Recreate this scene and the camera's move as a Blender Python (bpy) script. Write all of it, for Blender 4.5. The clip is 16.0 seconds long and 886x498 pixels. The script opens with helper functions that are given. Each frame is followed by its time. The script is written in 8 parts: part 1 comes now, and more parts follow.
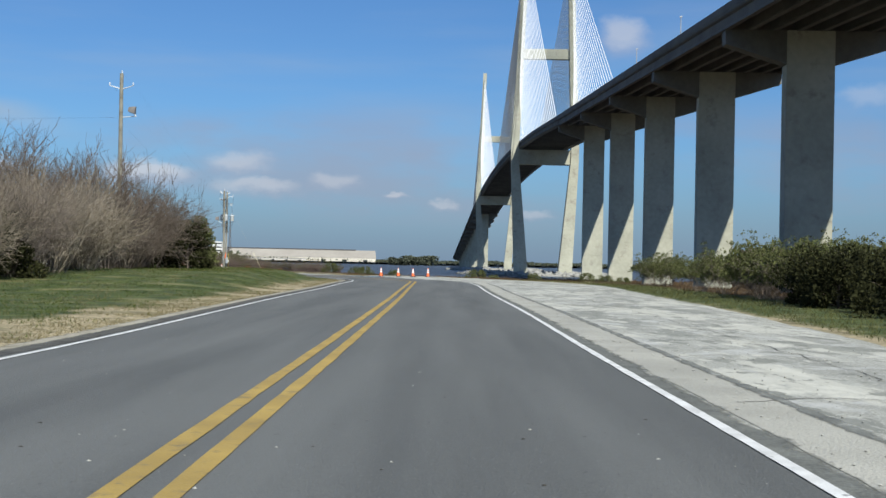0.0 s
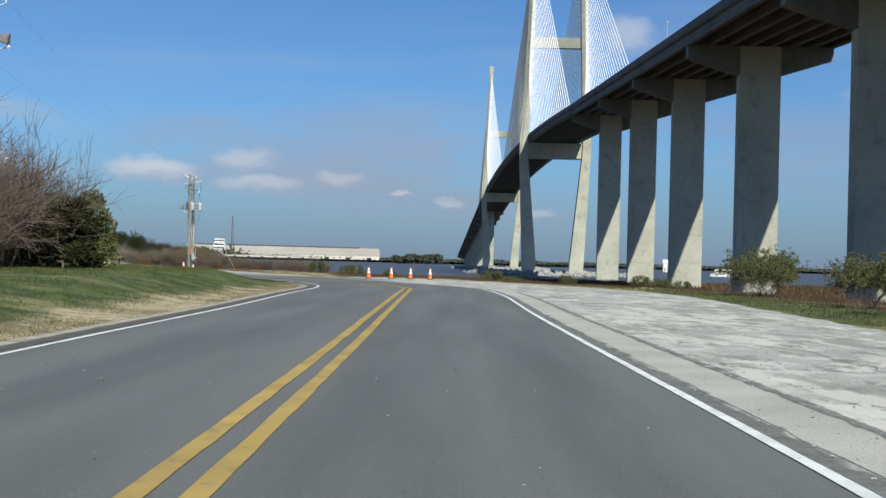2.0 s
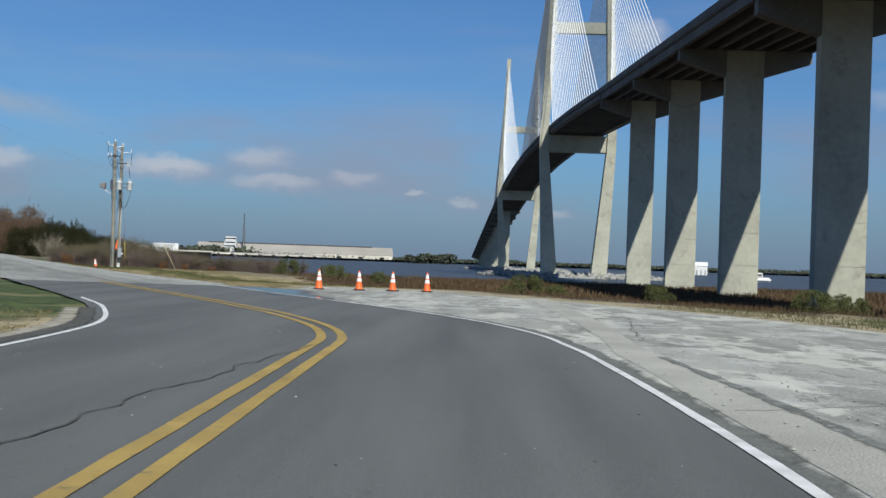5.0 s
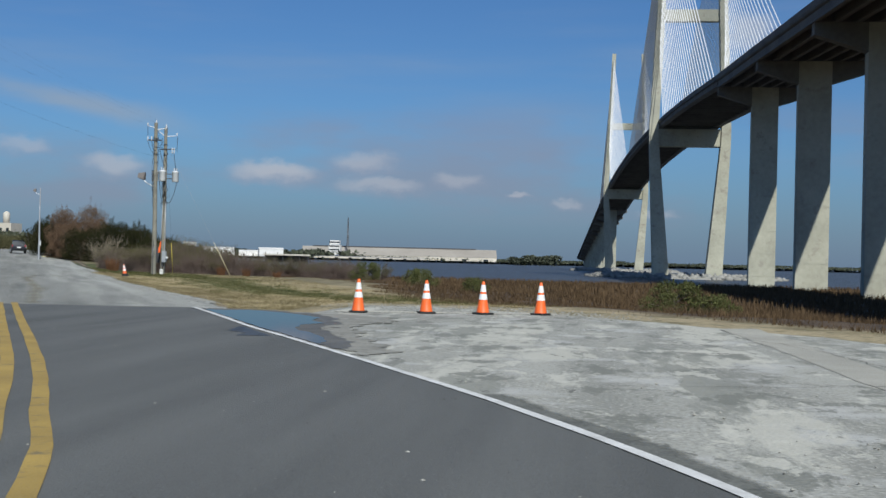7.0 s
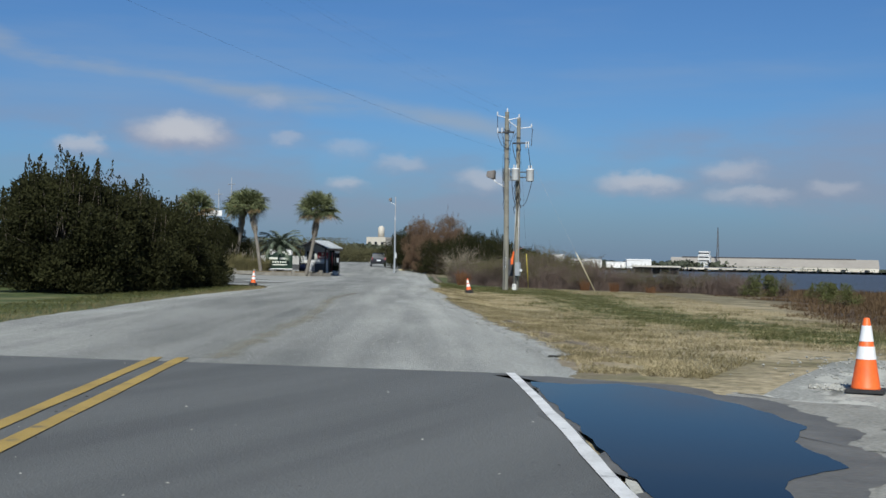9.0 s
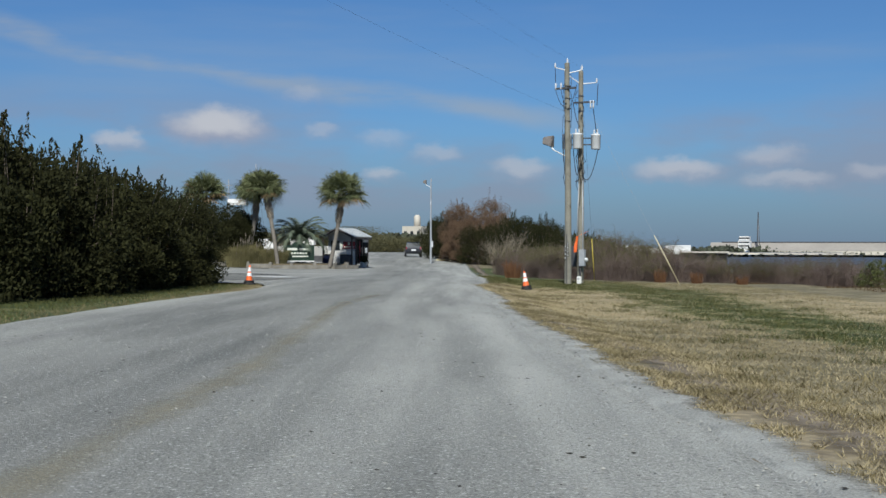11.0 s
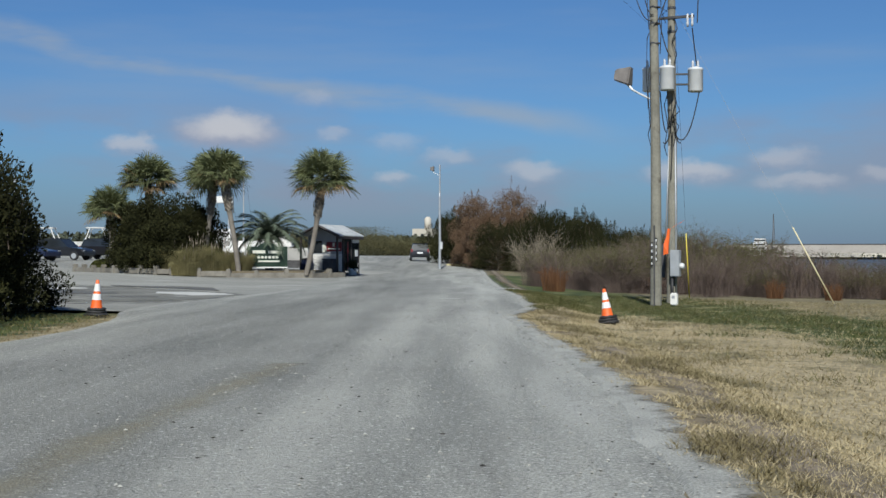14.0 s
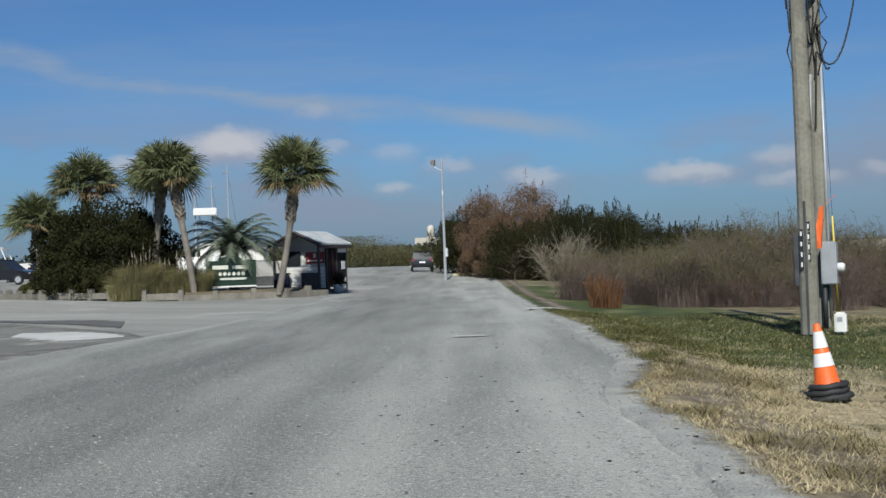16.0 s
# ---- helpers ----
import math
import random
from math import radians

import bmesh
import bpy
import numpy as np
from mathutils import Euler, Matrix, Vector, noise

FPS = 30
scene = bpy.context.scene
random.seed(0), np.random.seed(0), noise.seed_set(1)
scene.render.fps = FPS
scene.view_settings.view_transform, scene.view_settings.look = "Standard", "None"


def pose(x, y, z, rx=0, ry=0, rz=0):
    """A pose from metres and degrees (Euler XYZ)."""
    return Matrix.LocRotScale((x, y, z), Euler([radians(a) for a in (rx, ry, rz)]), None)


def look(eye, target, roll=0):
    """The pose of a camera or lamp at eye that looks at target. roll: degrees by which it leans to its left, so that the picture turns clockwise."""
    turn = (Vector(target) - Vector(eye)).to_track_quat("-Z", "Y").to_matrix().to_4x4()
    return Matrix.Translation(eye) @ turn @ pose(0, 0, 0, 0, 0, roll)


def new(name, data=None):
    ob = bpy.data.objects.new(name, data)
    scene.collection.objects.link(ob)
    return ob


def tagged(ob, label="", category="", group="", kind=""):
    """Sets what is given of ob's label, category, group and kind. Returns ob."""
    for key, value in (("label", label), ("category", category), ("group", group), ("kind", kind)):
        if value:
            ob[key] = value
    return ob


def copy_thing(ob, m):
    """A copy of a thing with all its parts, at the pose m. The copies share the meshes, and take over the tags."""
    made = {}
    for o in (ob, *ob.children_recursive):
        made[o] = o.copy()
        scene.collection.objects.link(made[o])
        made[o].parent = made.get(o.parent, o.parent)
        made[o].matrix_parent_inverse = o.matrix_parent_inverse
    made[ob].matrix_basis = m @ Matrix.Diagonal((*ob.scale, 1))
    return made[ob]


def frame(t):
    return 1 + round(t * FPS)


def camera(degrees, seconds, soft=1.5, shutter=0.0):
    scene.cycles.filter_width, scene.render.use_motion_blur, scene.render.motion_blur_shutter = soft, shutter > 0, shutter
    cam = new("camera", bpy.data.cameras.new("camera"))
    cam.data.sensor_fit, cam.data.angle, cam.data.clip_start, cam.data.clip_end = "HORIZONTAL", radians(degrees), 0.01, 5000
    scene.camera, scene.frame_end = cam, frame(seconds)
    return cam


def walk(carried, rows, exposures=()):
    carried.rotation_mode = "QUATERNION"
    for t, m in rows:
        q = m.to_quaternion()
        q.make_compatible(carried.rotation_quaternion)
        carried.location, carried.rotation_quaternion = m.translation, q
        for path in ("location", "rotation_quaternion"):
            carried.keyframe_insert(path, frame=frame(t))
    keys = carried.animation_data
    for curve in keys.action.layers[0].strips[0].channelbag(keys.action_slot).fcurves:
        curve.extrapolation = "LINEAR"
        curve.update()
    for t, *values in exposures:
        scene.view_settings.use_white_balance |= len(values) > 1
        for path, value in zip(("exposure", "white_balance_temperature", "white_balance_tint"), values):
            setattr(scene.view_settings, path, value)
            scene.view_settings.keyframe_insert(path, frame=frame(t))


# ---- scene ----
cam = camera(38.35, 16.0)
EYE = 1.19
# seconds, x, y, yaw, pitch, roll
ROWS = [
    (0, 0.300, -2.520, 1.468, 0.650, 1.198),
    (0.5, 0.112, 3.942, 1.925, 0.644, 0.903),
    (1, -0.142, 10.393, 2.290, 0.488, 1.046),
    (1.5, -0.375, 16.841, 2.134, 0.380, 1.362),
    (2, -0.530, 23.268, 1.662, 0.574, 1.495),
    (2.5, -0.671, 29.598, 1.437, 0.650, 1.343),
    (3, -0.764, 35.775, 1.260, 0.695, 1.422),
    (3.5, -0.869, 41.786, 1.400, 0.641, 1.400),
    (6, -1.702, 69.249, 3.137, 0.533, 2.040),
    (6.5, -2.021, 73.964, 4.423, 0.519, 1.458),
    (7, -2.489, 78.388, 6.981, 0.520, 1.394),
    (7.5, -3.141, 82.474, 9.714, 0.673, 1.119),
    (8, -4.053, 86.207, 14.446, 0.871, 0.900),
    (8.5, -5.225, 89.646, 19.179, 0.989, 1.076),
    (9, -6.582, 92.859, 23.404, 0.698, 1.051),
    (9.2, -7.157, 94.132, 24.762, 1.105, 0.694),
    (11.3, -13.488, 107.427, 25.056, 0.136, 0.215),
    (11.5, -14.112, 108.759, 25.085, 0.786, 0.482),
    (12, -15.677, 112.106, 25.140, 0.467, 0.643),
    (12.5, -17.233, 115.486, 25.194, 0.162, 0.409),
    (13, -18.797, 118.856, 25.266, -0.012, 0.155),
    (13.5, -20.355, 122.209, 25.426, 0.171, -0.085),
    (14, -21.948, 125.554, 25.579, 0.346, 0.041),
    (14.5, -23.542, 128.866, 25.683, 0.111, -0.266),
    (15, -25.114, 132.125, 25.775, 0.380, -1.067),
    (15.5, -26.696, 135.323, 25.809, 0.064, -1.620),
    (16, -28.321, 138.599, 25.738, 0.754, -1.951),
]


def camera_pose(x, y, yaw, pitch, roll):
    a, b = radians(yaw), radians(pitch)
    ahead = Vector((-math.sin(a) * math.cos(b), math.cos(a) * math.cos(b), math.sin(b)))
    eye = Vector((x, y, EYE))
    return look(eye, eye + ahead * 10, roll)


walk(cam, [(t, camera_pose(x, y, yaw, pitch, roll)) for t, x, y, yaw, pitch, roll in ROWS], [(0, 0.35, 6450, 7.0), (3.5, 0.35, 6450, 7.0), (6.0, -0.08, 6280, 8.0), (7.0, -0.08, 6280, 8.0), (7.5, 0.0, 6280, 8.0), (16.0, 0.0, 6400, 8.0)])

# ---- world and sun ----
SUN_EL, SUN_AZ = radians(43), radians(158)  # azimuth clockwise from +y
sun_dir = Vector((math.sin(SUN_AZ) * math.cos(SUN_EL), math.cos(SUN_AZ) * math.cos(SUN_EL), math.sin(SUN_EL)))
world = bpy.data.worlds.new("sky")
scene.world = world
world.use_nodes = True
wn, wl = world.node_tree.nodes, world.node_tree.links
wn.clear()


def wnode(kind, **kw):
    n = wn.new(kind)
    for k, v in kw.items():
        n.inputs[k].default_value = v
    return n


def wmath(op, a, b=None, c=None):
    n = wn.new("ShaderNodeMath")
    n.operation = op
    for i, v in enumerate((a, b, c)):
        if v is None:
            continue
        if isinstance(v, (int, float)):
            n.inputs[i].default_value = v
        else:
            wl.new(v, n.inputs[i])
    return n.outputs[0]


sky = wn.new("ShaderNodeTexSky")
sky.sky_type = "NISHITA"
sky.sun_disc = False
sky.sun_elevation, sky.sun_rotation = SUN_EL, SUN_AZ
sky.air_density, sky.dust_density, sky.ozone_density = 1.0, 0.6, 2.5
geo = wn.new("ShaderNodeTexCoord")
sep = wn.new("ShaderNodeSeparateXYZ")
wl.new(geo.outputs["Generated"], sep.inputs[0])
az = wmath("ARCTAN2", sep.outputs[0], sep.outputs[1])
el = wmath("ARCSINE", sep.outputs[2])


def cloud_noise(sx, sy, scale, detail, seed):
    comb = wn.new("ShaderNodeCombineXYZ")
    wl.new(wmath("MULTIPLY", az, sx), comb.inputs[0])
    wl.new(wmath("MULTIPLY", el, sy), comb.inputs[1])
    comb.inputs[2].default_value = seed
    n = wnode("ShaderNodeTexNoise", Scale=scale, Detail=detail, Roughness=0.55)
    wl.new(comb.outputs[0], n.inputs["Vector"])
    return n.outputs["Fac"]


def band(x, lo, hi, inverse=False):
    m = wn.new("ShaderNodeMapRange")
    m.interpolation_type = "SMOOTHSTEP"
    m.inputs["From Min"].default_value, m.inputs["From Max"].default_value = lo, hi
    if inverse:
        m.inputs["To Min"].default_value, m.inputs["To Max"].default_value = 1.0, 0.0
    wl.new(x, m.inputs["Value"])
    return m.outputs[0]


# low fair-weather clouds: (azimuth, elevation, half width, half height, strength)
CLOUDS = [(-0.615, 0.0958, 0.036, 0.0115, 1.0), (-0.687, 0.0841, 0.018, 0.0065, 0.6), (-0.548, 0.1215, 0.015, 0.006, 0.3), (-0.534, 0.0947, 0.013, 0.005, 0.4), (-0.485, 0.0868, 0.021, 0.008, 0.35), (-0.439, 0.0763, 0.021, 0.0065, 0.45), (-0.4855, 0.0612, 0.016, 0.005, 0.6), (-0.375, 0.0654, 0.026, 0.007, 0.65), (-0.2547, 0.0641, 0.032, 0.008, 0.85), (-0.185, 0.0724, 0.025, 0.0085, 0.55), (-0.1724, 0.0553, 0.033, 0.0055, 0.55), (-0.1116, 0.060, 0.018, 0.006, 0.45), (-0.0637, 0.0523, 0.009, 0.0024, 0.6), (-0.0274, 0.0447, 0.012, 0.0034, 0.45), (0.1127, 0.1765, 0.020, 0.012, 0.6), (0.296, 0.1275, 0.022, 0.008, 0.3), (0.0451, 0.0389, 0.014, 0.0036, 0.4)]
cv = wn.new("ShaderNodeCombineXYZ")
wl.new(wmath("ADD", az, wmath("MULTIPLY", wmath("SUBTRACT", cloud_noise(1.0, 1.6, 38.0, 5.0, 2.2), 0.5), 0.030)), cv.inputs[0])
wl.new(wmath("ADD", el, wmath("MULTIPLY", wmath("SUBTRACT", cloud_noise(1.0, 1.6, 46.0, 5.0, 6.1), 0.5), 0.016)), cv.inputs[1])
puffs, tops = None, None
for ca, ce, cw, ch, cs in CLOUDS:
    cw, ch, cs = cw * 1.22, ch * 1.3, cs * (1.0 if ca < -0.55 else 0.78)
    both = []
    for lift_, k in ((0.0, 1.0), (0.35, 0.8)):
        sub_ = wn.new("ShaderNodeVectorMath")
        sub_.operation = "SUBTRACT"
        wl.new(cv.outputs[0], sub_.inputs[0])
        sub_.inputs[1].default_value = (ca, ce + lift_ * ch, 0)
        mul_ = wn.new("ShaderNodeVectorMath")
        mul_.operation = "MULTIPLY"
        wl.new(sub_.outputs[0], mul_.inputs[0])
        mul_.inputs[1].default_value = (1 / (cw * k), 1 / (ch * k), 0)
        len_ = wn.new("ShaderNodeVectorMath")
        len_.operation = "LENGTH"
        wl.new(mul_.outputs[0], len_.inputs[0])
        both.append(wmath("MULTIPLY", band(len_.outputs["Value"], 0.35, 1.25, True), cs))
    puffs = both[0] if puffs is None else wmath("MAXIMUM", puffs, both[0])
    tops = both[1] if tops is None else wmath("MAXIMUM", tops, both[1])
veil = wmath("MULTIPLY", band(cloud_noise(1.0, 3.0, 4.5, 5.0, 9.1), 0.40, 0.66), wmath("MULTIPLY", band(el, 0.015, 0.05), band(el, 0.09, 0.14, True)))
# one long thin band of cirrus
trail = wmath("ADD", wmath("SUBTRACT", el, wmath("MULTIPLY", az, -0.142)), wmath("MULTIPLY", wmath("SUBTRACT", cloud_noise(1.0, 1.0, 9.0, 4.0, 3.3), 0.5), 0.03))
trail = wmath("MULTIPLY", band(wmath("ABSOLUTE", wmath("SUBTRACT", trail, 0.0535)), 0.0, 0.015, True), wmath("MULTIPLY", band(az, -0.28, -0.40), band(cloud_noise(1.0, 5.0, 7.0, 5.0, 1.7), 0.30, 0.62)))
streak = band(cloud_noise(0.8, 6.0, 2.6, 5.0, 7.7), 0.46, 0.72)
high = wmath("MAXIMUM", wmath("MULTIPLY", streak, wmath("MULTIPLY", band(el, 0.05, 0.12), 0.22)), wmath("MULTIPLY", trail, 0.60))
haze = band(el, -0.02, 0.11, True)


def wmix(fac, a, colour):
    m = wn.new("ShaderNodeMix")
    m.data_type = "RGBA"
    wl.new(fac, m.inputs["Factor"])
    wl.new(a, m.inputs["A"])
    m.inputs["B"].default_value = (*colour, 1)
    return m.outputs["Result"]


tone = wn.new("ShaderNodeMix")
tone.data_type, tone.blend_type = "RGBA", "MULTIPLY"
tone.inputs["Factor"].default_value = 1.0
wl.new(sky.outputs[0], tone.inputs["A"])
tone.inputs["B"].default_value = (0.56, 0.87, 1.27, 1)
c0 = wmix(wmath("MULTIPLY", haze, 0.75), tone.outputs["Result"], (2.5, 3.35, 5.1))
c1 = wmix(wmath("MULTIPLY", veil, 0.60), wmix(high, c0, (5.6, 6.2, 7.0)), (4.3, 4.5, 5.8))
c2 = wmix(wmath("MULTIPLY", tops, 0.75), wmix(wmath("MULTIPLY", puffs, 0.7), c1, (5.6, 5.7, 7.0)), (9.2, 9.3, 9.8))
bg = wn.new("ShaderNodeBackground")
bg.inputs["Strength"].default_value = 0.062
wl.new(c2, bg.inputs["Color"])
wout = wn.new("ShaderNodeOutputWorld")
wl.new(bg.outputs[0], wout.inputs["Surface"])

sun = new("sun", bpy.data.lights.new("sun", "SUN"))
sun.data.energy, sun.data.angle, sun.data.color = 5.0, radians(0.55), (0.985, 0.96, 0.885)
sun.matrix_world = look(sun_dir * 100, (0, 0, 0))


# ---- materials ----
def material(name, dark, light, scale=2.0, rough=0.8, metal=0.0, bump=0.0, fine=40.0, island=0.0, detail=6.0, spots=None, coat=0.0, grit=0.45, streak=None):
    """Two-tone noise at two sizes, with fine relief; island: how much each piece differs."""
    m = bpy.data.materials.new(name)
    m.use_nodes = True
    n, l = m.node_tree.nodes, m.node_tree.links
    b = n["Principled BSDF"]
    b.inputs["Roughness"].default_value, b.inputs["Metallic"].default_value = rough, metal
    b.inputs["Coat Weight"].default_value = coat
    if island:
        b.inputs["Specular IOR Level"].default_value = 0.12
    tc = n.new("ShaderNodeTexCoord")
    big = n.new("ShaderNodeTexNoise")
    big.inputs["Scale"].default_value, big.inputs["Detail"].default_value = scale, detail
    small = n.new("ShaderNodeTexNoise")
    small.inputs["Scale"].default_value, small.inputs["Detail"].default_value = fine, 3.0
    for t in (big, small):
        l.new(tc.outputs["Object"], t.inputs["Vector"])
    add = n.new("ShaderNodeMath")
    add.operation = "MULTIPLY_ADD"
    l.new(small.outputs["Fac"], add.inputs[0])
    add.inputs[1].default_value = grit
    l.new(big.outputs["Fac"], add.inputs[2])
    fac = add.outputs[0]
    if streak:
        angle, much = streak
        mp = n.new("ShaderNodeMapping")
        mp.vector_type = "TEXTURE"
        mp.inputs["Rotation"].default_value = (0, 0, radians(angle))
        mp.inputs["Scale"].default_value = (1.0, 26.0, 1.0)
        l.new(tc.outputs["Object"], mp.inputs["Vector"])
        ml = n.new("ShaderNodeMapping")
        ml.vector_type = "TEXTURE"
        ml.inputs["Rotation"].default_value = (0, 0, radians(angle))
        ml.inputs["Scale"].default_value = (1.0, 9.0, 1.0)
        l.new(tc.outputs["Object"], ml.inputs["Vector"])
        l.new(ml.outputs[0], big.inputs["Vector"])
        sk = n.new("ShaderNodeTexNoise")
        sk.inputs["Scale"].default_value, sk.inputs["Detail"].default_value = 1.1, 4.0
        l.new(mp.outputs[0], sk.inputs["Vector"])
        so = n.new("ShaderNodeMath")
        so.operation = "MULTIPLY_ADD"
        l.new(sk.outputs["Fac"], so.inputs[0])
        so.inputs[1].default_value = much
        l.new(fac, so.inputs[2])
        fac = so.outputs[0]
    if island:
        g = n.new("ShaderNodeNewGeometry")
        o = n.new("ShaderNodeMath")
        o.operation = "MULTIPLY_ADD"
        l.new(g.outputs["Random Per Island"], o.inputs[0])
        o.inputs[1].default_value = island
        l.new(fac, o.inputs[2])
        fac = o.outputs[0]
    ramp = n.new("ShaderNodeMapRange")
    mid_ = 0.5 + 0.5 * grit + (0.5 * streak[1] if streak else 0.0)
    ramp.inputs["From Min"].default_value = mid_ - 0.27
    ramp.inputs["From Max"].default_value = mid_ + 0.27 + island
    l.new(fac, ramp.inputs["Value"])
    mix = n.new("ShaderNodeMix")
    mix.data_type = "RGBA"
    l.new(ramp.outputs[0], mix.inputs["Factor"])
    mix.inputs["A"].default_value, mix.inputs["B"].default_value = (*dark, 1), (*light, 1)
    colour = mix.outputs["Result"]
    if spots:
        (tone_, size, lo, hi) = spots
        sn = n.new("ShaderNodeTexNoise")
        sn.inputs["Scale"].default_value, sn.inputs["Detail"].default_value = size, 7.0
        sn.inputs["Roughness"].default_value = 0.65
        l.new(tc.outputs["Object"], sn.inputs["Vector"])
        sr = n.new("ShaderNodeMapRange")
        sr.inputs["From Min"].default_value, sr.inputs["From Max"].default_value = lo, hi
        l.new(sn.outputs["Fac"], sr.inputs["Value"])
        mx = n.new("ShaderNodeMix")
        mx.data_type = "RGBA"
        l.new(sr.outputs[0], mx.inputs["Factor"])
        l.new(colour, mx.inputs["A"])
        mx.inputs["B"].default_value = (*tone_, 1)
        colour = mx.outputs["Result"]
    l.new(colour, b.inputs["Base Color"])
    if bump:
        bn = n.new("ShaderNodeBump")
        bn.inputs["Strength"].default_value, bn.inputs["Distance"].default_value = bump, 0.02
        l.new(small.outputs["Fac"], bn.inputs["Height"])
        l.new(bn.outputs[0], b.inputs["Normal"])
    return m


ASPHALT = material("asphalt", (0.084, 0.087, 0.083), (0.129, 0.133, 0.126), 0.9, 0.85, bump=0.7, fine=70, spots=((0.24, 0.24, 0.232), 34, 0.64, 0.69), grit=0.9, streak=(1, 1.2))
OLD_PAVING = material("weathered_paving", (0.225, 0.226, 0.20), (0.375, 0.373, 0.332), 0.9, 0.9, bump=0.8, fine=24, spots=((0.41, 0.41, 0.385), 0.8, 0.53, 0.62), grit=1.4, streak=(2, 0.8))
LOT_PAVING = material("worn_car_park_paving", (0.185, 0.185, 0.165), (0.345, 0.342, 0.305), 0.12, 0.9, bump=1.0, fine=40, spots=((0.39, 0.385, 0.35), 0.25, 0.55, 0.68), grit=1.0, streak=(70, 0.5))
CHIPSEAL = material("shell_chip_paving", (0.165, 0.168, 0.152), (0.365, 0.365, 0.328), 1.2, 0.9, bump=1.0, fine=62, spots=((0.10, 0.10, 0.088), 11, 0.61, 0.69), grit=1.5, streak=(25, 0.9))


def layer(m, tone_, size, lo, hi, stretch=(1, 1, 1), turn=0.0, much=1.0):
    """One more layer of ragged blotches over a material's colour."""
    n, l = m.node_tree.nodes, m.node_tree.links
    b = n["Principled BSDF"]
    col = b.inputs["Base Color"].links[0].from_socket
    tc = n.new("ShaderNodeTexCoord")
    mp = n.new("ShaderNodeMapping")
    mp.vector_type = "TEXTURE"
    mp.inputs["Rotation"].default_value = (0, 0, radians(turn))
    mp.inputs["Scale"].default_value = stretch
    l.new(tc.outputs["Object"], mp.inputs["Vector"])
    nz = n.new("ShaderNodeTexNoise")
    nz.inputs["Scale"].default_value, nz.inputs["Detail"].default_value, nz.inputs["Roughness"].default_value = size, 12.0, 0.68
    l.new(mp.outputs[0], nz.inputs["Vector"])
    mr = n.new("ShaderNodeMapRange")
    mr.inputs["From Min"].default_value, mr.inputs["From Max"].default_value = lo, hi
    mr.inputs["To Max"].default_value = much
    l.new(nz.outputs["Fac"], mr.inputs["Value"])
    mx = n.new("ShaderNodeMix")
    mx.data_type = "RGBA"
    l.new(mr.outputs[0], mx.inputs["Factor"])
    l.new(col, mx.inputs["A"])
    mx.inputs["B"].default_value = (*tone_, 1)
    l.new(mx.outputs["Result"], b.inputs["Base Color"])


def ragged(m, size=2.0, rise=1.6, keep=0.5, one_side=False, sharp=0.10, most=1.0):
    """Breaks a strip up towards its edges: solid in the middle (or along its left side), crumbs outside."""
    n, l = m.node_tree.nodes, m.node_tree.links
    b = n["Principled BSDF"]
    tc = n.new("ShaderNodeTexCoord")
    nz = n.new("ShaderNodeTexNoise")
    nz.inputs["Scale"].default_value, nz.inputs["Detail"].default_value, nz.inputs["Roughness"].default_value = size, 12.0, 0.72
    l.new(tc.outputs["Object"], nz.inputs["Vector"])
    at_ = n.new("ShaderNodeAttribute")
    at_.attribute_name = "across"

    def op(kind, a, c, d=None):
        o = n.new("ShaderNodeMath")
        o.operation = kind
        for i, v in enumerate((a, c, d)):
            if v is None:
                continue
            if isinstance(v, float):
                o.inputs[i].default_value = v
            else:
                l.new(v, o.inputs[i])
        return o.outputs[0]
    if one_side:
        bell = op("SUBTRACT", 1.0, at_.outputs["Fac"])
    else:
        bell = op("SUBTRACT", 1.0, op("ABSOLUTE", op("MULTIPLY_ADD", at_.outputs["Fac"], 2.0, -1.0), None))
    v = op("MULTIPLY_ADD", bell, rise * 0.5, nz.outputs["Fac"])
    mr = n.new("ShaderNodeMapRange")
    mid_ = 0.5 + rise * 0.5 * (1 - keep)
    mr.inputs["From Min"].default_value, mr.inputs["From Max"].default_value = mid_ - sharp, mid_ + sharp
    mr.inputs["To Max"].default_value = most
    l.new(v, mr.inputs["Value"])
    l.new(mr.outputs[0], b.inputs["Alpha"])
    return m


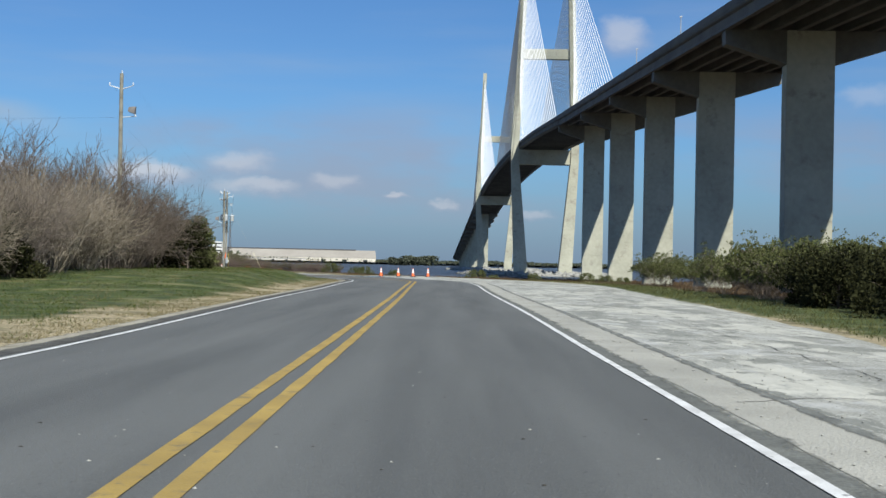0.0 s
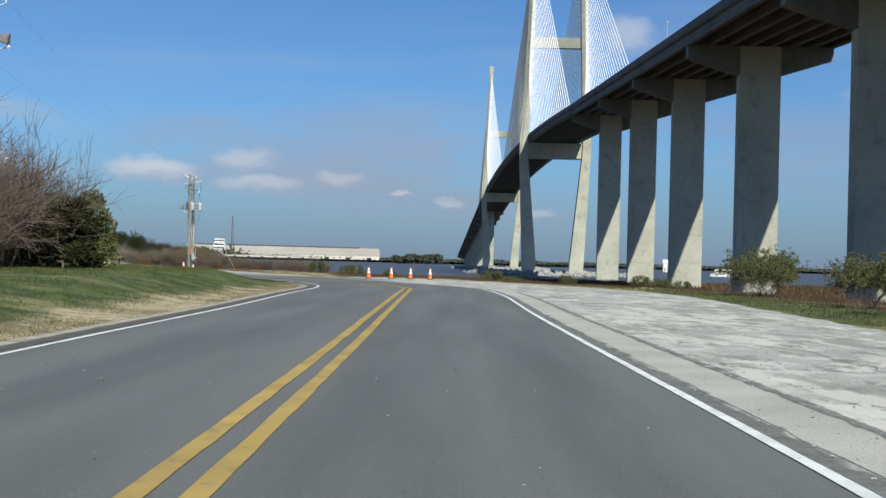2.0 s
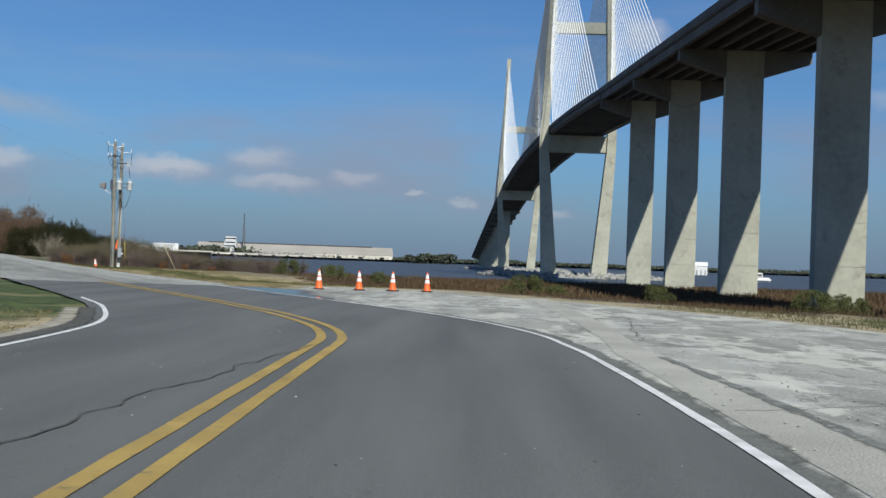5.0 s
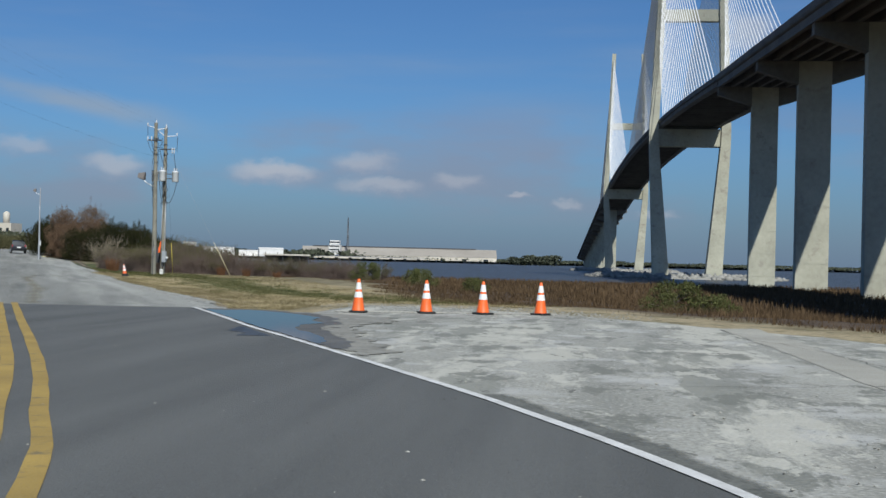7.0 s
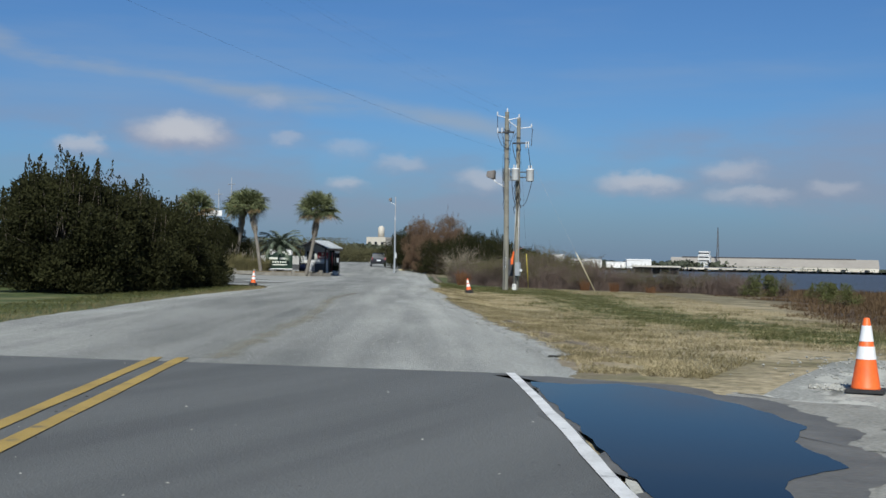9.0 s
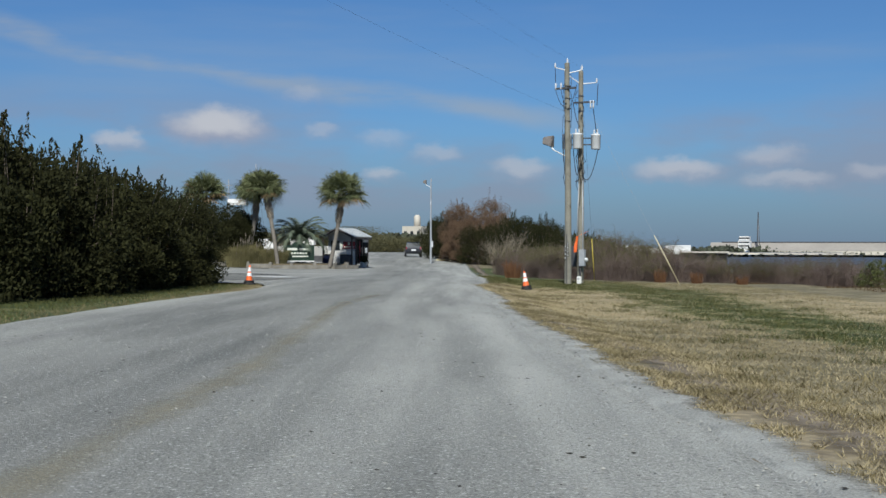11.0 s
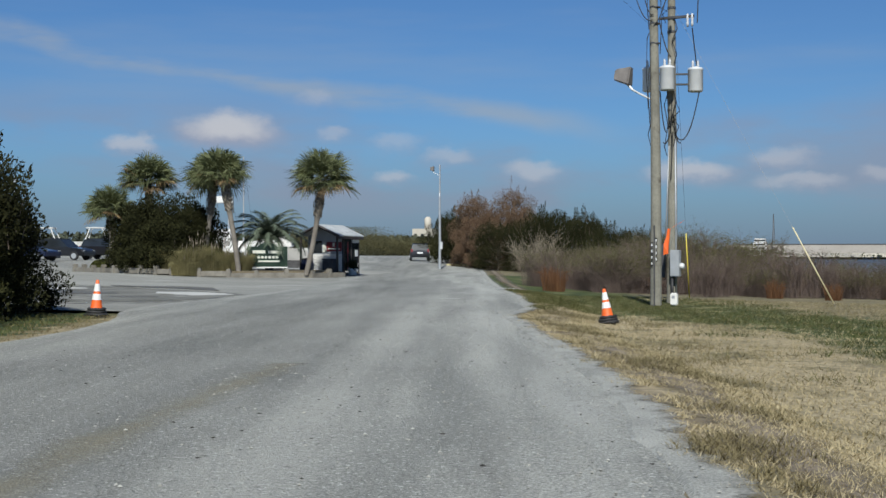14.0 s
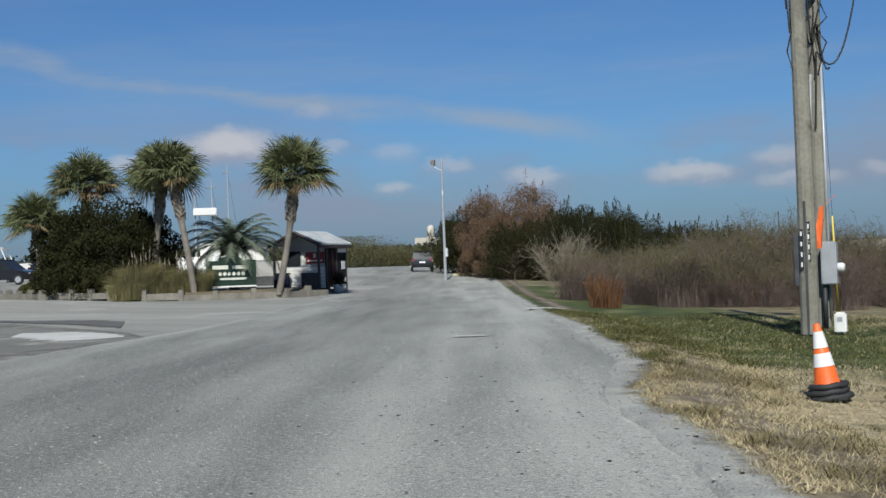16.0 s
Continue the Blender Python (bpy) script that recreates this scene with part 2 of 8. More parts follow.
def worn_lane(m):
    """Loose pale gravel lies towards the right edge; the driven lanes are worn darker."""
    n, l = m.node_tree.nodes, m.node_tree.links
    b = n["Principled BSDF"]
    col = b.inputs["Base Color"].links[0].from_socket
    at_ = n.new("ShaderNodeAttribute")
    at_.attribute_name = "across"
    nz = n.new("ShaderNodeTexNoise")
    nz.inputs["Scale"].default_value, nz.inputs["Detail"].default_value = 0.35, 6.0
    tc = n.new("ShaderNodeTexCoord")
    l.new(tc.outputs["Object"], nz.inputs["Vector"])
    add = n.new("ShaderNodeMath")
    add.operation = "MULTIPLY_ADD"
    l.new(nz.outputs["Fac"], add.inputs[0])
    add.inputs[1].default_value = 0.5
    off_ = n.new("ShaderNodeMath")
    off_.operation = "SUBTRACT"
    l.new(at_.outputs["Fac"], off_.inputs[0])
    off_.inputs[1].default_value = 0.40
    abs_ = n.new("ShaderNodeMath")
    abs_.operation = "ABSOLUTE"
    l.new(off_.outputs[0], abs_.inputs[0])
    dbl_ = n.new("ShaderNodeMath")
    dbl_.operation = "MULTIPLY"
    l.new(abs_.outputs[0], dbl_.inputs[0])
    dbl_.inputs[1].default_value = 1.6
    l.new(dbl_.outputs[0], add.inputs[2])
    mr = n.new("ShaderNodeMapRange")
    mr.interpolation_type = "SMOOTHSTEP"
    mr.inputs["From Min"].default_value, mr.inputs["From Max"].default_value = 0.25, 1.15
    mr.inputs["To Min"].default_value, mr.inputs["To Max"].default_value = 0.74, 1.22
    l.new(add.outputs[0], mr.inputs["Value"])
    mx = n.new("ShaderNodeVectorMath")
    mx.operation = "SCALE"
    l.new(col, mx.inputs[0])
    l.new(mr.outputs[0], mx.inputs["Scale"])
    l.new(mx.outputs[0], b.inputs["Base Color"])


layer(CHIPSEAL, (0.30, 0.30, 0.275), 1.1, 0.55, 0.68, (1, 5, 1), 25, 0.6)
layer(CHIPSEAL, (0.12, 0.12, 0.108), 0.7, 0.60, 0.70, (1, 9, 1), 25, 0.5)
worn_lane(CHIPSEAL)
layer(CHIPSEAL, (0.07, 0.07, 0.06), 7.5, 0.655, 0.68)
layer(CHIPSEAL, (0.60, 0.60, 0.56), 26, 0.56, 0.63, much=0.75)
layer(CHIPSEAL, (0.085, 0.085, 0.075), 23, 0.575, 0.63, (1, 1, 1), 40, 0.8)
layer(OLD_PAVING, (0.12, 0.12, 0.105), 21, 0.58, 0.64, much=0.7)
layer(OLD_PAVING, (0.54, 0.535, 0.49), 24, 0.58, 0.64, much=0.72)
layer(OLD_PAVING, (0.50, 0.49, 0.425), 0.5, 0.515, 0.55, (1, 3.6, 1), 3, 0.7)
layer(OLD_PAVING, (0.20, 0.205, 0.178), 0.7, 0.545, 0.585, (1, 4.5, 1), 3, 0.75)
layer(OLD_PAVING, (0.155, 0.16, 0.138), 1.5, 0.555, 0.585, (1, 2.2, 1), 3, 0.75)
layer(OLD_PAVING, (0.53, 0.52, 0.455), 1.2, 0.565, 0.595, (1, 2.2, 1), 3, 0.7)
layer(OLD_PAVING, (0.11, 0.11, 0.095), 2.6, 0.62, 0.65, (1, 3, 1), 10, 0.8)
layer(ASPHALT, (0.15, 0.153, 0.146), 0.5, 0.52, 0.72, (1, 14, 1), 1, 0.45)
layer(ASPHALT, (0.045, 0.046, 0.044), 11.0, 0.645, 0.675)
layer(ASPHALT, (0.055, 0.056, 0.053), 42, 0.58, 0.66, much=0.6)
WHITE_LINE = material("white_road_paint", (0.45, 0.45, 0.43), (0.78, 0.78, 0.76), 3.0, 0.7, bump=0.3, fine=60, spots=((0.25, 0.25, 0.24), 9, 0.62, 0.70))
YELLOW_LINE = material("yellow_road_paint", (0.255, 0.175, 0.048), (0.44, 0.305, 0.078), 1.1, 0.75, bump=0.4, fine=60, spots=((0.17, 0.135, 0.07), 5, 0.55, 0.70))
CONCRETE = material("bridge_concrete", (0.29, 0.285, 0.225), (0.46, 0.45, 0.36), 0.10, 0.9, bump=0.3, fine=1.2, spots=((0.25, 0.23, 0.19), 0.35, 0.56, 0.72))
# much darker than CONCRETE: shade of the deck's underside is put into the colour
GIRDER = material("shade_toned_girder_concrete", (0.085, 0.085, 0.082), (0.15, 0.148, 0.138), 0.15, 0.9, bump=0.2, fine=1.5)
# pier concrete darkened to about half, painting in the deck's shade on the caps
CAP = material("shade_toned_cap_concrete", (0.10, 0.098, 0.088), (0.19, 0.185, 0.162), 0.12, 0.9, bump=0.3, fine=1.2)
CABLE = material("white_cable_sheath", (0.70, 0.71, 0.72), (0.82, 0.82, 0.82), 0.2, 0.5)
ROCK = material("riprap_rock", (0.15, 0.148, 0.135), (0.37, 0.36, 0.33), 0.5, 0.9, island=0.5, bump=0.4, fine=4)
POLE_WOOD = material("weathered_pole_wood", (0.125, 0.118, 0.094), (0.29, 0.278, 0.228), 1.2, 0.85, bump=0.5, fine=14, spots=((0.09, 0.075, 0.055), 2.5, 0.58, 0.72))
CEDAR = material("cedar_foliage", (0.009, 0.0105, 0.004), (0.037, 0.038, 0.013), 0.8, 0.8, island=0.5)
OLIVE = material("wax_myrtle_foliage", (0.042, 0.050, 0.018), (0.13, 0.138, 0.05), 0.8, 0.8, island=0.6)
TWIG = material("bare_twig_bark", (0.065, 0.050, 0.040), (0.195, 0.158, 0.128), 0.6, 0.9, island=0.5)
PALE_TWIG = material("pale_dry_twig", (0.17, 0.14, 0.105), (0.37, 0.32, 0.25), 0.6, 0.9, island=0.5)
GREY_TWIG = material("grey_brown_twig", (0.105, 0.085, 0.072), (0.255, 0.215, 0.18), 0.6, 0.9, island=0.5)
PURPLE_TWIG = material("purple_brown_stem", (0.085, 0.062, 0.054), (0.22, 0.17, 0.145), 0.6, 0.9, island=0.5)
BRUSH = material("thin_olive_leaf", (0.055, 0.056, 0.022), (0.165, 0.16, 0.065), 0.8, 0.85, island=0.6)
RUST_FERN = material("rust_red_fern", (0.11, 0.055, 0.030), (0.25, 0.132, 0.066), 0.8, 0.9, island=0.6)
FAR_OLIVE = material("winter_wood_foliage", (0.046, 0.046, 0.024), (0.14, 0.13, 0.066), 0.25, 0.9, island=0.5)
BARK = material("tree_bark", (0.09, 0.07, 0.055), (0.20, 0.165, 0.13), 2.0, 0.9, bump=0.5, fine=12)
RUST_LEAF = material("rust_cypress_foliage", (0.080, 0.050, 0.032), (0.205, 0.135, 0.085), 0.7, 0.85, island=0.6)
REED = material("brown_marsh_reed", (0.052, 0.034, 0.019), (0.128, 0.086, 0.048), 0.08, 0.9, island=0.5, fine=0.6)
STRAW = material("dry_straw_grass", (0.20, 0.165, 0.088), (0.51, 0.43, 0.265), 0.25, 0.9, island=0.6, fine=2)
DULL_GREEN = material("dark_verge_weed", (0.032, 0.036, 0.012), (0.120, 0.122, 0.042), 1.2, 0.85, island=0.5, fine=2)
DULL_STRAW = material("dull_brown_grass", (0.10, 0.085, 0.045), (0.26, 0.215, 0.115), 0.6, 0.9, island=0.5, fine=2)
GREEN_BLADE = material("green_grass_blade", (0.028, 0.042, 0.006), (0.076, 0.096, 0.017), 1.5, 0.8, island=0.5, fine=2)
ORANGE = material("orange_cone_plastic", (0.75, 0.115, 0.02), (0.90, 0.17, 0.03), 6, 0.5)
REFLECT = material("white_reflective_band", (0.70, 0.70, 0.69), (0.86, 0.86, 0.85), 12, 0.4)
BLACK_RUBBER = material("black_rubber", (0.012, 0.012, 0.013), (0.035, 0.035, 0.036), 8, 0.7)
GREY_METAL = material("grey_painted_metal", (0.30, 0.32, 0.34), (0.42, 0.44, 0.46), 3, 0.45, metal=0.2)
PALE_METAL = material("pale_grey_tank_paint", (0.55, 0.57, 0.58), (0.70, 0.71, 0.71), 3, 0.4)
DARK_METAL = material("dark_weathered_metal", (0.05, 0.05, 0.052), (0.12, 0.12, 0.125), 4, 0.5, metal=0.4)
WIRE = material("black_cable", (0.015, 0.015, 0.016), (0.03, 0.03, 0.03), 4, 0.6)
PORCELAIN = material("grey_insulator_glaze", (0.45, 0.46, 0.47), (0.62, 0.63, 0.64), 8, 0.25)
WHITE_WALL = material("white_painted_wall", (0.62, 0.61, 0.58), (0.80, 0.79, 0.76), 0.1, 0.8, fine=1.0)
BEIGE_WALL = material("beige_shed_wall", (0.42, 0.39, 0.33), (0.60, 0.56, 0.48), 0.05, 0.8, fine=0.4)
ROOF_BEIGE = material("beige_metal_roof", (0.27, 0.245, 0.21), (0.37, 0.34, 0.295), 0.02, 0.7, fine=0.2)
ROOF_GREY = material("grey_metal_roof", (0.15, 0.148, 0.145), (0.23, 0.225, 0.22), 0.05, 0.6, fine=0.5)
DARK_GLASS = material("dark_window_glass", (0.012, 0.015, 0.018), (0.03, 0.035, 0.04), 1, 0.12)
CAR_NAVY = material("navy_car_paint", (0.008, 0.012, 0.035), (0.012, 0.018, 0.05), 1, 0.3, coat=0.6)
CAR_BLACK = material("black_car_paint", (0.008, 0.008, 0.010), (0.014, 0.014, 0.016), 1, 0.3, coat=0.6)
FAR_TREE = material("far_tree_foliage", (0.035, 0.042, 0.030), (0.10, 0.11, 0.075), 0.03, 0.9, island=0.4, fine=0.2)


# ---- mesh helpers ----
def mesh_ob(name, verts, faces, mat, parent=None, smooth=False):
    me = bpy.data.meshes.new(name)
    me.from_pydata([tuple(v) for v in verts], [], [tuple(f) for f in faces])
    me.materials.append(mat)
    if smooth:
        me.shade_smooth()
    me.update()
    ob = new(name, me)
    if parent is not None:
        ob.parent = parent
    return ob


def part(name, bm, mat, parent, label="", smooth=False):
    me = bpy.data.meshes.new(name)
    bmesh.ops.recalc_face_normals(bm, faces=bm.faces)
    bm.to_mesh(me)
    bm.free()
    me.materials.append(mat)
    if smooth:
        me.shade_smooth()
    ob = new(name, me)
    if parent is not None:
        ob.parent = parent
    return tagged(ob, label)


def thing(name, at, label, category, group="", kind="", turn=0.0):
    ob = new(name)
    ob.matrix_world = pose(*at, 0, 0, turn)
    return tagged(ob, label, category, group, kind)


def add_box(bm, lo, hi, bevel=0.0):
    (x0, y0, z0), (x1, y1, z1) = lo, hi
    r = bmesh.ops.create_cube(bm, size=1.0, matrix=Matrix.LocRotScale(((x0 + x1) / 2, (y0 + y1) / 2, (z0 + z1) / 2), None, (x1 - x0, y1 - y0, z1 - z0)))
    if bevel:
        edges = {e for v in r["verts"] for e in v.link_edges}
        bmesh.ops.bevel(bm, geom=list(edges), offset=bevel, segments=2, affect="EDGES")
    return bm


def box(lo, hi, bevel=0.0):
    return add_box(bmesh.new(), lo, hi, bevel)


def add_tube(bm, a, b, ra, rb, seg=10, caps=True):
    a, b = Vector(a), Vector(b)
    d = b - a
    m = Matrix.Translation((a + b) / 2) @ d.to_track_quat("Z", "Y").to_matrix().to_4x4()
    bmesh.ops.create_cone(bm, cap_ends=caps, segments=seg, radius1=ra, radius2=rb, depth=d.length, matrix=m)
    return bm


def tube(a, b, ra, rb=None, seg=10):
    return add_tube(bmesh.new(), a, b, ra, ra if rb is None else rb, seg)


def lathe(profile, seg=16):
    """A turned shape from (radius, height) pairs."""
    bm = bmesh.new()
    rings = []
    for r, z in profile:
        rings.append([bm.verts.new((r * math.cos(2 * math.pi * i / seg), r * math.sin(2 * math.pi * i / seg), z)) for i in range(seg)])
    for p, q in zip(rings, rings[1:]):
        for i in range(seg):
            bm.faces.new((p[i], p[(i + 1) % seg], q[(i + 1) % seg], q[i]))
    bm.faces.new(rings[0][::-1])
    bm.faces.new(rings[-1])
    return bm


def wire_line(name, points, radius, mat, parent=None, seg=5):
    """A cable through points, as a thin tube."""
    pts = [Vector(p) for p in points]
    verts, faces = [], []
    for i, p in enumerate(pts):
        d = (pts[min(i + 1, len(pts) - 1)] - pts[max(i - 1, 0)]).normalized()
        s = d.cross(Vector((0, 0, 1)))
        s = s.normalized() if s.length > 1e-3 else Vector((1, 0, 0))
        u = s.cross(d)
        for k in range(seg):
            a = 2 * math.pi * k / seg
            verts.append(p + (s * math.cos(a) + u * math.sin(a)) * radius)
    for i in range(len(pts) - 1):
        for k in range(seg):
            a, b = i * seg + k, i * seg + (k + 1) % seg
            faces.append((a, b, b + seg, a + seg))
    return mesh_ob(name, verts, faces, mat, parent, smooth=True)


def sag(a, b, drop, n=14):
    a, b = Vector(a), Vector(b)
    return [a.lerp(b, i / n) - Vector((0, 0, drop * 4 * (i / n) * (1 - i / n))) for i in range(n + 1)]


# ---- the lie of the land ----
# painted lines: east edge, west edge, centre
R_WHITE = [(2.9, -40.0), (2.30, 2.0), (1.94, 15.0), (1.56, 30.0), (1.08, 44.0), (0.74, 55.0), (0.60, 62.0), (0.42, 69.0), (0.02, 76.2), (-0.16, 78.0), (-0.33, 79.6), (-0.63, 81.3), (-1.09, 83.2), (-1.72, 85.2), (-2.53, 87.3), (-3.58, 89.7), (-4.88, 92.4), (-6.60, 95.9), (-8.40, 99.5), (-9.45, 101.8), (-11.45, 106.05)]
L_WHITE = [(-4.23, -39.999), (-4.98, 8.001), (-5.1, 16.402), (-5.53, 27.303), (-5.98, 39.002), (-6.33, 52.802), (-6.83, 64.503), (-7.43, 78.008), (-9.24, 84.8), (-11.4, 90.0), (-14.8, 97.0), (-18.6, 104.6)]
YELLOW = [(0.22, -39.999), (-1.14, 2.0), (-1.49, 15.0), (-1.905, 30.0), (-2.26, 42.0), (-2.50, 49.0), (-2.79, 58.0), (-3.05, 66.0), (-3.33, 75.0), (-3.39, 76.8), (-3.50, 78.0), (-3.72, 79.3), (-4.07, 80.8), (-4.60, 82.5), (-5.70, 85.5), (-6.62, 87.5), (-7.80, 90.1), (-9.40, 93.4), (-12.2, 99.0), (-12.84, 100.3), (-13.69, 102.0), (-15.55, 105.75)]
BANK = [(12, -200), (12, 60), (11, 80), (8.5, 95), (3.5, 103.5), (-2.5, 111.5), (-8, 118), (-12, 130), (-16, 150), (-21, 168), (-34, 182), (-52, 215), (-78, 268), (-112, 330), (-165, 430), (-300, 700)]


def smooth(a, b, x):
    t = min(max((x - a) / (b - a), 0.0), 1.0)
    return t * t * (3 - 2 * t)


def bank(x, y):
    """Distance beyond the edge of the bank, towards the marsh; negative on land."""
    best, side = 1e9, -1.0
    for (ax, ay), (bx, by) in zip(BANK, BANK[1:]):
        dx, dy = bx - ax, by - ay
        t = min(max(((x - ax) * dx + (y - ay) * dy) / (dx * dx + dy * dy), 0), 1)
        qx, qy = ax + t * dx - x, ay + t * dy - y
        d = math.hypot(qx, qy)
        if d < best:
            best = d
            side = 1.0 if (x - ax) * dy - (y - ay) * dx > 0 else -1.0
    return best * side


WATER = -3.3


def height(x, y):
    d = bank(x, y)
    z = -0.16 * smooth(-12, 0, d) * smooth(110, 140, y) - 2.75 * smooth(-0.5, 42, d)
    if 106 < y < 200 and x < 0:
        z -= 0.20 * smooth(0.0, 2.4, x - x_road(y)) * smooth(108, 130, y) * smooth(200, 185, y)
    if -30 < x < -4 and y < 110:
        z += 0.60 * smooth(1.3, 5.0, float(np.interp(y, [p[1] for p in L_WHITE], [p[0] for p in L_WHITE])) - x) * smooth(30, 60, y) * smooth(107, 95, y)
    z += (0.24 * smooth(-62.5, -68.5, x) + 0.56 * smooth(-76, -92, x)) * smooth(169, 183, y)
    z += 0.5 * smooth(185, 240, y + 0.15 * (x + 60)) * smooth(6, -10, d)
    z -= 3.0 * smooth(345, 385, y + 12 * noise.noise((x * 0.02, y * 0.02, 5))) * smooth(4, 20, d)
    return z


def ribbon(name, left, right, mat, lift, rough_l=0.0, rough_r=0.0, step=1.0, across=8, label="", kind="structure"):
    """A paved strip between two edges, following the land."""
    def sample(line):
        pts = [Vector(p) for p in line]
        lens = [0.0]
        for a, b in zip(pts, pts[1:]):
            lens.append(lens[-1] + (b - a).length)
        return pts, lens

    def at(line, t):
        pts, lens = line
        s = t * lens[-1]
        for i in range(len(pts) - 1):
            if s <= lens[i + 1] or i == len(pts) - 2:
                u = (s - lens[i]) / (lens[i + 1] - lens[i])
                p0, p1 = pts[max(i - 1, 0)], pts[i]
                p2, p3 = pts[i + 1], pts[min(i + 2, len(pts) - 1)]
                k = lens[i + 1] - lens[i]
                m1 = (p2 - p0) / max((p2 - p0).length, 1e-6) * k
                m2 = (p3 - p1) / max((p3 - p1).length, 1e-6) * k
                return p1 * (2 * u**3 - 3 * u**2 + 1) + m1 * (u**3 - 2 * u**2 + u) + p2 * (3 * u**2 - 2 * u**3) + m2 * (u**3 - u**2)
    ls, rs = sample(left), sample(right)
    n = max(int(max(ls[1][-1], rs[1][-1]) / step), 2)
    verts, faces = [], []
    for i in range(n + 1):
        t = i / n
        a, b = at(ls, t), at(rs, t)
        d = (b - a).normalized()
        a = a + d * rough_l * (noise.noise((a.x * 0.9, a.y * 0.9, 1)) + 0.6 * noise.noise((a.x * 3.1, a.y * 3.1, 2)))
        b = b + d * rough_r * (noise.noise((b.x * 0.9, b.y * 0.9, 3)) + 0.6 * noise.noise((b.x * 3.1, b.y * 3.1, 4)))
        for k in range(across + 1):
            p = a.lerp(b, k / across)
            verts.append((p.x, p.y, height(p.x, p.y) + lift - (0.045 if (k == 0 and rough_l > 0.1) or (k == across and rough_r > 0.1) else 0)))
    w = across + 1
    for i in range(n):
        for k in range(across):
            faces.append((i * w + k, i * w + k + 1, (i + 1) * w + k + 1, (i + 1) * w + k))
    ob = mesh_ob(name, verts, faces, mat)
    a_ = ob.data.attributes.new("across", "FLOAT", "POINT")
    a_.data.foreach_set("value", [k / across for _ in range(n + 1) for k in range(across + 1)])
    return tagged(ob, label, "", "", kind)


# ground sheet: fine near the road, coarse towards the horizon
def axis_steps(fine_lo, fine_hi, step, far):
    mid = list(np.arange(fine_lo, fine_hi + 0.01, step))
    out, s = [], step
    x = fine_hi
    while x < far:
        s *= 1.35
        x += s
        out.append(min(x, far))
    ins, s, x = [], step, fine_lo
    while x > -far:
        s *= 1.35
        x -= s
        ins.append(max(x, -far))
    return ins[::-1] + mid + out


L_ROAD_R = [(-10.0, 105.0), (-11.85, 109.2), (-13.55, 112.6), (-15.3, 115.9), (-16.45, 118.0), (-17.5, 120.3), (-18.6, 122.6), (-20.6, 126.3), (-22.35, 129.9), (-23.45, 132.1), (-25.2, 136.1), (-26.4, 138.7), (-28.45, 142.8), (-29.65, 145.0), (-30.55, 147.0), (-31.75, 149.3), (-33.0, 153.5), (-34.9, 157.7), (-36.2, 160.8), (-39.8, 168), (-50, 190), (-82, 260)]


def x_road(y):
    return float(np.interp(y, [p[1] for p in L_ROAD_R], [p[0] for p in L_ROAD_R]))


GREEN_LINE = [(-52, 196), (-44, 179.5), (-37, 168), (-30.0, 157.0), (-26.0, 153.0), (-22.8, 147.0), (-20.2, 139.5), (-13.5, 128), (-8, 118)]


def strip(x, y):
    """Distance from the middle of the green strip along the verge."""
    best = 99.0
    for (ax, ay), (bx, by) in zip(GREEN_LINE, GREEN_LINE[1:]):
        dx, dy = bx - ax, by - ay
        t = min(max(((x - ax) * dx + (y - ay) * dy) / (dx * dx + dy * dy), 0), 1)
        best = min(best, math.hypot(ax + t * dx - x, ay + t * dy - y))
    return best


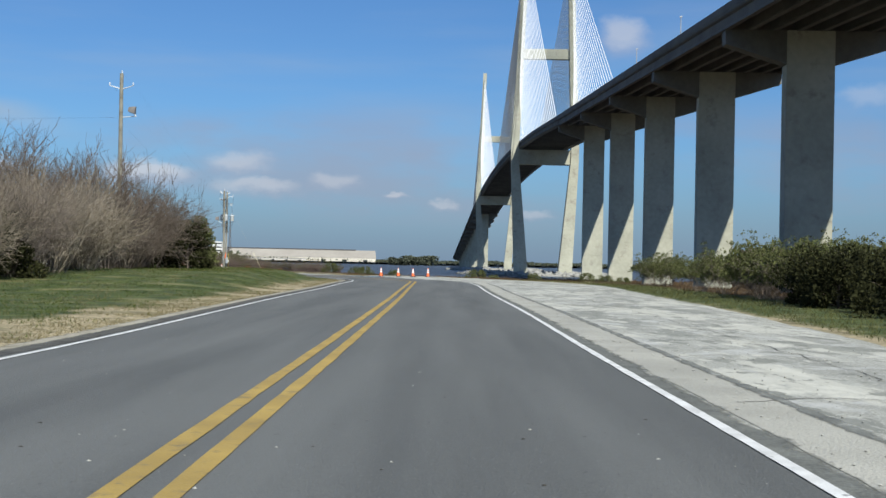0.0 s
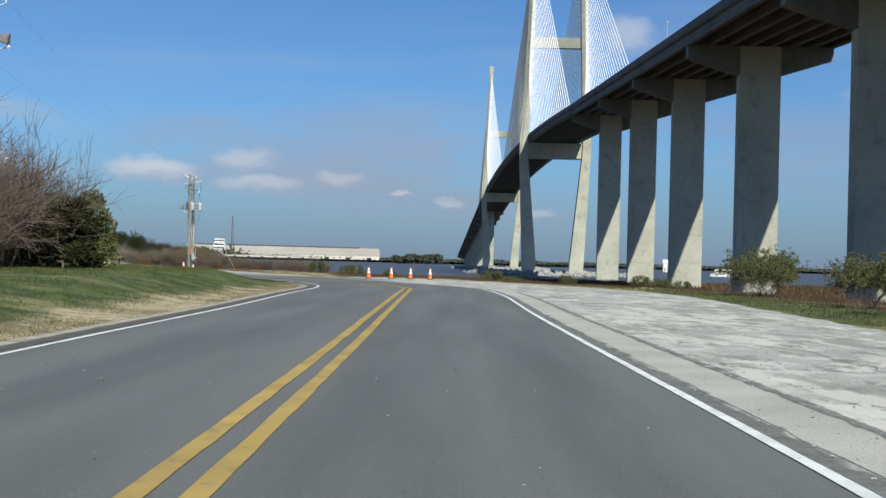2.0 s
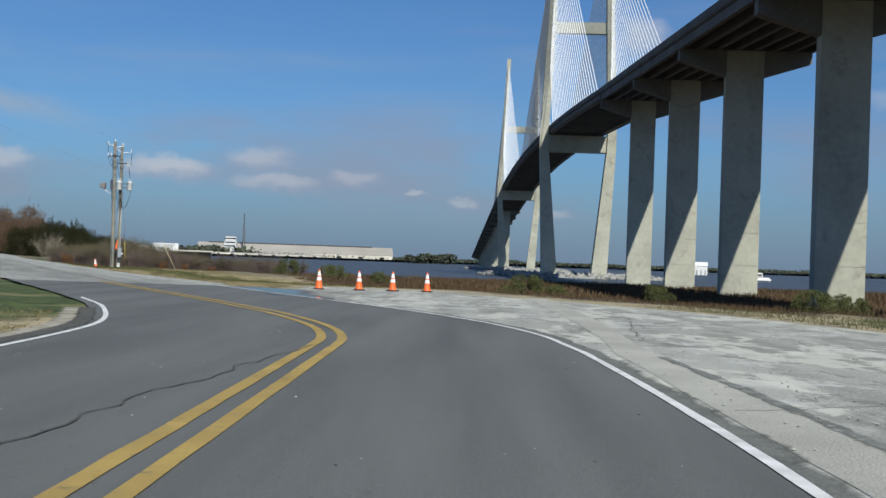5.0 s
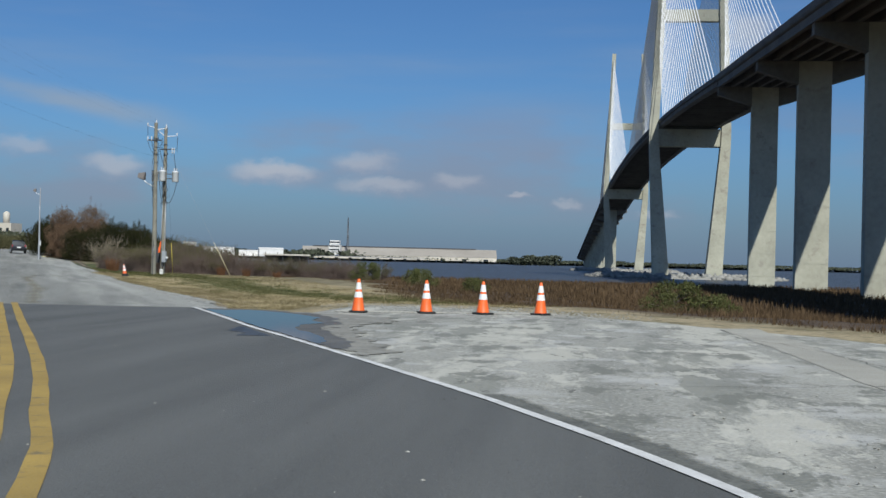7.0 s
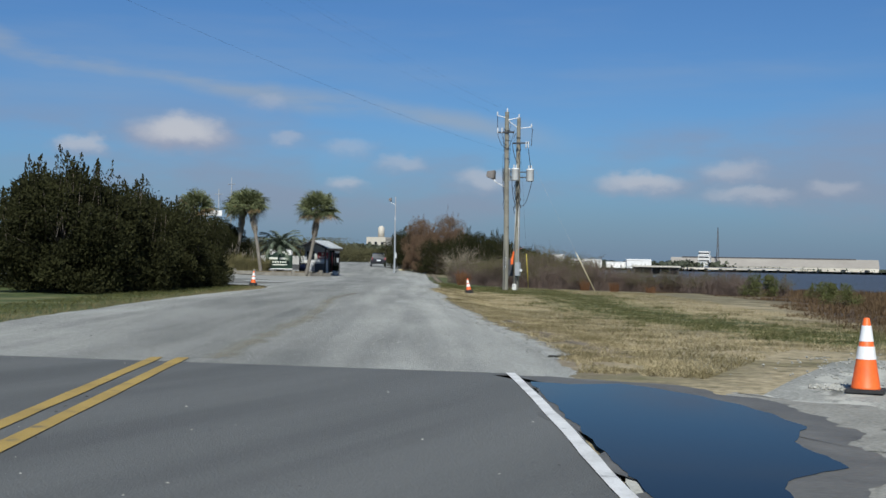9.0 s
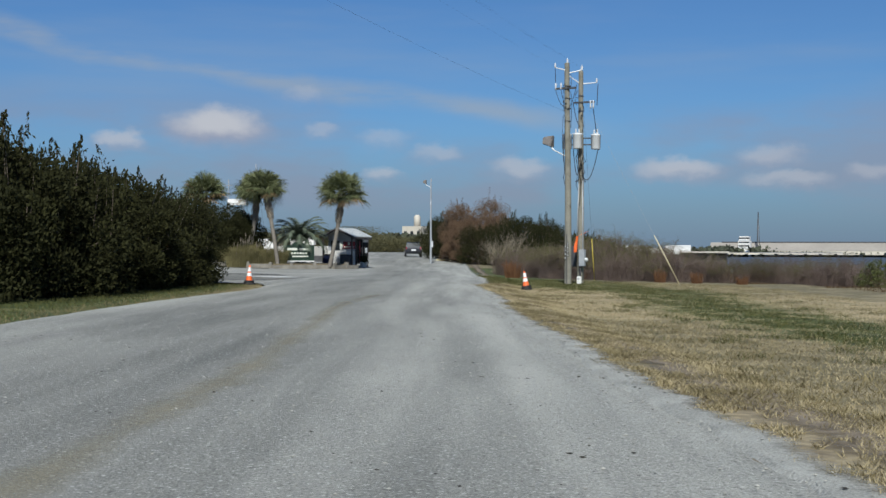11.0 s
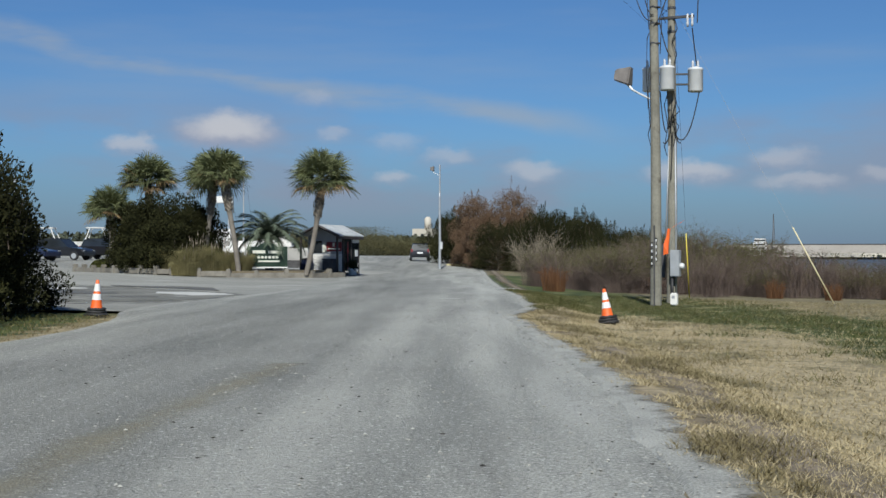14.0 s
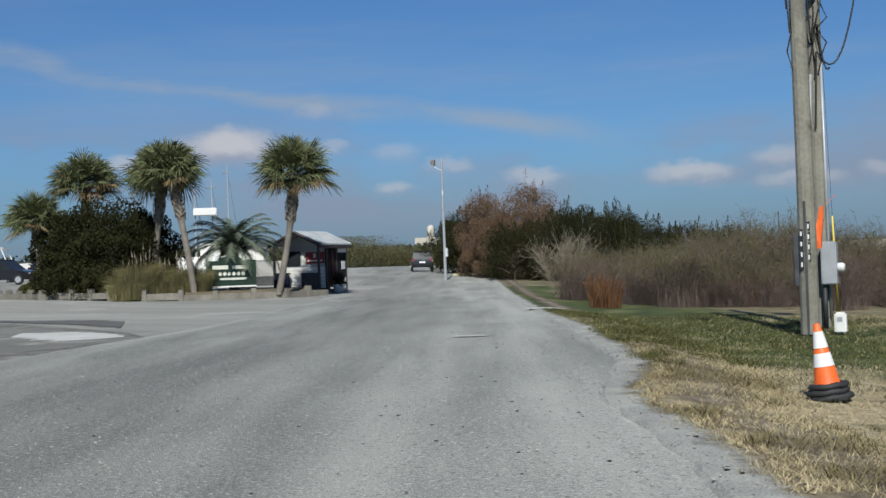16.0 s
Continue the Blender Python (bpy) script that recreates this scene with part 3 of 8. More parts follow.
def make_ground():
    xs, ys = axis_steps(-60, 20, 0.6, 4800), axis_steps(-4, 190, 0.6, 4800)
    verts, green, marsh, dirt, dull = [], [], [], [], []
    for y in ys:
        for x in xs:
            z = height(x, y) - 0.02
            d = bank(x, y)
            far = smooth(500, 900, math.hypot(x, y))
            bump = 0.03 * noise.noise((x * 0.35, y * 0.35, 0)) if d < 0 else 0.12 * noise.noise((x * 0.2, y * 0.2, 0))
            paved = (-7 < x < 8.5 and y < 110) or (y > 100 and x < x_road(y) - 1.0 and x > -36 - (y - 110) * 0.25 and y < 151) or (y >= 151 and x < x_road(y) - 1.0)
            if y > 103 and x < x_road(y) + 2.5:
                bump *= 0.25
            z = z * (1 - far) + (-6.0 if d > 0 else -0.5) * far
            verts.append((x, y, z + (-0.05 if paved else bump - 0.012)))
            marsh.append(smooth(-1.5, 5, d))
            g = 0.0
            if x < -5:
                g = max(g, 0.90 * smooth(-6.6, -9.0, x + 0.018 * y + 0.8 * noise.noise((x * 0.3, y * 0.3, 4))) * smooth(109, 104, y))
            if 104 < y < 150 and x < -18.8 - 0.484 * (y - 103.4):
                g = max(g, 0.72)
            g = max(g, smooth(7.0, 9.0, x) * 0.7 * smooth(100, 90, y))
            if -60 < x < 0 and 100 < y < 200:
                g = max(g, (0.68 + 0.06 * smooth(148, 156, y)) * smooth(3.8 + 2 * smooth(150, 158, y), 0.8, strip(x, y)))
            green.append(g)
            e = x - x_road(y) if y > 106 else -99.0
            dull.append(max(0.62 * smooth(136, 131, y) * smooth(112, 122, y), 0.60 * smooth(150, 157, y)) if -60 < x < 0 else 0.0)
            dirt.append(smooth(1.5, 0.0, e) if e > -1 else 0.0)
    w = len(xs)
    faces = [(j * w + i, j * w + i + 1, (j + 1) * w + i + 1, (j + 1) * w + i) for j in range(len(ys) - 1) for i in range(w - 1)]
    m = bpy.data.materials.new("grass_and_marsh_ground")
    m.use_nodes = True
    n, l = m.node_tree.nodes, m.node_tree.links
    b = n["Principled BSDF"]
    b.inputs["Roughness"].default_value = 0.95
    tc = n.new("ShaderNodeTexCoord")

    def nz(scale, detail=5.0):
        t = n.new("ShaderNodeTexNoise")
        t.inputs["Scale"].default_value, t.inputs["Detail"].default_value = scale, detail
        l.new(tc.outputs["Object"], t.inputs["Vector"])
        return t.outputs["Fac"]

    def attr(nm):
        a = n.new("ShaderNodeAttribute")
        a.attribute_name = nm
        return a.outputs["Fac"]

    def mix(fac, a, bb):
        x = n.new("ShaderNodeMix")
        x.data_type = "RGBA"
        if not isinstance(fac, float):
            l.new(fac, x.inputs["Factor"])
        for key, v in (("A", a), ("B", bb)):
            if isinstance(v, tuple):
                x.inputs[key].default_value = (*v, 1)
            else:
                l.new(v, x.inputs[key])
        return x.outputs["Result"]

    def ramp(v, lo, hi):
        r = n.new("ShaderNodeMapRange")
        r.inputs["From Min"].default_value, r.inputs["From Max"].default_value = lo, hi
        l.new(v, r.inputs["Value"])
        return r.outputs[0]

    def mul_add(a, k, c):
        r = n.new("ShaderNodeMath")
        r.operation = "MULTIPLY_ADD"
        l.new(a, r.inputs[0])
        r.inputs[1].default_value = k
        l.new(c, r.inputs[2])
        return r.outputs[0]

    straw = mix(ramp(nz(9.0), 0.35, 0.7), (0.225, 0.185, 0.105), (0.45, 0.375, 0.235))
    straw = mix(ramp(nz(0.45), 0.48, 0.62), straw, mix(ramp(nz(6.0), 0.35, 0.65), (0.10, 0.085, 0.045), (0.23, 0.195, 0.10)))
    straw = mix(ramp(nz(2.2, 8.0), 0.57, 0.66), straw, (0.12, 0.105, 0.05))
    straw = mix(ramp(mul_add(nz(1.3, 8.0), 1.1, attr("dirt")), 1.10, 1.75), straw, mix(ramp(nz(11.0), 0.35, 0.7), (0.11, 0.085, 0.058), (0.235, 0.19, 0.135)))
    grass = mix(ramp(nz(1.5, 8.0), 0.42, 0.60), (0.026, 0.042, 0.006), (0.064, 0.086, 0.015))
    straw = mix(ramp(mul_add(nz(0.8, 8.0), 1.0, attr("dull")), 0.75, 1.15), straw, mix(ramp(nz(5.0), 0.35, 0.65), (0.085, 0.075, 0.04), (0.21, 0.18, 0.10)))
    grass = mix(ramp(nz(0.4, 8.0), 0.54, 0.66), grass, (0.145, 0.140, 0.055))
    land = mix(ramp(mul_add(nz(0.8), 0.9, attr("green")), 0.75, 1.05), straw, grass)
    mud = mix(ramp(nz(0.5), 0.4, 0.65), (0.040, 0.027, 0.016), (0.10, 0.068, 0.040))
    col = mix(ramp(mul_add(nz(0.6), 0.5, attr("marsh")), 0.5, 0.9), land, mud)
    l.new(col, b.inputs["Base Color"])
    bn = n.new("ShaderNodeBump")
    bn.inputs["Strength"].default_value, bn.inputs["Distance"].default_value = 0.6, 0.05
    l.new(nz(14.0), bn.inputs["Height"])
    l.new(bn.outputs[0], b.inputs["Normal"])
    ob = mesh_ob("ground", verts, faces, m, smooth=True)
    for nm, vals in (("green", green), ("marsh", marsh), ("dirt", dirt), ("dull", dull)):
        a = ob.data.attributes.new(nm, "FLOAT", "POINT")
        a.data.foreach_set("value", vals)
    tagged(ob, "dry straw and green grass sloping into brown marsh", "", "", "structure")


make_ground()

# river
wm = bpy.data.materials.new("river_water")
wm.use_nodes = True
n_, l_ = wm.node_tree.nodes, wm.node_tree.links
b_ = n_["Principled BSDF"]
b_.inputs["Base Color"].default_value = (0.058, 0.064, 0.073, 1)
b_.inputs["Roughness"].default_value = 0.35
b_.inputs["Specular IOR Level"].default_value = 0.05
tc_ = n_.new("ShaderNodeTexCoord")
mp_ = n_.new("ShaderNodeMapping")
mp_.inputs["Scale"].default_value = (0.5, 0.9, 1)
l_.new(tc_.outputs["Object"], mp_.inputs["Vector"])
nz_ = n_.new("ShaderNodeTexNoise")
nz_.inputs["Scale"].default_value, nz_.inputs["Detail"].default_value = 1.0, 6.0
l_.new(mp_.outputs[0], nz_.inputs["Vector"])
bp_ = n_.new("ShaderNodeBump")
bp_.inputs["Strength"].default_value, bp_.inputs["Distance"].default_value = 1.0, 0.6
l_.new(nz_.outputs["Fac"], bp_.inputs["Height"])
l_.new(bp_.outputs[0], b_.inputs["Normal"])
tagged(mesh_ob("water", [(-4850, 200, WATER), (4850, 200, WATER), (4850, 4850, WATER), (-4850, 4850, WATER)], [(0, 1, 2, 3)], wm), "choppy dark blue river water", "", "", "structure")

# ---- roads ----


def offset(line, d):
    """The line moved d to its right."""
    out = []
    for i, p in enumerate(line):
        a, b = Vector(line[max(i - 1, 0)]), Vector(line[min(i + 1, len(line) - 1)])
        t = (b - a).normalized()
        out.append((p[0] + t.y * d, p[1] - t.x * d))
    return out


def stripe(name, line, width, mat, label):
    return ribbon(name, offset(line, -width / 2), offset(line, width / 2), mat, 0.014, 0.012, 0.012, 0.6, 1, label)


ribbon("road", offset(L_WHITE, -0.28), offset(R_WHITE, 0.06), ASPHALT, 0.006, 0.08, 0.05, 0.7, 10, "dark grey asphalt road bending to one side")
stripe("edge_line_east", R_WHITE, 0.10, WHITE_LINE, "solid white painted road edge line")
stripe("edge_line_west", L_WHITE[:-2], 0.095, WHITE_LINE, "solid white painted road edge line")
stripe("centre_line_inner", YELLOW, 0.14, YELLOW_LINE, "worn yellow painted centre line")
stripe("centre_line_outer", offset(YELLOW, -0.31), 0.14, YELLOW_LINE, "worn yellow painted centre line")
SHOULDER = [(7.2, -40), (7.3, 19), (8.0, 37), (8.3, 60), (8.6, 78), (7.6, 86), (5.4, 94), (2.4, 100.7), (-0.2, 105), (-2.6, 108.4), (-4.2, 110.3), (-6.6, 112.4), (-8.3, 112.6), (-8.6, 108.6)]
ribbon("shoulder_paving", offset(R_WHITE, 0.05)[:-2] + [(-8.6, 100.4)], SHOULDER, OLD_PAVING, -0.004, 0.0, 0.35, 0.7, 8, "bleached cracked concrete shoulder and pull-off")
L_ROAD_L = [(-17.8, 103.4), (-20.5, 107.5), (-23.1, 111), (-26.1, 117.4), (-30.5, 127), (-33.3, 134), (-35.5, 140), (-37.6, 144), (-41.0, 149), (-46, 163), (-50, 172), (-56, 184), (-66, 200), (-112, 285)]
STRIP_PAVING = material("pale_gravel_shoulder_strip", (0.28, 0.274, 0.238), (0.43, 0.418, 0.365), 0.6, 0.95, bump=0.9, fine=40, spots=((0.16, 0.155, 0.135), 12, 0.64, 0.70), grit=1.2)
SEAM = material("crumbled_dark_seam", (0.085, 0.088, 0.078), (0.19, 0.195, 0.175), 2.4, 0.95, bump=0.8, fine=26, spots=((0.30, 0.305, 0.28), 2.2, 0.53, 0.62), grit=0.9)
SEAM_EDGE = material("crumbled_line_edge", (0.075, 0.078, 0.070), (0.17, 0.175, 0.155), 2.4, 0.95, bump=0.8, fine=26, grit=0.9)
FRINGE = material("crumbled_asphalt_fringe", (0.040, 0.038, 0.032), (0.10, 0.096, 0.082), 2.4, 0.95, bump=0.8, fine=26, grit=0.9)
VERGE_DIRT = material("bare_brown_verge_soil", (0.12, 0.097, 0.068), (0.25, 0.205, 0.148), 2.0, 0.95, bump=0.9, fine=20, spots=((0.30, 0.27, 0.21), 6.0, 0.60, 0.70), grit=1.0)
LOOSE_CHIP = material("loose_pale_chippings", (0.215, 0.218, 0.198), (0.44, 0.44, 0.40), 1.5, 0.95, bump=1.0, fine=50, grit=1.4)
SAND = material("sandy_road_edge", (0.20, 0.18, 0.13), (0.37, 0.345, 0.28), 1.3, 0.95, bump=0.7, fine=30, spots=((0.15, 0.135, 0.09), 2.5, 0.56, 0.66), grit=0.9)
ribbon("shoulder_strip", offset(R_WHITE[:8], 0.30) + [(0.48, 77.0), (0.54, 79.5), (0.50, 86.0), (0.2, 96.0), (-0.15, 103.6)], offset(R_WHITE[:8], 1.02) + [(1.0, 78.4), (1.03, 80.6), (1.06, 87.2), (0.85, 97.0), (0.62, 104.0)], STRIP_PAVING, 0.001, 0.06, 0.06, 0.5, 4, "pale beige concrete strip along the shoulder")
ribbon("shoulder_seam", offset(R_WHITE[:16], 0.055), offset(R_WHITE[:16], 0.42), ragged(SEAM_EDGE, 1.1, 1.3, 0.55, True), 0.005, 0.0, 0.0, 0.5, 3, "dark crumbled seam beside the white line")
ribbon("shoulder_seam", offset(R_WHITE[1:9], 0.84), offset(R_WHITE[1:9], 1.20), ragged(SEAM, 1.3, 1.2, 0.34), 0.005, 0.0, 0.0, 0.5, 4, "dark longitudinal seam in the shoulder")
ribbon("sandy_edge", offset(L_WHITE[:9], -0.92), offset(L_WHITE[:9], -0.26), ragged(SAND, 1.6, 1.4, 0.5), 0.0, 0.0, 0.0, 0.5, 5, "pale sandy strip at the asphalt edge")
ribbon("asphalt_fringe", offset(L_WHITE[:9], -0.50), offset(L_WHITE[:9], -0.09), ragged(FRINGE, 1.6, 1.3, 0.72), 0.010, 0.0, 0.0, 0.4, 4, "dark crumbled asphalt edge")
ribbon("pale_road", L_ROAD_L, L_ROAD_R, CHIPSEAL, 0.004, 0.10, 0.20, 0.18, 12, "pale grey chip-seal road with ragged edges")
ribbon("verge_soil", offset(L_ROAD_R[1:], 0.0), offset(L_ROAD_R[1:], 1.5), ragged(VERGE_DIRT, 0.9, 1.0, 0.30, False, 0.14), -0.014, 0.0, 0.0, 0.4, 8, "bare brown soil along the road edge")
ribbon("loose_chippings", offset(L_ROAD_R[1:], -0.25), offset(L_ROAD_R[1:], 0.30), ragged(LOOSE_CHIP, 1.4, 1.3, 0.60, True), 0.0, 0.11, 0.0, 0.4, 8, "loose pale chippings spilling over the road edge")
ribbon("parking_lot_paving", [(-62, 146), (-110, 150), (-150, 180), (-190, 300)], [(-36, 148), (-38, 160), (-54, 190), (-100, 275)], LOT_PAVING, -0.008, 0.4, 0.2, 1.5, 14, "pale grey worn car park paving")


# ---- the cable-stayed bridge ----
def axis_x(y):
    return 48.15 - 0.031 * y if y < 390 else 36.06 - 0.040 * (y - 390)


def deck_top(y):
    """Top of the parapet along the bridge: straight grades and a crest between the towers."""
    k, mid, half = 0.0535, 743.0, 313.0
    u = abs(y - mid)
    top = 57.9
    if u <= half:
        z = top - k * u * u / (2 * half)
    else:
        z = top - k * half / 2 - k * (u - half)
    return max(z, 7.5)


bridge = thing("cable_stayed_bridge", (0, 0, 0), "tall concrete cable-stayed bridge with white cables", "bridge")
SPAN_YS = list(range(-320, 387, 11)) + [390]


def loft(name, ys, section, mat, parent, label=""):
    """Sweeps a cross-section, given as (across, below the parapet's top), along the bridge."""
    verts, faces, n = [], [], len(section)
    for y in ys:
        x0, z0 = axis_x(y), deck_top(y)
        verts += [(x0 + a, y, z0 + b) for a, b in section]
    for i in range(len(ys) - 1):
        for k in range(n):
            faces.append((i * n + k, i * n + (k + 1) % n, (i + 1) * n + (k + 1) % n, (i + 1) * n + k))
    faces += [tuple(range(n)), tuple(range((len(ys) - 1) * n, len(ys) * n))[::-1]]
    bm = bmesh.new()
    vs = [bm.verts.new(v) for v in verts]
    for f in faces:
        bm.faces.new([vs[i] for i in f])
    return part(name, bm, mat, parent, label)


ys_all = list(range(-320, 1810, 12))
# slab, parapets and girders all take the tone darkened for underside shade
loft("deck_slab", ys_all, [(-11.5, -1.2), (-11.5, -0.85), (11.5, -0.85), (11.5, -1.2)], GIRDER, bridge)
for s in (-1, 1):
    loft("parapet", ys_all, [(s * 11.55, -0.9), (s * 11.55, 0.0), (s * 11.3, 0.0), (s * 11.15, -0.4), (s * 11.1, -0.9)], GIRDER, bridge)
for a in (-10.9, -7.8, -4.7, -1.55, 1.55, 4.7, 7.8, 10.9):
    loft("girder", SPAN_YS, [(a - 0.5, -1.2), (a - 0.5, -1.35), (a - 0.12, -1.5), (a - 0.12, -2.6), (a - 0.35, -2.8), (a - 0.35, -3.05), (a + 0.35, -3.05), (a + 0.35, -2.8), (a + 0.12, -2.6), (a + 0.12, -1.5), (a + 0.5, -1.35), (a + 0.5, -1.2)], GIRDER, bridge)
main_ys = list(range(392, 1098, 8))
for s in (-1, 1):
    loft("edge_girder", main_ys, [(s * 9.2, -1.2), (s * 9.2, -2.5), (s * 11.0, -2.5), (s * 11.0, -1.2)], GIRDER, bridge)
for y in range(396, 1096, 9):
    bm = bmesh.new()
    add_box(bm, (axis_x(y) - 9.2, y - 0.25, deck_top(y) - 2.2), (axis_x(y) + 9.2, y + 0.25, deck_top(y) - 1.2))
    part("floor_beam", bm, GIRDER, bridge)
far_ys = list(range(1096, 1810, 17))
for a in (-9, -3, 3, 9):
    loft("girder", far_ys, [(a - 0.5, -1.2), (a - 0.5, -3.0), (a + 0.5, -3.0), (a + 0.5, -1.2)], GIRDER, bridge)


def pier(y, base):
    x0, top = axis_x(y), deck_top(y) - 3.05
    p = new("pier")
    p.parent = bridge
    # cast in lifts, with a shallow joint between them
    z = base
    while z < top - 4.41:
        z1 = z + 5.4 if z + 8 < top - 4.4 and 100 < y < 400 else top - 4.4
        part("column_lift", box((x0 - 3.1, y - 1.3, z), (x0 + 3.1, y + 1.3, z1), 0.05), CONCRETE, p)
        z = z1
    part("column_head", box((x0 - 3.1, y - 1.3, z), (x0 + 3.1, y + 1.3, top - 0.02), 0.05), CONCRETE, p)
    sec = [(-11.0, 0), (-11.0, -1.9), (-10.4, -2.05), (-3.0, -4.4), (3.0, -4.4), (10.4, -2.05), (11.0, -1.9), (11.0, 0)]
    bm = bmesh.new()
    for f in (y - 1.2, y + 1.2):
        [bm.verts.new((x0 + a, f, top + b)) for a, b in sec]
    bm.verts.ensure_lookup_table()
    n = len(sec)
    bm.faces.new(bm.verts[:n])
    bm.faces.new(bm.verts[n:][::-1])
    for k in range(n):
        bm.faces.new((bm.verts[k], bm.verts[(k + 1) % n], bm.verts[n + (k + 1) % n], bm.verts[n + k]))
    # the cap's colour holds the deck's shade; the column stays plain concrete
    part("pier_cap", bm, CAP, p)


for y in [-277, -222, -167, -111, -56, -1, 54, 109, 164, 219, 274.5, 330, 390] + [1096 + 55 * i for i in range(13)]:
    base = min(height(axis_x(y), y), -2.9) - 0.3
    pier(y, base)


def tower(y):
    x0 = axis_x(y)
    t = new("tower")
    t.parent = bridge
    for s in (-1, 1):
        # (height, centre offset, half across, half along)
        rings = [(-4.0, 9.6, 3.0, 4.0), (0, 9.7, 2.9, 3.9), (46, 12.9, 1.75, 3.1), (52, 13.0, 1.7, 3.0), (96, 11.2, 1.45, 2.6), (147 if y < 700 else 141.5, 9.6, 1.3, 2.2)]
        bm = bmesh.new()
        loops = []
        for z, c, hx, hy in rings:
            loops.append([bm.verts.new((x0 + s * c + dx * hx, y + dy * hy, z)) for dx, dy in ((-1, -1), (1, -1), (1, 1), (-1, 1))])
        for p, q in zip(loops, loops[1:]):
            for k in range(4):
                bm.faces.new((p[k], p[(k + 1) % 4], q[(k + 1) % 4], q[k]))
        bm.faces.new(loops[0][::-1])
        bm.faces.new(loops[-1])
        part("tower_leg", bm, CONCRETE, t)
        # cables, back span and main span, in the plane of the leg
        for d in (-1, 1):
            for i in range(25):
                u = i / 24
                dy = 14 + 141 * u if d < 0 else 14 + 168 * u
                yd = y + (dy if (y < 700) == (d > 0) else -dy) if y < 700 else y + (dy if d < 0 else -dy)
                zt = 84 + 54 * u
                k = (zt - 52) / 95
                foot = (axis_x(yd) + s * 10.9, yd, deck_top(yd) - 0.6)
                head_ = (x0 + s * (13.0 - 3.4 * k), y, zt)
                part("stay_cable", tube(foot, head_, 0.13, seg=5), CABLE, t)
    part("cross_beam", box((x0 - 12, y - 2.2, deck_top(y) - 9.8), (x0 + 12, y + 2.2, deck_top(y) - 3.4), 0.15), CONCRETE, t)
    part("strut", box((x0 - 10.4, y - 1.4, 91.0), (x0 + 10.4, y + 1.4, 95.4), 0.1), CONCRETE, t)


tower(553)
tower(934)
for y in (192, 235):
    lamp = new("deck_lamp")
    lamp.parent = bridge
    x0, z0 = axis_x(y) - 11.35, deck_top(y)
    part("mast", tube((x0, y, z0 - 0.4), (x0, y, z0 + 2.6), 0.10, 0.07, 6), GREY_METAL, lamp)
    part("lantern", box((x0 - 0.2, y - 0.14, z0 + 2.6), (x0 + 0.2, y + 0.14, z0 + 2.85), 0.04), GREY_METAL, lamp)

# cracks and joints in the old shoulder, and the ghost of the centre line
TAR = material("dark_crack", (0.06, 0.058, 0.05), (0.14, 0.135, 0.12), 3, 0.9, bump=0.3)
GHOST = material("faded_yellow_ghost", (0.235, 0.212, 0.14), (0.36, 0.33, 0.235), 0.7, 0.9, bump=0.8, fine=50, grit=1.2)


def crack(points, width, seed, mat=None, label="thin dark crack in old paving", lift=0.004):
    line, r = [], random.Random(seed)
    for (ax, ay), (bx, by) in zip(points, points[1:]):
        m = max(int(math.hypot(bx - ax, by - ay) / 0.35), 1)
        for k in range(m):
            u = k / m
            line.append((ax + u * (bx - ax) + r.gauss(0, 0.05), ay + u * (by - ay) + r.gauss(0, 0.05)))
    line.append(points[-1])
    ribbon("paving_crack", offset(line, -width / 2), offset(line, width / 2), mat or TAR, lift, width * 0.4, width * 0.4, 0.3, 1, label)


for i, (pts, w) in enumerate([
    ([(4.6, 2), (4.9, 14), (4.7, 30), (4.3, 44)], 0.05), ([(2.6, 8.9), (3.6, 9.6), (4.8, 9.3), (6.6, 9.9)], 0.09), ([(3.4, 22), (5, 22.8), (7.2, 22.4)], 0.06), ([(1.6, 42.5), (3.2, 43.4), (7.4, 42.7)], 0.06),
    ([(1.2, 56), (3.0, 57.2), (6.9, 56.4)], 0.05), ([(0.9, 70), (3.4, 71.5), (7.2, 70.8)], 0.05), ([(0.2, 83), (2.4, 84.6), (5.2, 83.4)], 0.05),
    ([(-2.5, 91), (-0.2, 91.6), (2.6, 93.4), (4.4, 93.0)], 0.05), ([(-4.6, 96.5), (-2.2, 98.4), (0.6, 98.0)], 0.05), ([(1.2, 80), (2.0, 90), (0.4, 99), (-1.6, 104)], 0.06)]):
    crack(pts, w * 0.28, i)
crack([(-4.32, 60), (-4.21, 63.5), (-4.11, 68.2), (-3.9, 73.0), (-3.55, 76.2)], 0.03, 41, FRINGE, "dark tar line curving across the asphalt", 0.017)
gl = [(-15.2, 105.9), (-17.5, 111.0), (-20.15, 117.0), (-21.25, 119.2), (-23.9, 124.6), (-25.45, 127.6), (-27.3, 131.6), (-28.7, 135.2), (-29.6, 137.6)]
ribbon("faded_line", offset(gl, -0.36), offset(gl, 0.36), ragged(GHOST, 0.8, 0.9, 0.30, False, 0.20, 0.5), 0.007, 0.0, 0.0, 0.4, 4, "faint brownish ghost of a worn away centre line")

# ---- traffic cones ----
def ring_band(r0, z0, r1, z1, seg=24):
    bm = bmesh.new()
    rows = [[bm.verts.new((r * math.cos(2 * math.pi * i / seg), r * math.sin(2 * math.pi * i / seg), z)) for i in range(seg)] for r, z in ((r0 - 0.004, z0), (r0, z0), (r1, z1), (r1 - 0.004, z1))]
    for p, q in zip(rows, rows[1:]):
        for i in range(seg):
            bm.faces.new((p[i], p[(i + 1) % seg], q[(i + 1) % seg], q[i]))
    return bm


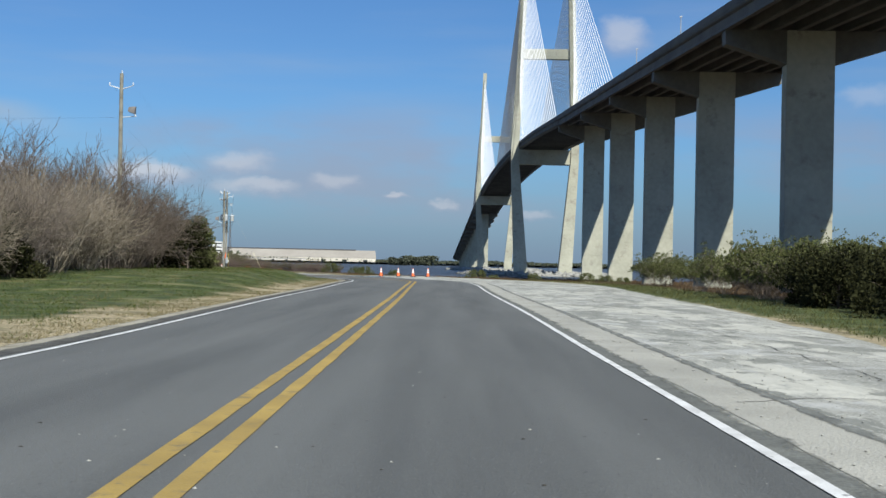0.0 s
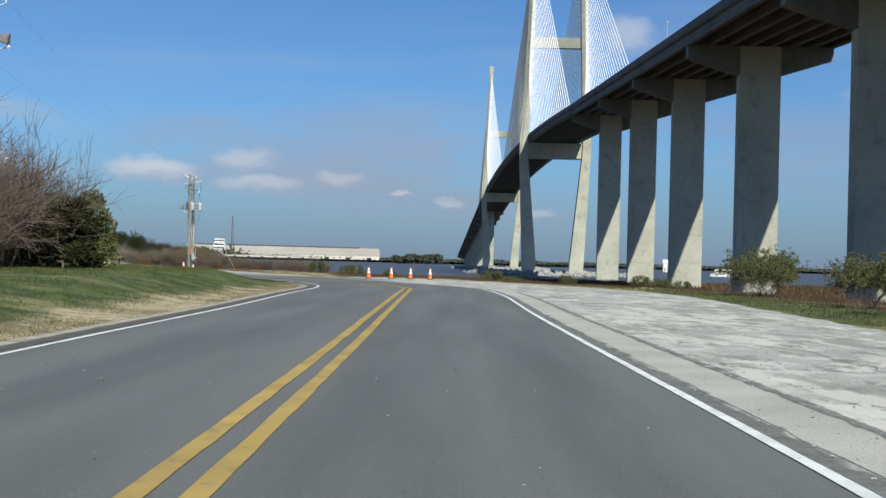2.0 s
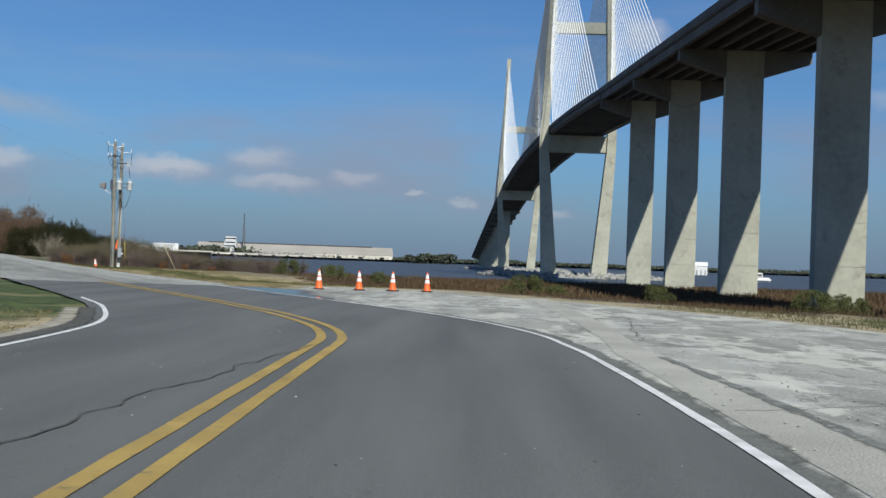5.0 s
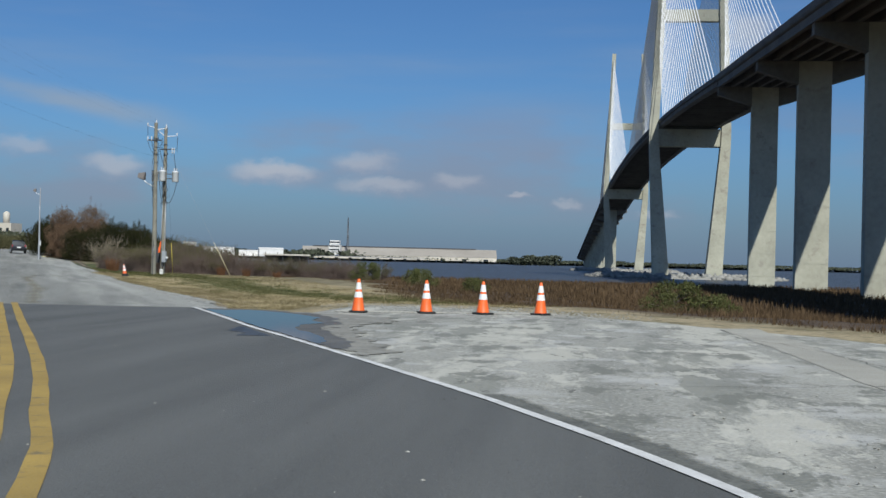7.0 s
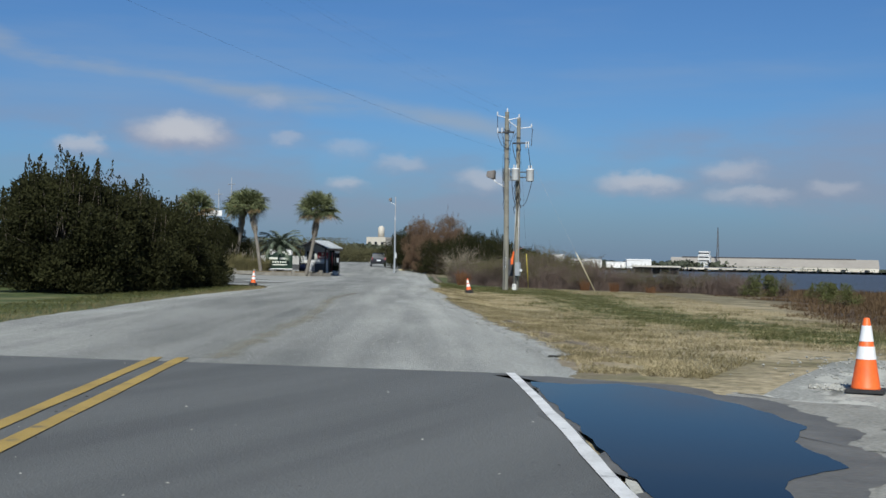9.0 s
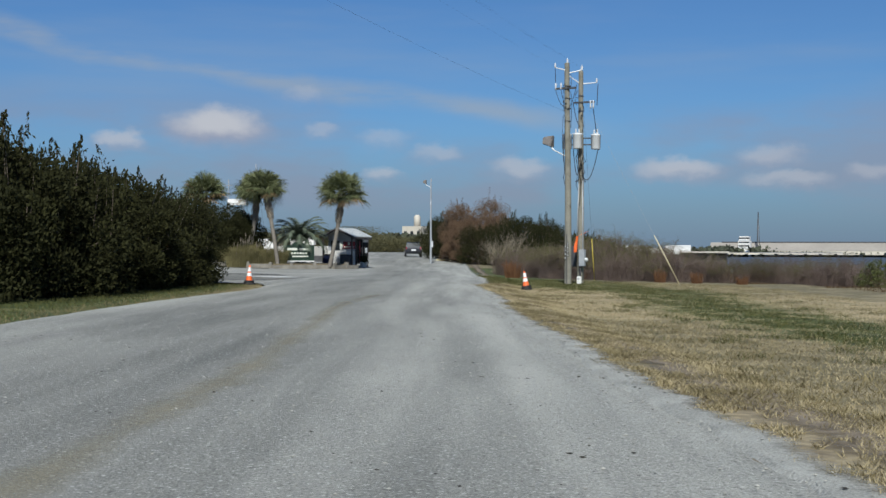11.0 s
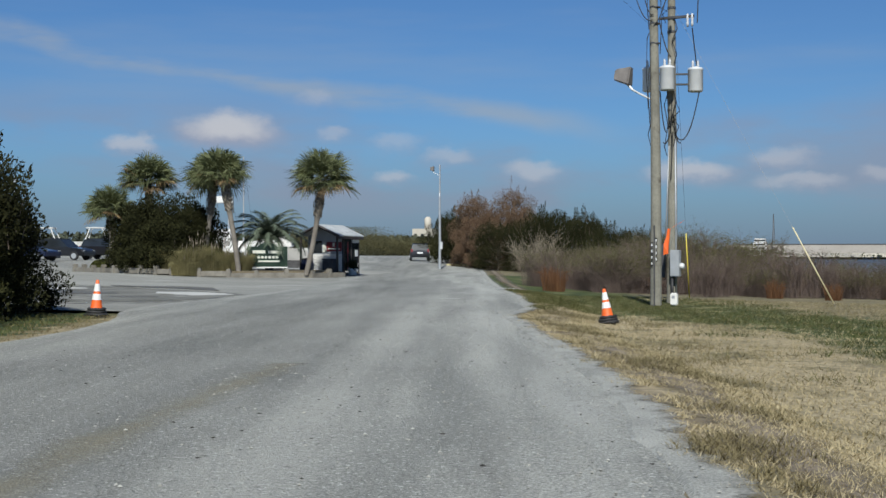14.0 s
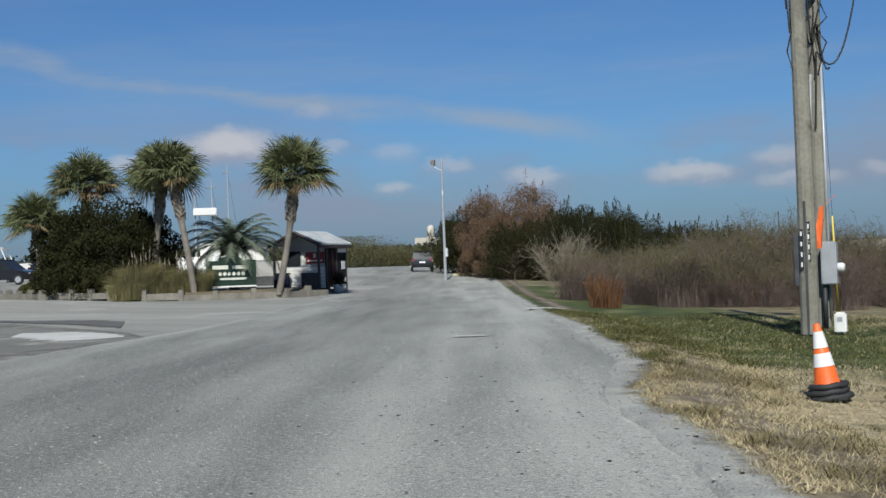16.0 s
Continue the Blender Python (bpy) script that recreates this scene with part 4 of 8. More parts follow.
def make_cone(at, label, skirt=False, lean=0.0):
    c = thing("traffic_cone", at, label, "traffic cone", "orange traffic cones")
    c.rotation_euler.y = lean
    part("base", box((-0.185, -0.185, 0), (0.185, 0.185, 0.045), 0.012), BLACK_RUBBER, c, "black rubber base")
    r = lambda z: 0.142 - 0.112 * (z - 0.045) / 0.69
    part("cone_body", lathe([(0.150, 0.04), (r(0.06), 0.06), (r(0.30), 0.30), (r(0.735), 0.735), (0.022, 0.742)], 20), ORANGE, c, smooth=True)
    for z0, z1 in ((0.335, 0.46), (0.51, 0.665)):
        part("reflective_band", ring_band(r(z0) + 0.004, z0, r(z1) + 0.004, z1), REFLECT, c, "white reflective band")
    if skirt:
        for k, (rad, dx) in enumerate(((0.185, 0.012), (0.172, -0.006), (0.158, 0.010))):
            bm = bmesh.new()
            prof = [(rad + 0.034 * math.cos(a), 0.04 + 0.054 * k + 0.030 * math.sin(a)) for a in [i * math.pi / 4 for i in range(8)]]
            seg = 20
            rings = [[bm.verts.new((dx + rr * math.cos(2 * math.pi * i / seg), rr * math.sin(2 * math.pi * i / seg), zz + 0.005 * math.sin(4.4 * i + k))) for i in range(seg)] for rr, zz in prof]
            for p, q in zip(rings, rings[1:] + rings[:1]):
                for i in range(seg):
                    bm.faces.new((p[i], p[(i + 1) % seg], q[(i + 1) % seg], q[i]))
            part("weight_ring", bm, BLACK_RUBBER, c, "black rubber weight ring", smooth=True)
    return c


for i, (x, y) in enumerate([(-7.73, 106.07), (-6.29, 106.6), (-5.05, 106.95), (-3.78, 107.5)]):
    c = make_cone((x, y, height(x, y)), "orange traffic cone with two white bands on pale paving")
    c.rotation_euler.z = 0.4 * i
for x, y, lean in ((-30.3, 151.0, -0.14), (-39.6, 146.0, 0.05)):
    make_cone((x, y, height(x, y) - 0.03), "orange traffic cone weighted with black rubber rings beside the road", True, lean)




# low ridge of loose pale gravel between the cones
def gravel_ridge(points, wide, n, size, seed):
    r = np.random.default_rng(seed)
    pts = np.array(points, float)
    cum = np.r_[0, np.cumsum(np.linalg.norm(np.diff(pts, axis=0), axis=1))]
    s = r.random(n) * cum[-1]
    x, y = np.interp(s, cum, pts[:, 0]) + r.normal(size=n) * wide * 0.4, np.interp(s, cum, pts[:, 1]) + r.normal(size=n) * wide
    oct_ = np.array([(1, 0, 0), (0, 1, 0), (-1, 0, 0), (0, -1, 0), (0, 0, 1), (0, 0, -1)], float)
    tri = [(0, 1, 4), (1, 2, 4), (2, 3, 4), (3, 0, 4), (1, 0, 5), (2, 1, 5), (3, 2, 5), (0, 3, 5)]
    vs, fs = [], []
    for i in range(n):
        k = size * (0.4 + r.random()) * (0.6 + 0.8 * r.random((6, 1)))
        vs += [tuple(v) for v in oct_ * k * np.array([1, 1, 0.7]) + np.array([x[i], y[i], height(x[i], y[i]) + size * 0.2])]
        fs += [tuple(6 * i + q for q in f) for f in tri]
    ob = mesh_ob("loose_gravel", vs, fs, GRAVEL)
    tagged(ob, "loose pale gravel in a low ridge by the cones", "", "", "stuff")


GRAVEL = material("pale_shell_gravel", (0.22, 0.216, 0.195), (0.44, 0.435, 0.395), 3, 0.9, island=0.6)
gravel_ridge([(-8.2, 106.5), (-6.3, 107.0), (-3.5, 108.0)], 0.16, 2600, 0.022, 3)
gravel_ridge([(-8.6, 110), (-6.0, 110.4), (-2.0, 107.2)], 1.2, 1500, 0.018, 4)
gravel_ridge([(-6.4, 98.5), (-5.8, 104), (-2.0, 104.5), (1.0, 99)], 1.6, 2200, 0.007, 5)


def litter(name, edge_l, edge_r, y0, y1, n, size, mat, label, seed, flat=0.5, bias=1.0):
    """Loose chips lying on a road between two edges."""
    r = np.random.default_rng(seed)
    y = y0 + (y1 - y0) * r.random(n)
    xl = np.interp(y, [p[1] for p in edge_l], [p[0] for p in edge_l])
    xr = np.interp(y, [p[1] for p in edge_r], [p[0] for p in edge_r])
    x = xr + (xl - xr) * r.random(n) ** bias
    oct_ = np.array([(1, 0, 0), (0, 1, 0), (-1, 0, 0), (0, -1, 0), (0, 0, 1), (0, 0, -1)], float)
    tri = np.array([(0, 1, 4), (1, 2, 4), (2, 3, 4), (3, 0, 4), (1, 0, 5), (2, 1, 5), (3, 2, 5), (0, 3, 5)])
    k = size * (0.4 + r.random((n, 1, 1)) ** 2 * 1.6) * (0.6 + 0.8 * r.random((n, 6, 1)))
    z = np.array([height(a, b) for a, b in zip(x, y)]) + 0.008
    v = oct_ * k * np.array([1, 1, flat]) + np.stack([x, y, z], 1)[:, None, :]
    f = tri[None] + 6 * np.arange(n)[:, None, None]
    tagged(mesh_ob(name, v.reshape(-1, 3), f.reshape(-1, 3), mat), label, "", "", "stuff")


BARK_CHIP = material("dark_bark_chip", (0.022, 0.020, 0.017), (0.07, 0.065, 0.055), 3, 0.9, island=0.5)
litter("road_chips", offset(L_WHITE, 0.2), offset(R_WHITE, -0.2), 2, 105, 700, 0.008, GRAVEL, "pale stone chips scattered on the asphalt", 21)
litter("road_litter", offset(L_WHITE, 0.2), offset(R_WHITE, -0.2), 2, 105, 420, 0.010, BARK_CHIP, "small dark bits scattered on the asphalt", 22, 0.3)
litter("road_litter", L_ROAD_L, L_ROAD_R, 108, 165, 1100, 0.013, BARK_CHIP, "small dark bits scattered on the pale road", 23, 0.25, 1.5)
litter("road_chips", L_ROAD_L, L_ROAD_R, 108, 160, 7000, 0.009, GRAVEL, "loose pale chippings scattered on the pale road", 24, 0.5, 1.8)
litter("road_chips", offset(R_WHITE, 0.2), [(x - 0.5, y) for x, y in SHOULDER[:10]], 4, 92, 3600, 0.010, GRAVEL, "loose pale stones on the old shoulder", 25, 0.6, 1.0)


# ---- vegetation builders ----
RNG = np.random.default_rng(7)


def fast_mesh(name, verts, faces, mat, parent=None, label="", smooth=False):
    verts, faces = np.asarray(verts, np.float32), np.asarray(faces, np.int32)
    me = bpy.data.meshes.new(name)
    k = faces.shape[1]
    me.vertices.add(len(verts))
    me.vertices.foreach_set("co", verts.ravel())
    me.loops.add(faces.size)
    me.loops.foreach_set("vertex_index", faces.ravel())
    me.polygons.add(len(faces))
    me.polygons.foreach_set("loop_start", np.arange(0, faces.size, k, dtype=np.int32))
    me.update(calc_edges=True)
    me.validate()
    me.materials.append(mat)
    if smooth:
        me.shade_smooth()
    ob = new(name, me)
    if parent is not None:
        ob.parent = parent
    return tagged(ob, label)


def unit(v):
    return v / np.maximum(np.linalg.norm(v, axis=-1, keepdims=True), 1e-9)


def leaf_cards(centres, length, width, out=None, spread=1.0):
    """Small bent leaves: two triangles a leaf, pointing along out with some scatter."""
    n = len(centres)
    d = RNG.normal(size=(n, 3)) * spread
    if out is not None:
        d = d + out
    d = unit(d)
    s = unit(np.cross(d, RNG.normal(size=(n, 3))))
    ln = (length * (0.6 + 0.8 * RNG.random(n)))[:, None]
    wd = (width * (0.6 + 0.8 * RNG.random(n)))[:, None]
    a = centres - d * ln * 0.5
    b = centres + s * wd
    c = centres + d * ln * 0.5
    e = centres - s * wd
    verts = np.stack([a, b, c, e], 1).reshape(-1, 3)
    faces = np.arange(4 * n).reshape(-1, 4)
    return verts, faces


def twigs(segments):
    """Thin three-sided tapering branches from rows of (from, to, radius, radius)."""
    p = np.array([s[0] for s in segments])
    q = np.array([s[1] for s in segments])
    ra = np.array([s[2] for s in segments])[:, None]
    rb = np.array([s[3] for s in segments])[:, None]
    d = unit(q - p)
    u = unit(np.cross(d, np.array([0.31, 0.77, 0.55])))
    w = np.cross(d, u)
    ring = []
    for base, r in ((p, ra), (q, rb)):
        for k in range(3):
            a = 2 * math.pi * k / 3
            ring.append(base + (u * math.cos(a) + w * math.sin(a)) * r)
    verts = np.stack(ring, 1).reshape(-1, 3)
    n = len(segments)
    o = np.arange(n)[:, None] * 6
    faces = np.concatenate([o + np.array([k, (k + 1) % 3, 3 + (k + 1) % 3, 3 + k]) for k in range(3)], 0)
    return verts, faces


def branching(stems, tall, wide, levels=3, kids=4, thick=0.04, lift=0.35, seed=0, taper=0.5):
    """Branches that fork upwards and outwards; returns the segments and the tips."""
    r = np.random.default_rng(seed)
    segs, tips = [], []

    def grow(p, d, ln, rad, lv):
        k = 3
        for i in range(k):
            q = p + d * ln / k
            segs.append((p, q, rad * (1 - i / k * 0.5), rad * (1 - (i + 1) / k * 0.5)))
            if lv > 0:
                for _ in range(kids if i else max(kids - 2, 1)):
                    nd = unit(d + r.normal(size=3) * 0.62 + np.array([0, 0, lift * 0.5]))
                    if r.random() < 0.75:
                        grow(q, nd, ln * (0.42 + 0.25 * r.random()), rad * taper, lv - 1)
            d = unit(d + r.normal(size=3) * 0.16)
            p = q
        tips.append(p)
    for _ in range(stems):
        a = r.random() * 2 * math.pi
        off = np.array([math.cos(a), math.sin(a), 0]) * wide * (0.15 + 0.35 * r.random())
        d = unit(np.array([math.cos(a) * wide * 0.5, math.sin(a) * wide * 0.5, tall * (0.7 + 0.3 * r.random())]))
        grow(off * 0.4, d, tall * (0.55 + 0.3 * r.random()), thick, levels)
    return segs, np.array(tips)


def shrub(name, at, tall, wide, label, category, leaf=None, bark=None, density=900, size=0.09, seed=0, stems=9, group="", low=0.38, canes=0):
    t = thing(name, at, label, category, group)
    segs, tips = branching(stems, tall, wide, 2, 4, 0.013 + 0.004 * tall, 0.35, seed)
    rc = np.random.default_rng(seed + 7)
    for _ in range(canes):
        a, q = rc.random() * 6.283, 0.55 * wide * math.sqrt(rc.random())
        p = np.array([q * math.cos(a), q * math.sin(a), 0.0])
        h = tall * (0.35 + 0.45 * rc.random())
        segs.append((p, p + np.array([rc.normal() * 0.12 * h, rc.normal() * 0.12 * h, h]), 0.007, 0.002))
    v, f = twigs(segs)
    fast_mesh("branchwork", v, f, bark or TWIG, t)
    if leaf is not None:
        r = np.random.default_rng(seed + 99)
        pick = tips[r.integers(0, len(tips), density)]
        c = pick + r.normal(size=(density, 3)) * np.array([0.07, 0.07, 0.05]) * (0.5 + 0.25 * tall)
        c = c[c[:, 2] > tall * low * (0.7 + 0.6 * r.random(density))]
        c[:, 2] = np.maximum(c[:, 2], 0.05)
        v, f = leaf_cards(c, size * 1.8, size * 0.5, np.array([0, 0, 0.4]))
        fast_mesh("foliage", v, f, leaf, t)
    return t


def crown_tree(name, at, tall, wide, label, category, seed, mat, n=7000, lumps=16, leaf=0.12, low=0.05, sprays=0, group="", reach_up=1.0):
    """A rounded evergreen: limbs that carry lumps of small leaves, with gaps and a ragged outline."""
    r = np.random.default_rng(seed)
    t = thing(name, at, label, category, group)
    cs, os_, segs = [], [], [(np.zeros(3), np.array([0, 0, tall * 0.5]), 0.02 * tall + 0.03, 0.03)]
    for i in range(lumps):
        u = (i + r.random()) / lumps
        z = tall * (low + (0.86 - low) * u)
        reach = wide * 0.5 * math.sqrt(max(1 - ((u - 0.32) / 0.75) ** 2, 0.06)) * (0.45 + 0.5 * r.random())
        a = i * 2.399 + r.random()
        c = np.array([reach * math.cos(a), reach * math.sin(a), z])
        rad = np.array([0.26, 0.26, 0.2]) * (0.7 + 0.6 * r.random()) * (0.5 * wide + 0.25 * tall) * 0.95
        m = n // lumps
        d = unit(r.normal(size=(m, 3)))
        p = c + d * rad * (0.35 + 0.75 * r.random((m, 1)) ** 0.6)
        cs.append(p)
        os_.append(d * 0.7 + np.array([0, 0, 0.5]))
        segs.append((np.array([0, 0, z * 0.45]), c, 0.012 * tall, 0.01))
    for i in range(sprays):
        a, q = r.random() * 6.283, math.sqrt(r.random())
        x, y = 0.42 * wide * q * math.cos(a), 0.42 * wide * q * math.sin(a)
        z0 = tall * (0.92 - 0.42 * q * q) * (0.85 + 0.2 * r.random())
        h = tall * (0.10 + 0.17 * r.random()) * reach_up
        lean = r.normal(size=2) * 0.18 * h
        m = 90
        v = r.random(m)
        w = 0.22 * h * (1 - v) * r.normal(size=(2, m))
        cs.append(np.stack([x + lean[0] * v + w[0], y + lean[1] * v + w[1], z0 + h * v], 1))
        os_.append(np.tile([lean[0], lean[1], 1.2], (m, 1)))
        segs.append((np.array([x, y, z0 - 0.3]), np.array([x + lean[0], y + lean[1], z0 + h * 0.95]), 0.015, 0.004))
    c, o = np.concatenate(cs), np.concatenate(os_)
    keep = c[:, 2] > 0.02
    v, f = twigs(segs)
    fast_mesh("trunk", v, f, BARK, t)
    v, f = leaf_cards(c[keep], leaf * 2.0, leaf * 0.45, o[keep], 0.6)
    fast_mesh("foliage", v, f, mat, t)
    return t


def bare_tree(at, tall, wide, label, seed, bark=None, stems=6, levels=3):
    t = thing("bare_tree", at, label, "bare tree", "bare trees by the road")
    segs, tips = branching(stems, tall, wide, levels, 3, 0.075, 0.5, seed, 0.56)
    v, f = twigs(segs)
    fast_mesh("branchwork", v, f, bark or TWIG, t)
    return t


def scatter_copies(makers, spots, seed):
    """Each maker is called once at its first spot; later spots take turned and scaled copies."""
    r = np.random.default_rng(seed)
    made = [None] * len(makers)
    for i, (x, y, s) in enumerate(spots):
        k = i % len(makers)
        m = pose(x, y, height(x, y) - 0.03, 0, 0, float(r.random() * 360))
        if made[k] is None:
            made[k] = makers[k]((x, y, height(x, y) - 0.03))
            made[k].matrix_world = m
            made[k].scale = (s, s, s * (0.9 + 0.2 * float(r.random())))
        else:
            c = copy_thing(made[k], m)
            c.scale = (s, s, s * (0.88 + 0.24 * float(r.random())))


# ---- grass and reeds ----
def blade_field(name, xy, z, h, w, mat, label, lean=0.5):
    n = len(xy)
    a = RNG.random(n) * 2 * math.pi
    hh = h * (0.5 + RNG.random(n))
    ww = w * (0.6 + 0.8 * RNG.random(n))
    base = np.column_stack([xy, z])
    s = np.column_stack([np.cos(a), np.sin(a), np.zeros(n)]) * ww[:, None]
    b = RNG.normal(size=(n, 2)) * lean
    tip = base + np.column_stack([b[:, 0] * hh, b[:, 1] * hh, hh])
    verts = np.stack([base - s, base + s, tip], 1).reshape(-1, 3)
    ob = fast_mesh(name, verts, np.arange(3 * n).reshape(-1, 3), mat)
    return tagged(ob, label, "", "", "stuff")


def banks(xy):
    """bank() for many points at once."""
    best, side = np.full(len(xy), 1e9), np.full(len(xy), -1.0)
    for (ax, ay), (bx, by) in zip(BANK, BANK[1:]):
        dx, dy = bx - ax, by - ay
        t = np.clip(((xy[:, 0] - ax) * dx + (xy[:, 1] - ay) * dy) / (dx * dx + dy * dy), 0, 1)
        d = np.hypot(ax + t * dx - xy[:, 0], ay + t * dy - xy[:, 1])
        s = np.where((xy[:, 0] - ax) * dy - (xy[:, 1] - ay) * dx > 0, 1.0, -1.0)
        side = np.where(d < best, s, side)
        best = np.minimum(best, d)
    return best * side


def ease(a, b, x):
    t = np.clip((x - a) / (b - a), 0, 1)
    return t * t * (3 - 2 * t)


def heights(xy):
    d, x, y = banks(xy), xy[:, 0], xy[:, 1]
    z = -0.16 * ease(-12, 0, d) * ease(110, 140, y) - 2.75 * ease(-0.5, 42, d)
    edge = x - np.interp(y, [p[1] for p in L_ROAD_R], [p[0] for p in L_ROAD_R])
    z -= np.where((y > 106) & (y < 200) & (x < 0), 0.20 * ease(0.0, 2.4, edge) * ease(108, 130, y) * ease(200, 185, y), 0.0)
    z += np.where((x > -30) & (x < -4) & (y < 110), 0.60 * ease(1.3, 5.0, np.interp(y, [p[1] for p in L_WHITE], [p[0] for p in L_WHITE]) - x) * ease(30, 60, y) * ease(107, 95, y), 0.0)
    z += (0.24 * ease(-62.5, -68.5, x) + 0.56 * ease(-76, -92, x)) * ease(169, 183, y) + 0.5 * ease(185, 240, y + 0.15 * (x + 60)) * ease(6, -10, d)
    far = np.nonzero(y > 265)[0]
    z[far] = [height(a, b) for a, b in xy[far]]
    return z - 0.03


def x_on(line, y):
    ys_, xs_ = [p[1] for p in line], [p[0] for p in line]
    return np.interp(y, ys_, xs_)


def verge():
    # straw grass on the river side of the pale road, thickest near the road
    n = 330000
    y = 107 + 62 * RNG.random(n) ** 1.1
    off = 0.15 + 14 * RNG.random(n) ** 1.6
    x = x_on(L_ROAD_R, y) + off + 0.25 * np.sin(y * 3.1)
    off[:70000] = 0.02 + 1.6 * RNG.random(70000)
    x[:70000] = x_on(L_ROAD_R, y[:70000]) + off[:70000]
    clump = np.array([noise.noise((a * 0.9, b * 0.9, 3)) + 0.5 * noise.noise((a * 4, b * 4, 6)) for a, b in zip(x, y)])
    keep = (clump > -0.25 - 0.5 * (off > 0.9)) & (RNG.random(n) < 0.55 + off) & ~((y < 113.5) & (x > -9.5)) & ~((x > -11.0) & (y < 105.8))
    xy, clump = np.column_stack([x, y])[keep], clump[keep]
    zz = heights(xy)
    green_ = np.array([strip(a, b) for a, b in xy]) < 1.6 + 4.0 * clump + 1.4 * (xy[:, 1] > 153)
    dull = ((clump > 0.22) | (((xy[:, 1] < 132) | (xy[:, 1] > 151)) & (RNG.random(len(xy)) < 0.5 + clump))) & ~green_
    green_ &= RNG.random(len(xy)) < 0.82
    h_ = 0.038 + 0.030 * (clump > 0.3)
    for pick, mat, label in ((~green_ & ~dull, STRAW, "short dry straw-coloured grass on the verge"), (dull, DULL_STRAW, "duller olive-brown tufts in dry grass"), (green_, DULL_GREEN, "green weeds and grass in a strip by the poles")):
        blade_field("green_grass" if mat is DULL_GREEN else "dry_grass", xy[pick], zz[pick], h_[pick] * (1.5 if mat is DULL_GREEN else 1.0), 0.0055, mat, label, 0.9)
    # grass beside the asphalt
    n = 130000
    y = -5 + 112 * RNG.random(n)
    x = x_on(L_WHITE, y) - 0.9 - 13 * RNG.random(n) ** 1.3
    clump = np.array([noise.noise((a * 0.6, b * 0.6, 5)) for a, b in zip(x, y)])
    keep = (clump > -0.2) & ~((y > 84) & (x > -11 - (y - 84) * 0.62))
    xy = np.column_stack([x, y])[keep]
    patchy = (clump[keep] < 0.04) & (RNG.random(len(xy)) < 0.65)
    near = patchy | ((x_on(L_WHITE, xy[:, 1]) - xy[:, 0] + RNG.normal(size=len(xy)) * 0.7) < 2.1)
    blade_field("green_grass", xy[~near], heights(xy[~near]), 0.055, 0.007, GREEN_BLADE, "short green grass beside the asphalt road", 0.7)
    blade_field("dry_grass", xy[near], heights(xy[near]), 0.045, 0.006, DULL_STRAW, "dry straw grass along the asphalt edge", 0.9)
    n = 14000
    y = 5 + 95 * RNG.random(n)
    x = x_on(SHOULDER[:9], y) + 0.1 + 3.6 * RNG.random(n)
    xy = np.column_stack([x, y])
    blade_field("green_grass", xy, heights(xy), 0.10, 0.008, DULL_GREEN, "green grass strip behind the paved shoulder", 0.7)
    # straw grass between the pale road and the dark evergreens
    n = 16000
    y = 106 + 40 * RNG.random(n)
    x = x_on(L_ROAD_L, y) - 0.1 - 3.2 * RNG.random(n)
    xy = np.column_stack([x, y])
    edge = (x_on(L_ROAD_L, y) - x + RNG.normal(size=n) * 0.4) < 1.1
    blade_field("dry_grass", xy[edge], heights(xy[edge]), 0.05, 0.007, DULL_STRAW, "dry grass strip along the road edge", 0.8)
    blade_field("green_grass", xy[~edge], heights(xy[~edge]), 0.06, 0.007, DULL_GREEN, "dark green grass under dark evergreens", 0.8)


def reeds():
    n = 330000
    y = 30 + 320 * RNG.random(n) ** 1.5
    x = -140 + 260 * RNG.random(n)
    x = np.where(RNG.random(n) < 0.6, x_on(BANK[:14], y) + 60 * RNG.random(n) ** 1.6, x)
    d = banks(np.column_stack([x, y]))
    clump = np.array([noise.noise((a * 0.11, b * 0.11, 8)) for a, b in zip(x, y)])
    shade_ = (x > axis_x(0) - 40) & (x < 60) & (y < 60)
    keep = (d > 1.0 + 3 * clump) & (clump > -0.35) & ~shade_
    xy, d, clump = np.column_stack([x, y])[keep], d[keep], clump[keep]
    far = np.hypot(xy[:, 0], xy[:, 1] - 90)
    tall = np.clip(0.12 + d * 0.022, 0.12, 0.65) * (0.85 + 0.5 * clump) * np.where(y[keep] > 200, 0.8, 1.0)
    blade_field("marsh_reeds", xy, heights(xy) - 0.03, tall, 0.006 + far * 0.0004, REED, "rust-brown winter marsh reeds", 0.38)
    n = 60000
    y = 190 + 185 * RNG.random(n)
    x = -150 + 290 * RNG.random(n)
    xy = np.column_stack([x, y])[banks(np.column_stack([x, y])) > 8]
    blade_field("marsh_reeds", xy, heights(xy) - 0.05, 0.75, 0.14, REED, "dense far marsh reeds along the river", 0.25)
    n = 9000
    y = 60 + 130 * RNG.random(n)
    x = x_on(BANK[:12], y) + 0.3 + 9 * RNG.random(n)
    xy = np.column_stack([x, y])
    blade_field("edge_reeds", xy, heights(xy) - 0.03, 0.13, 0.006, REED, "brown dry reeds along the marsh edge", 0.35)


verge()
reeds()

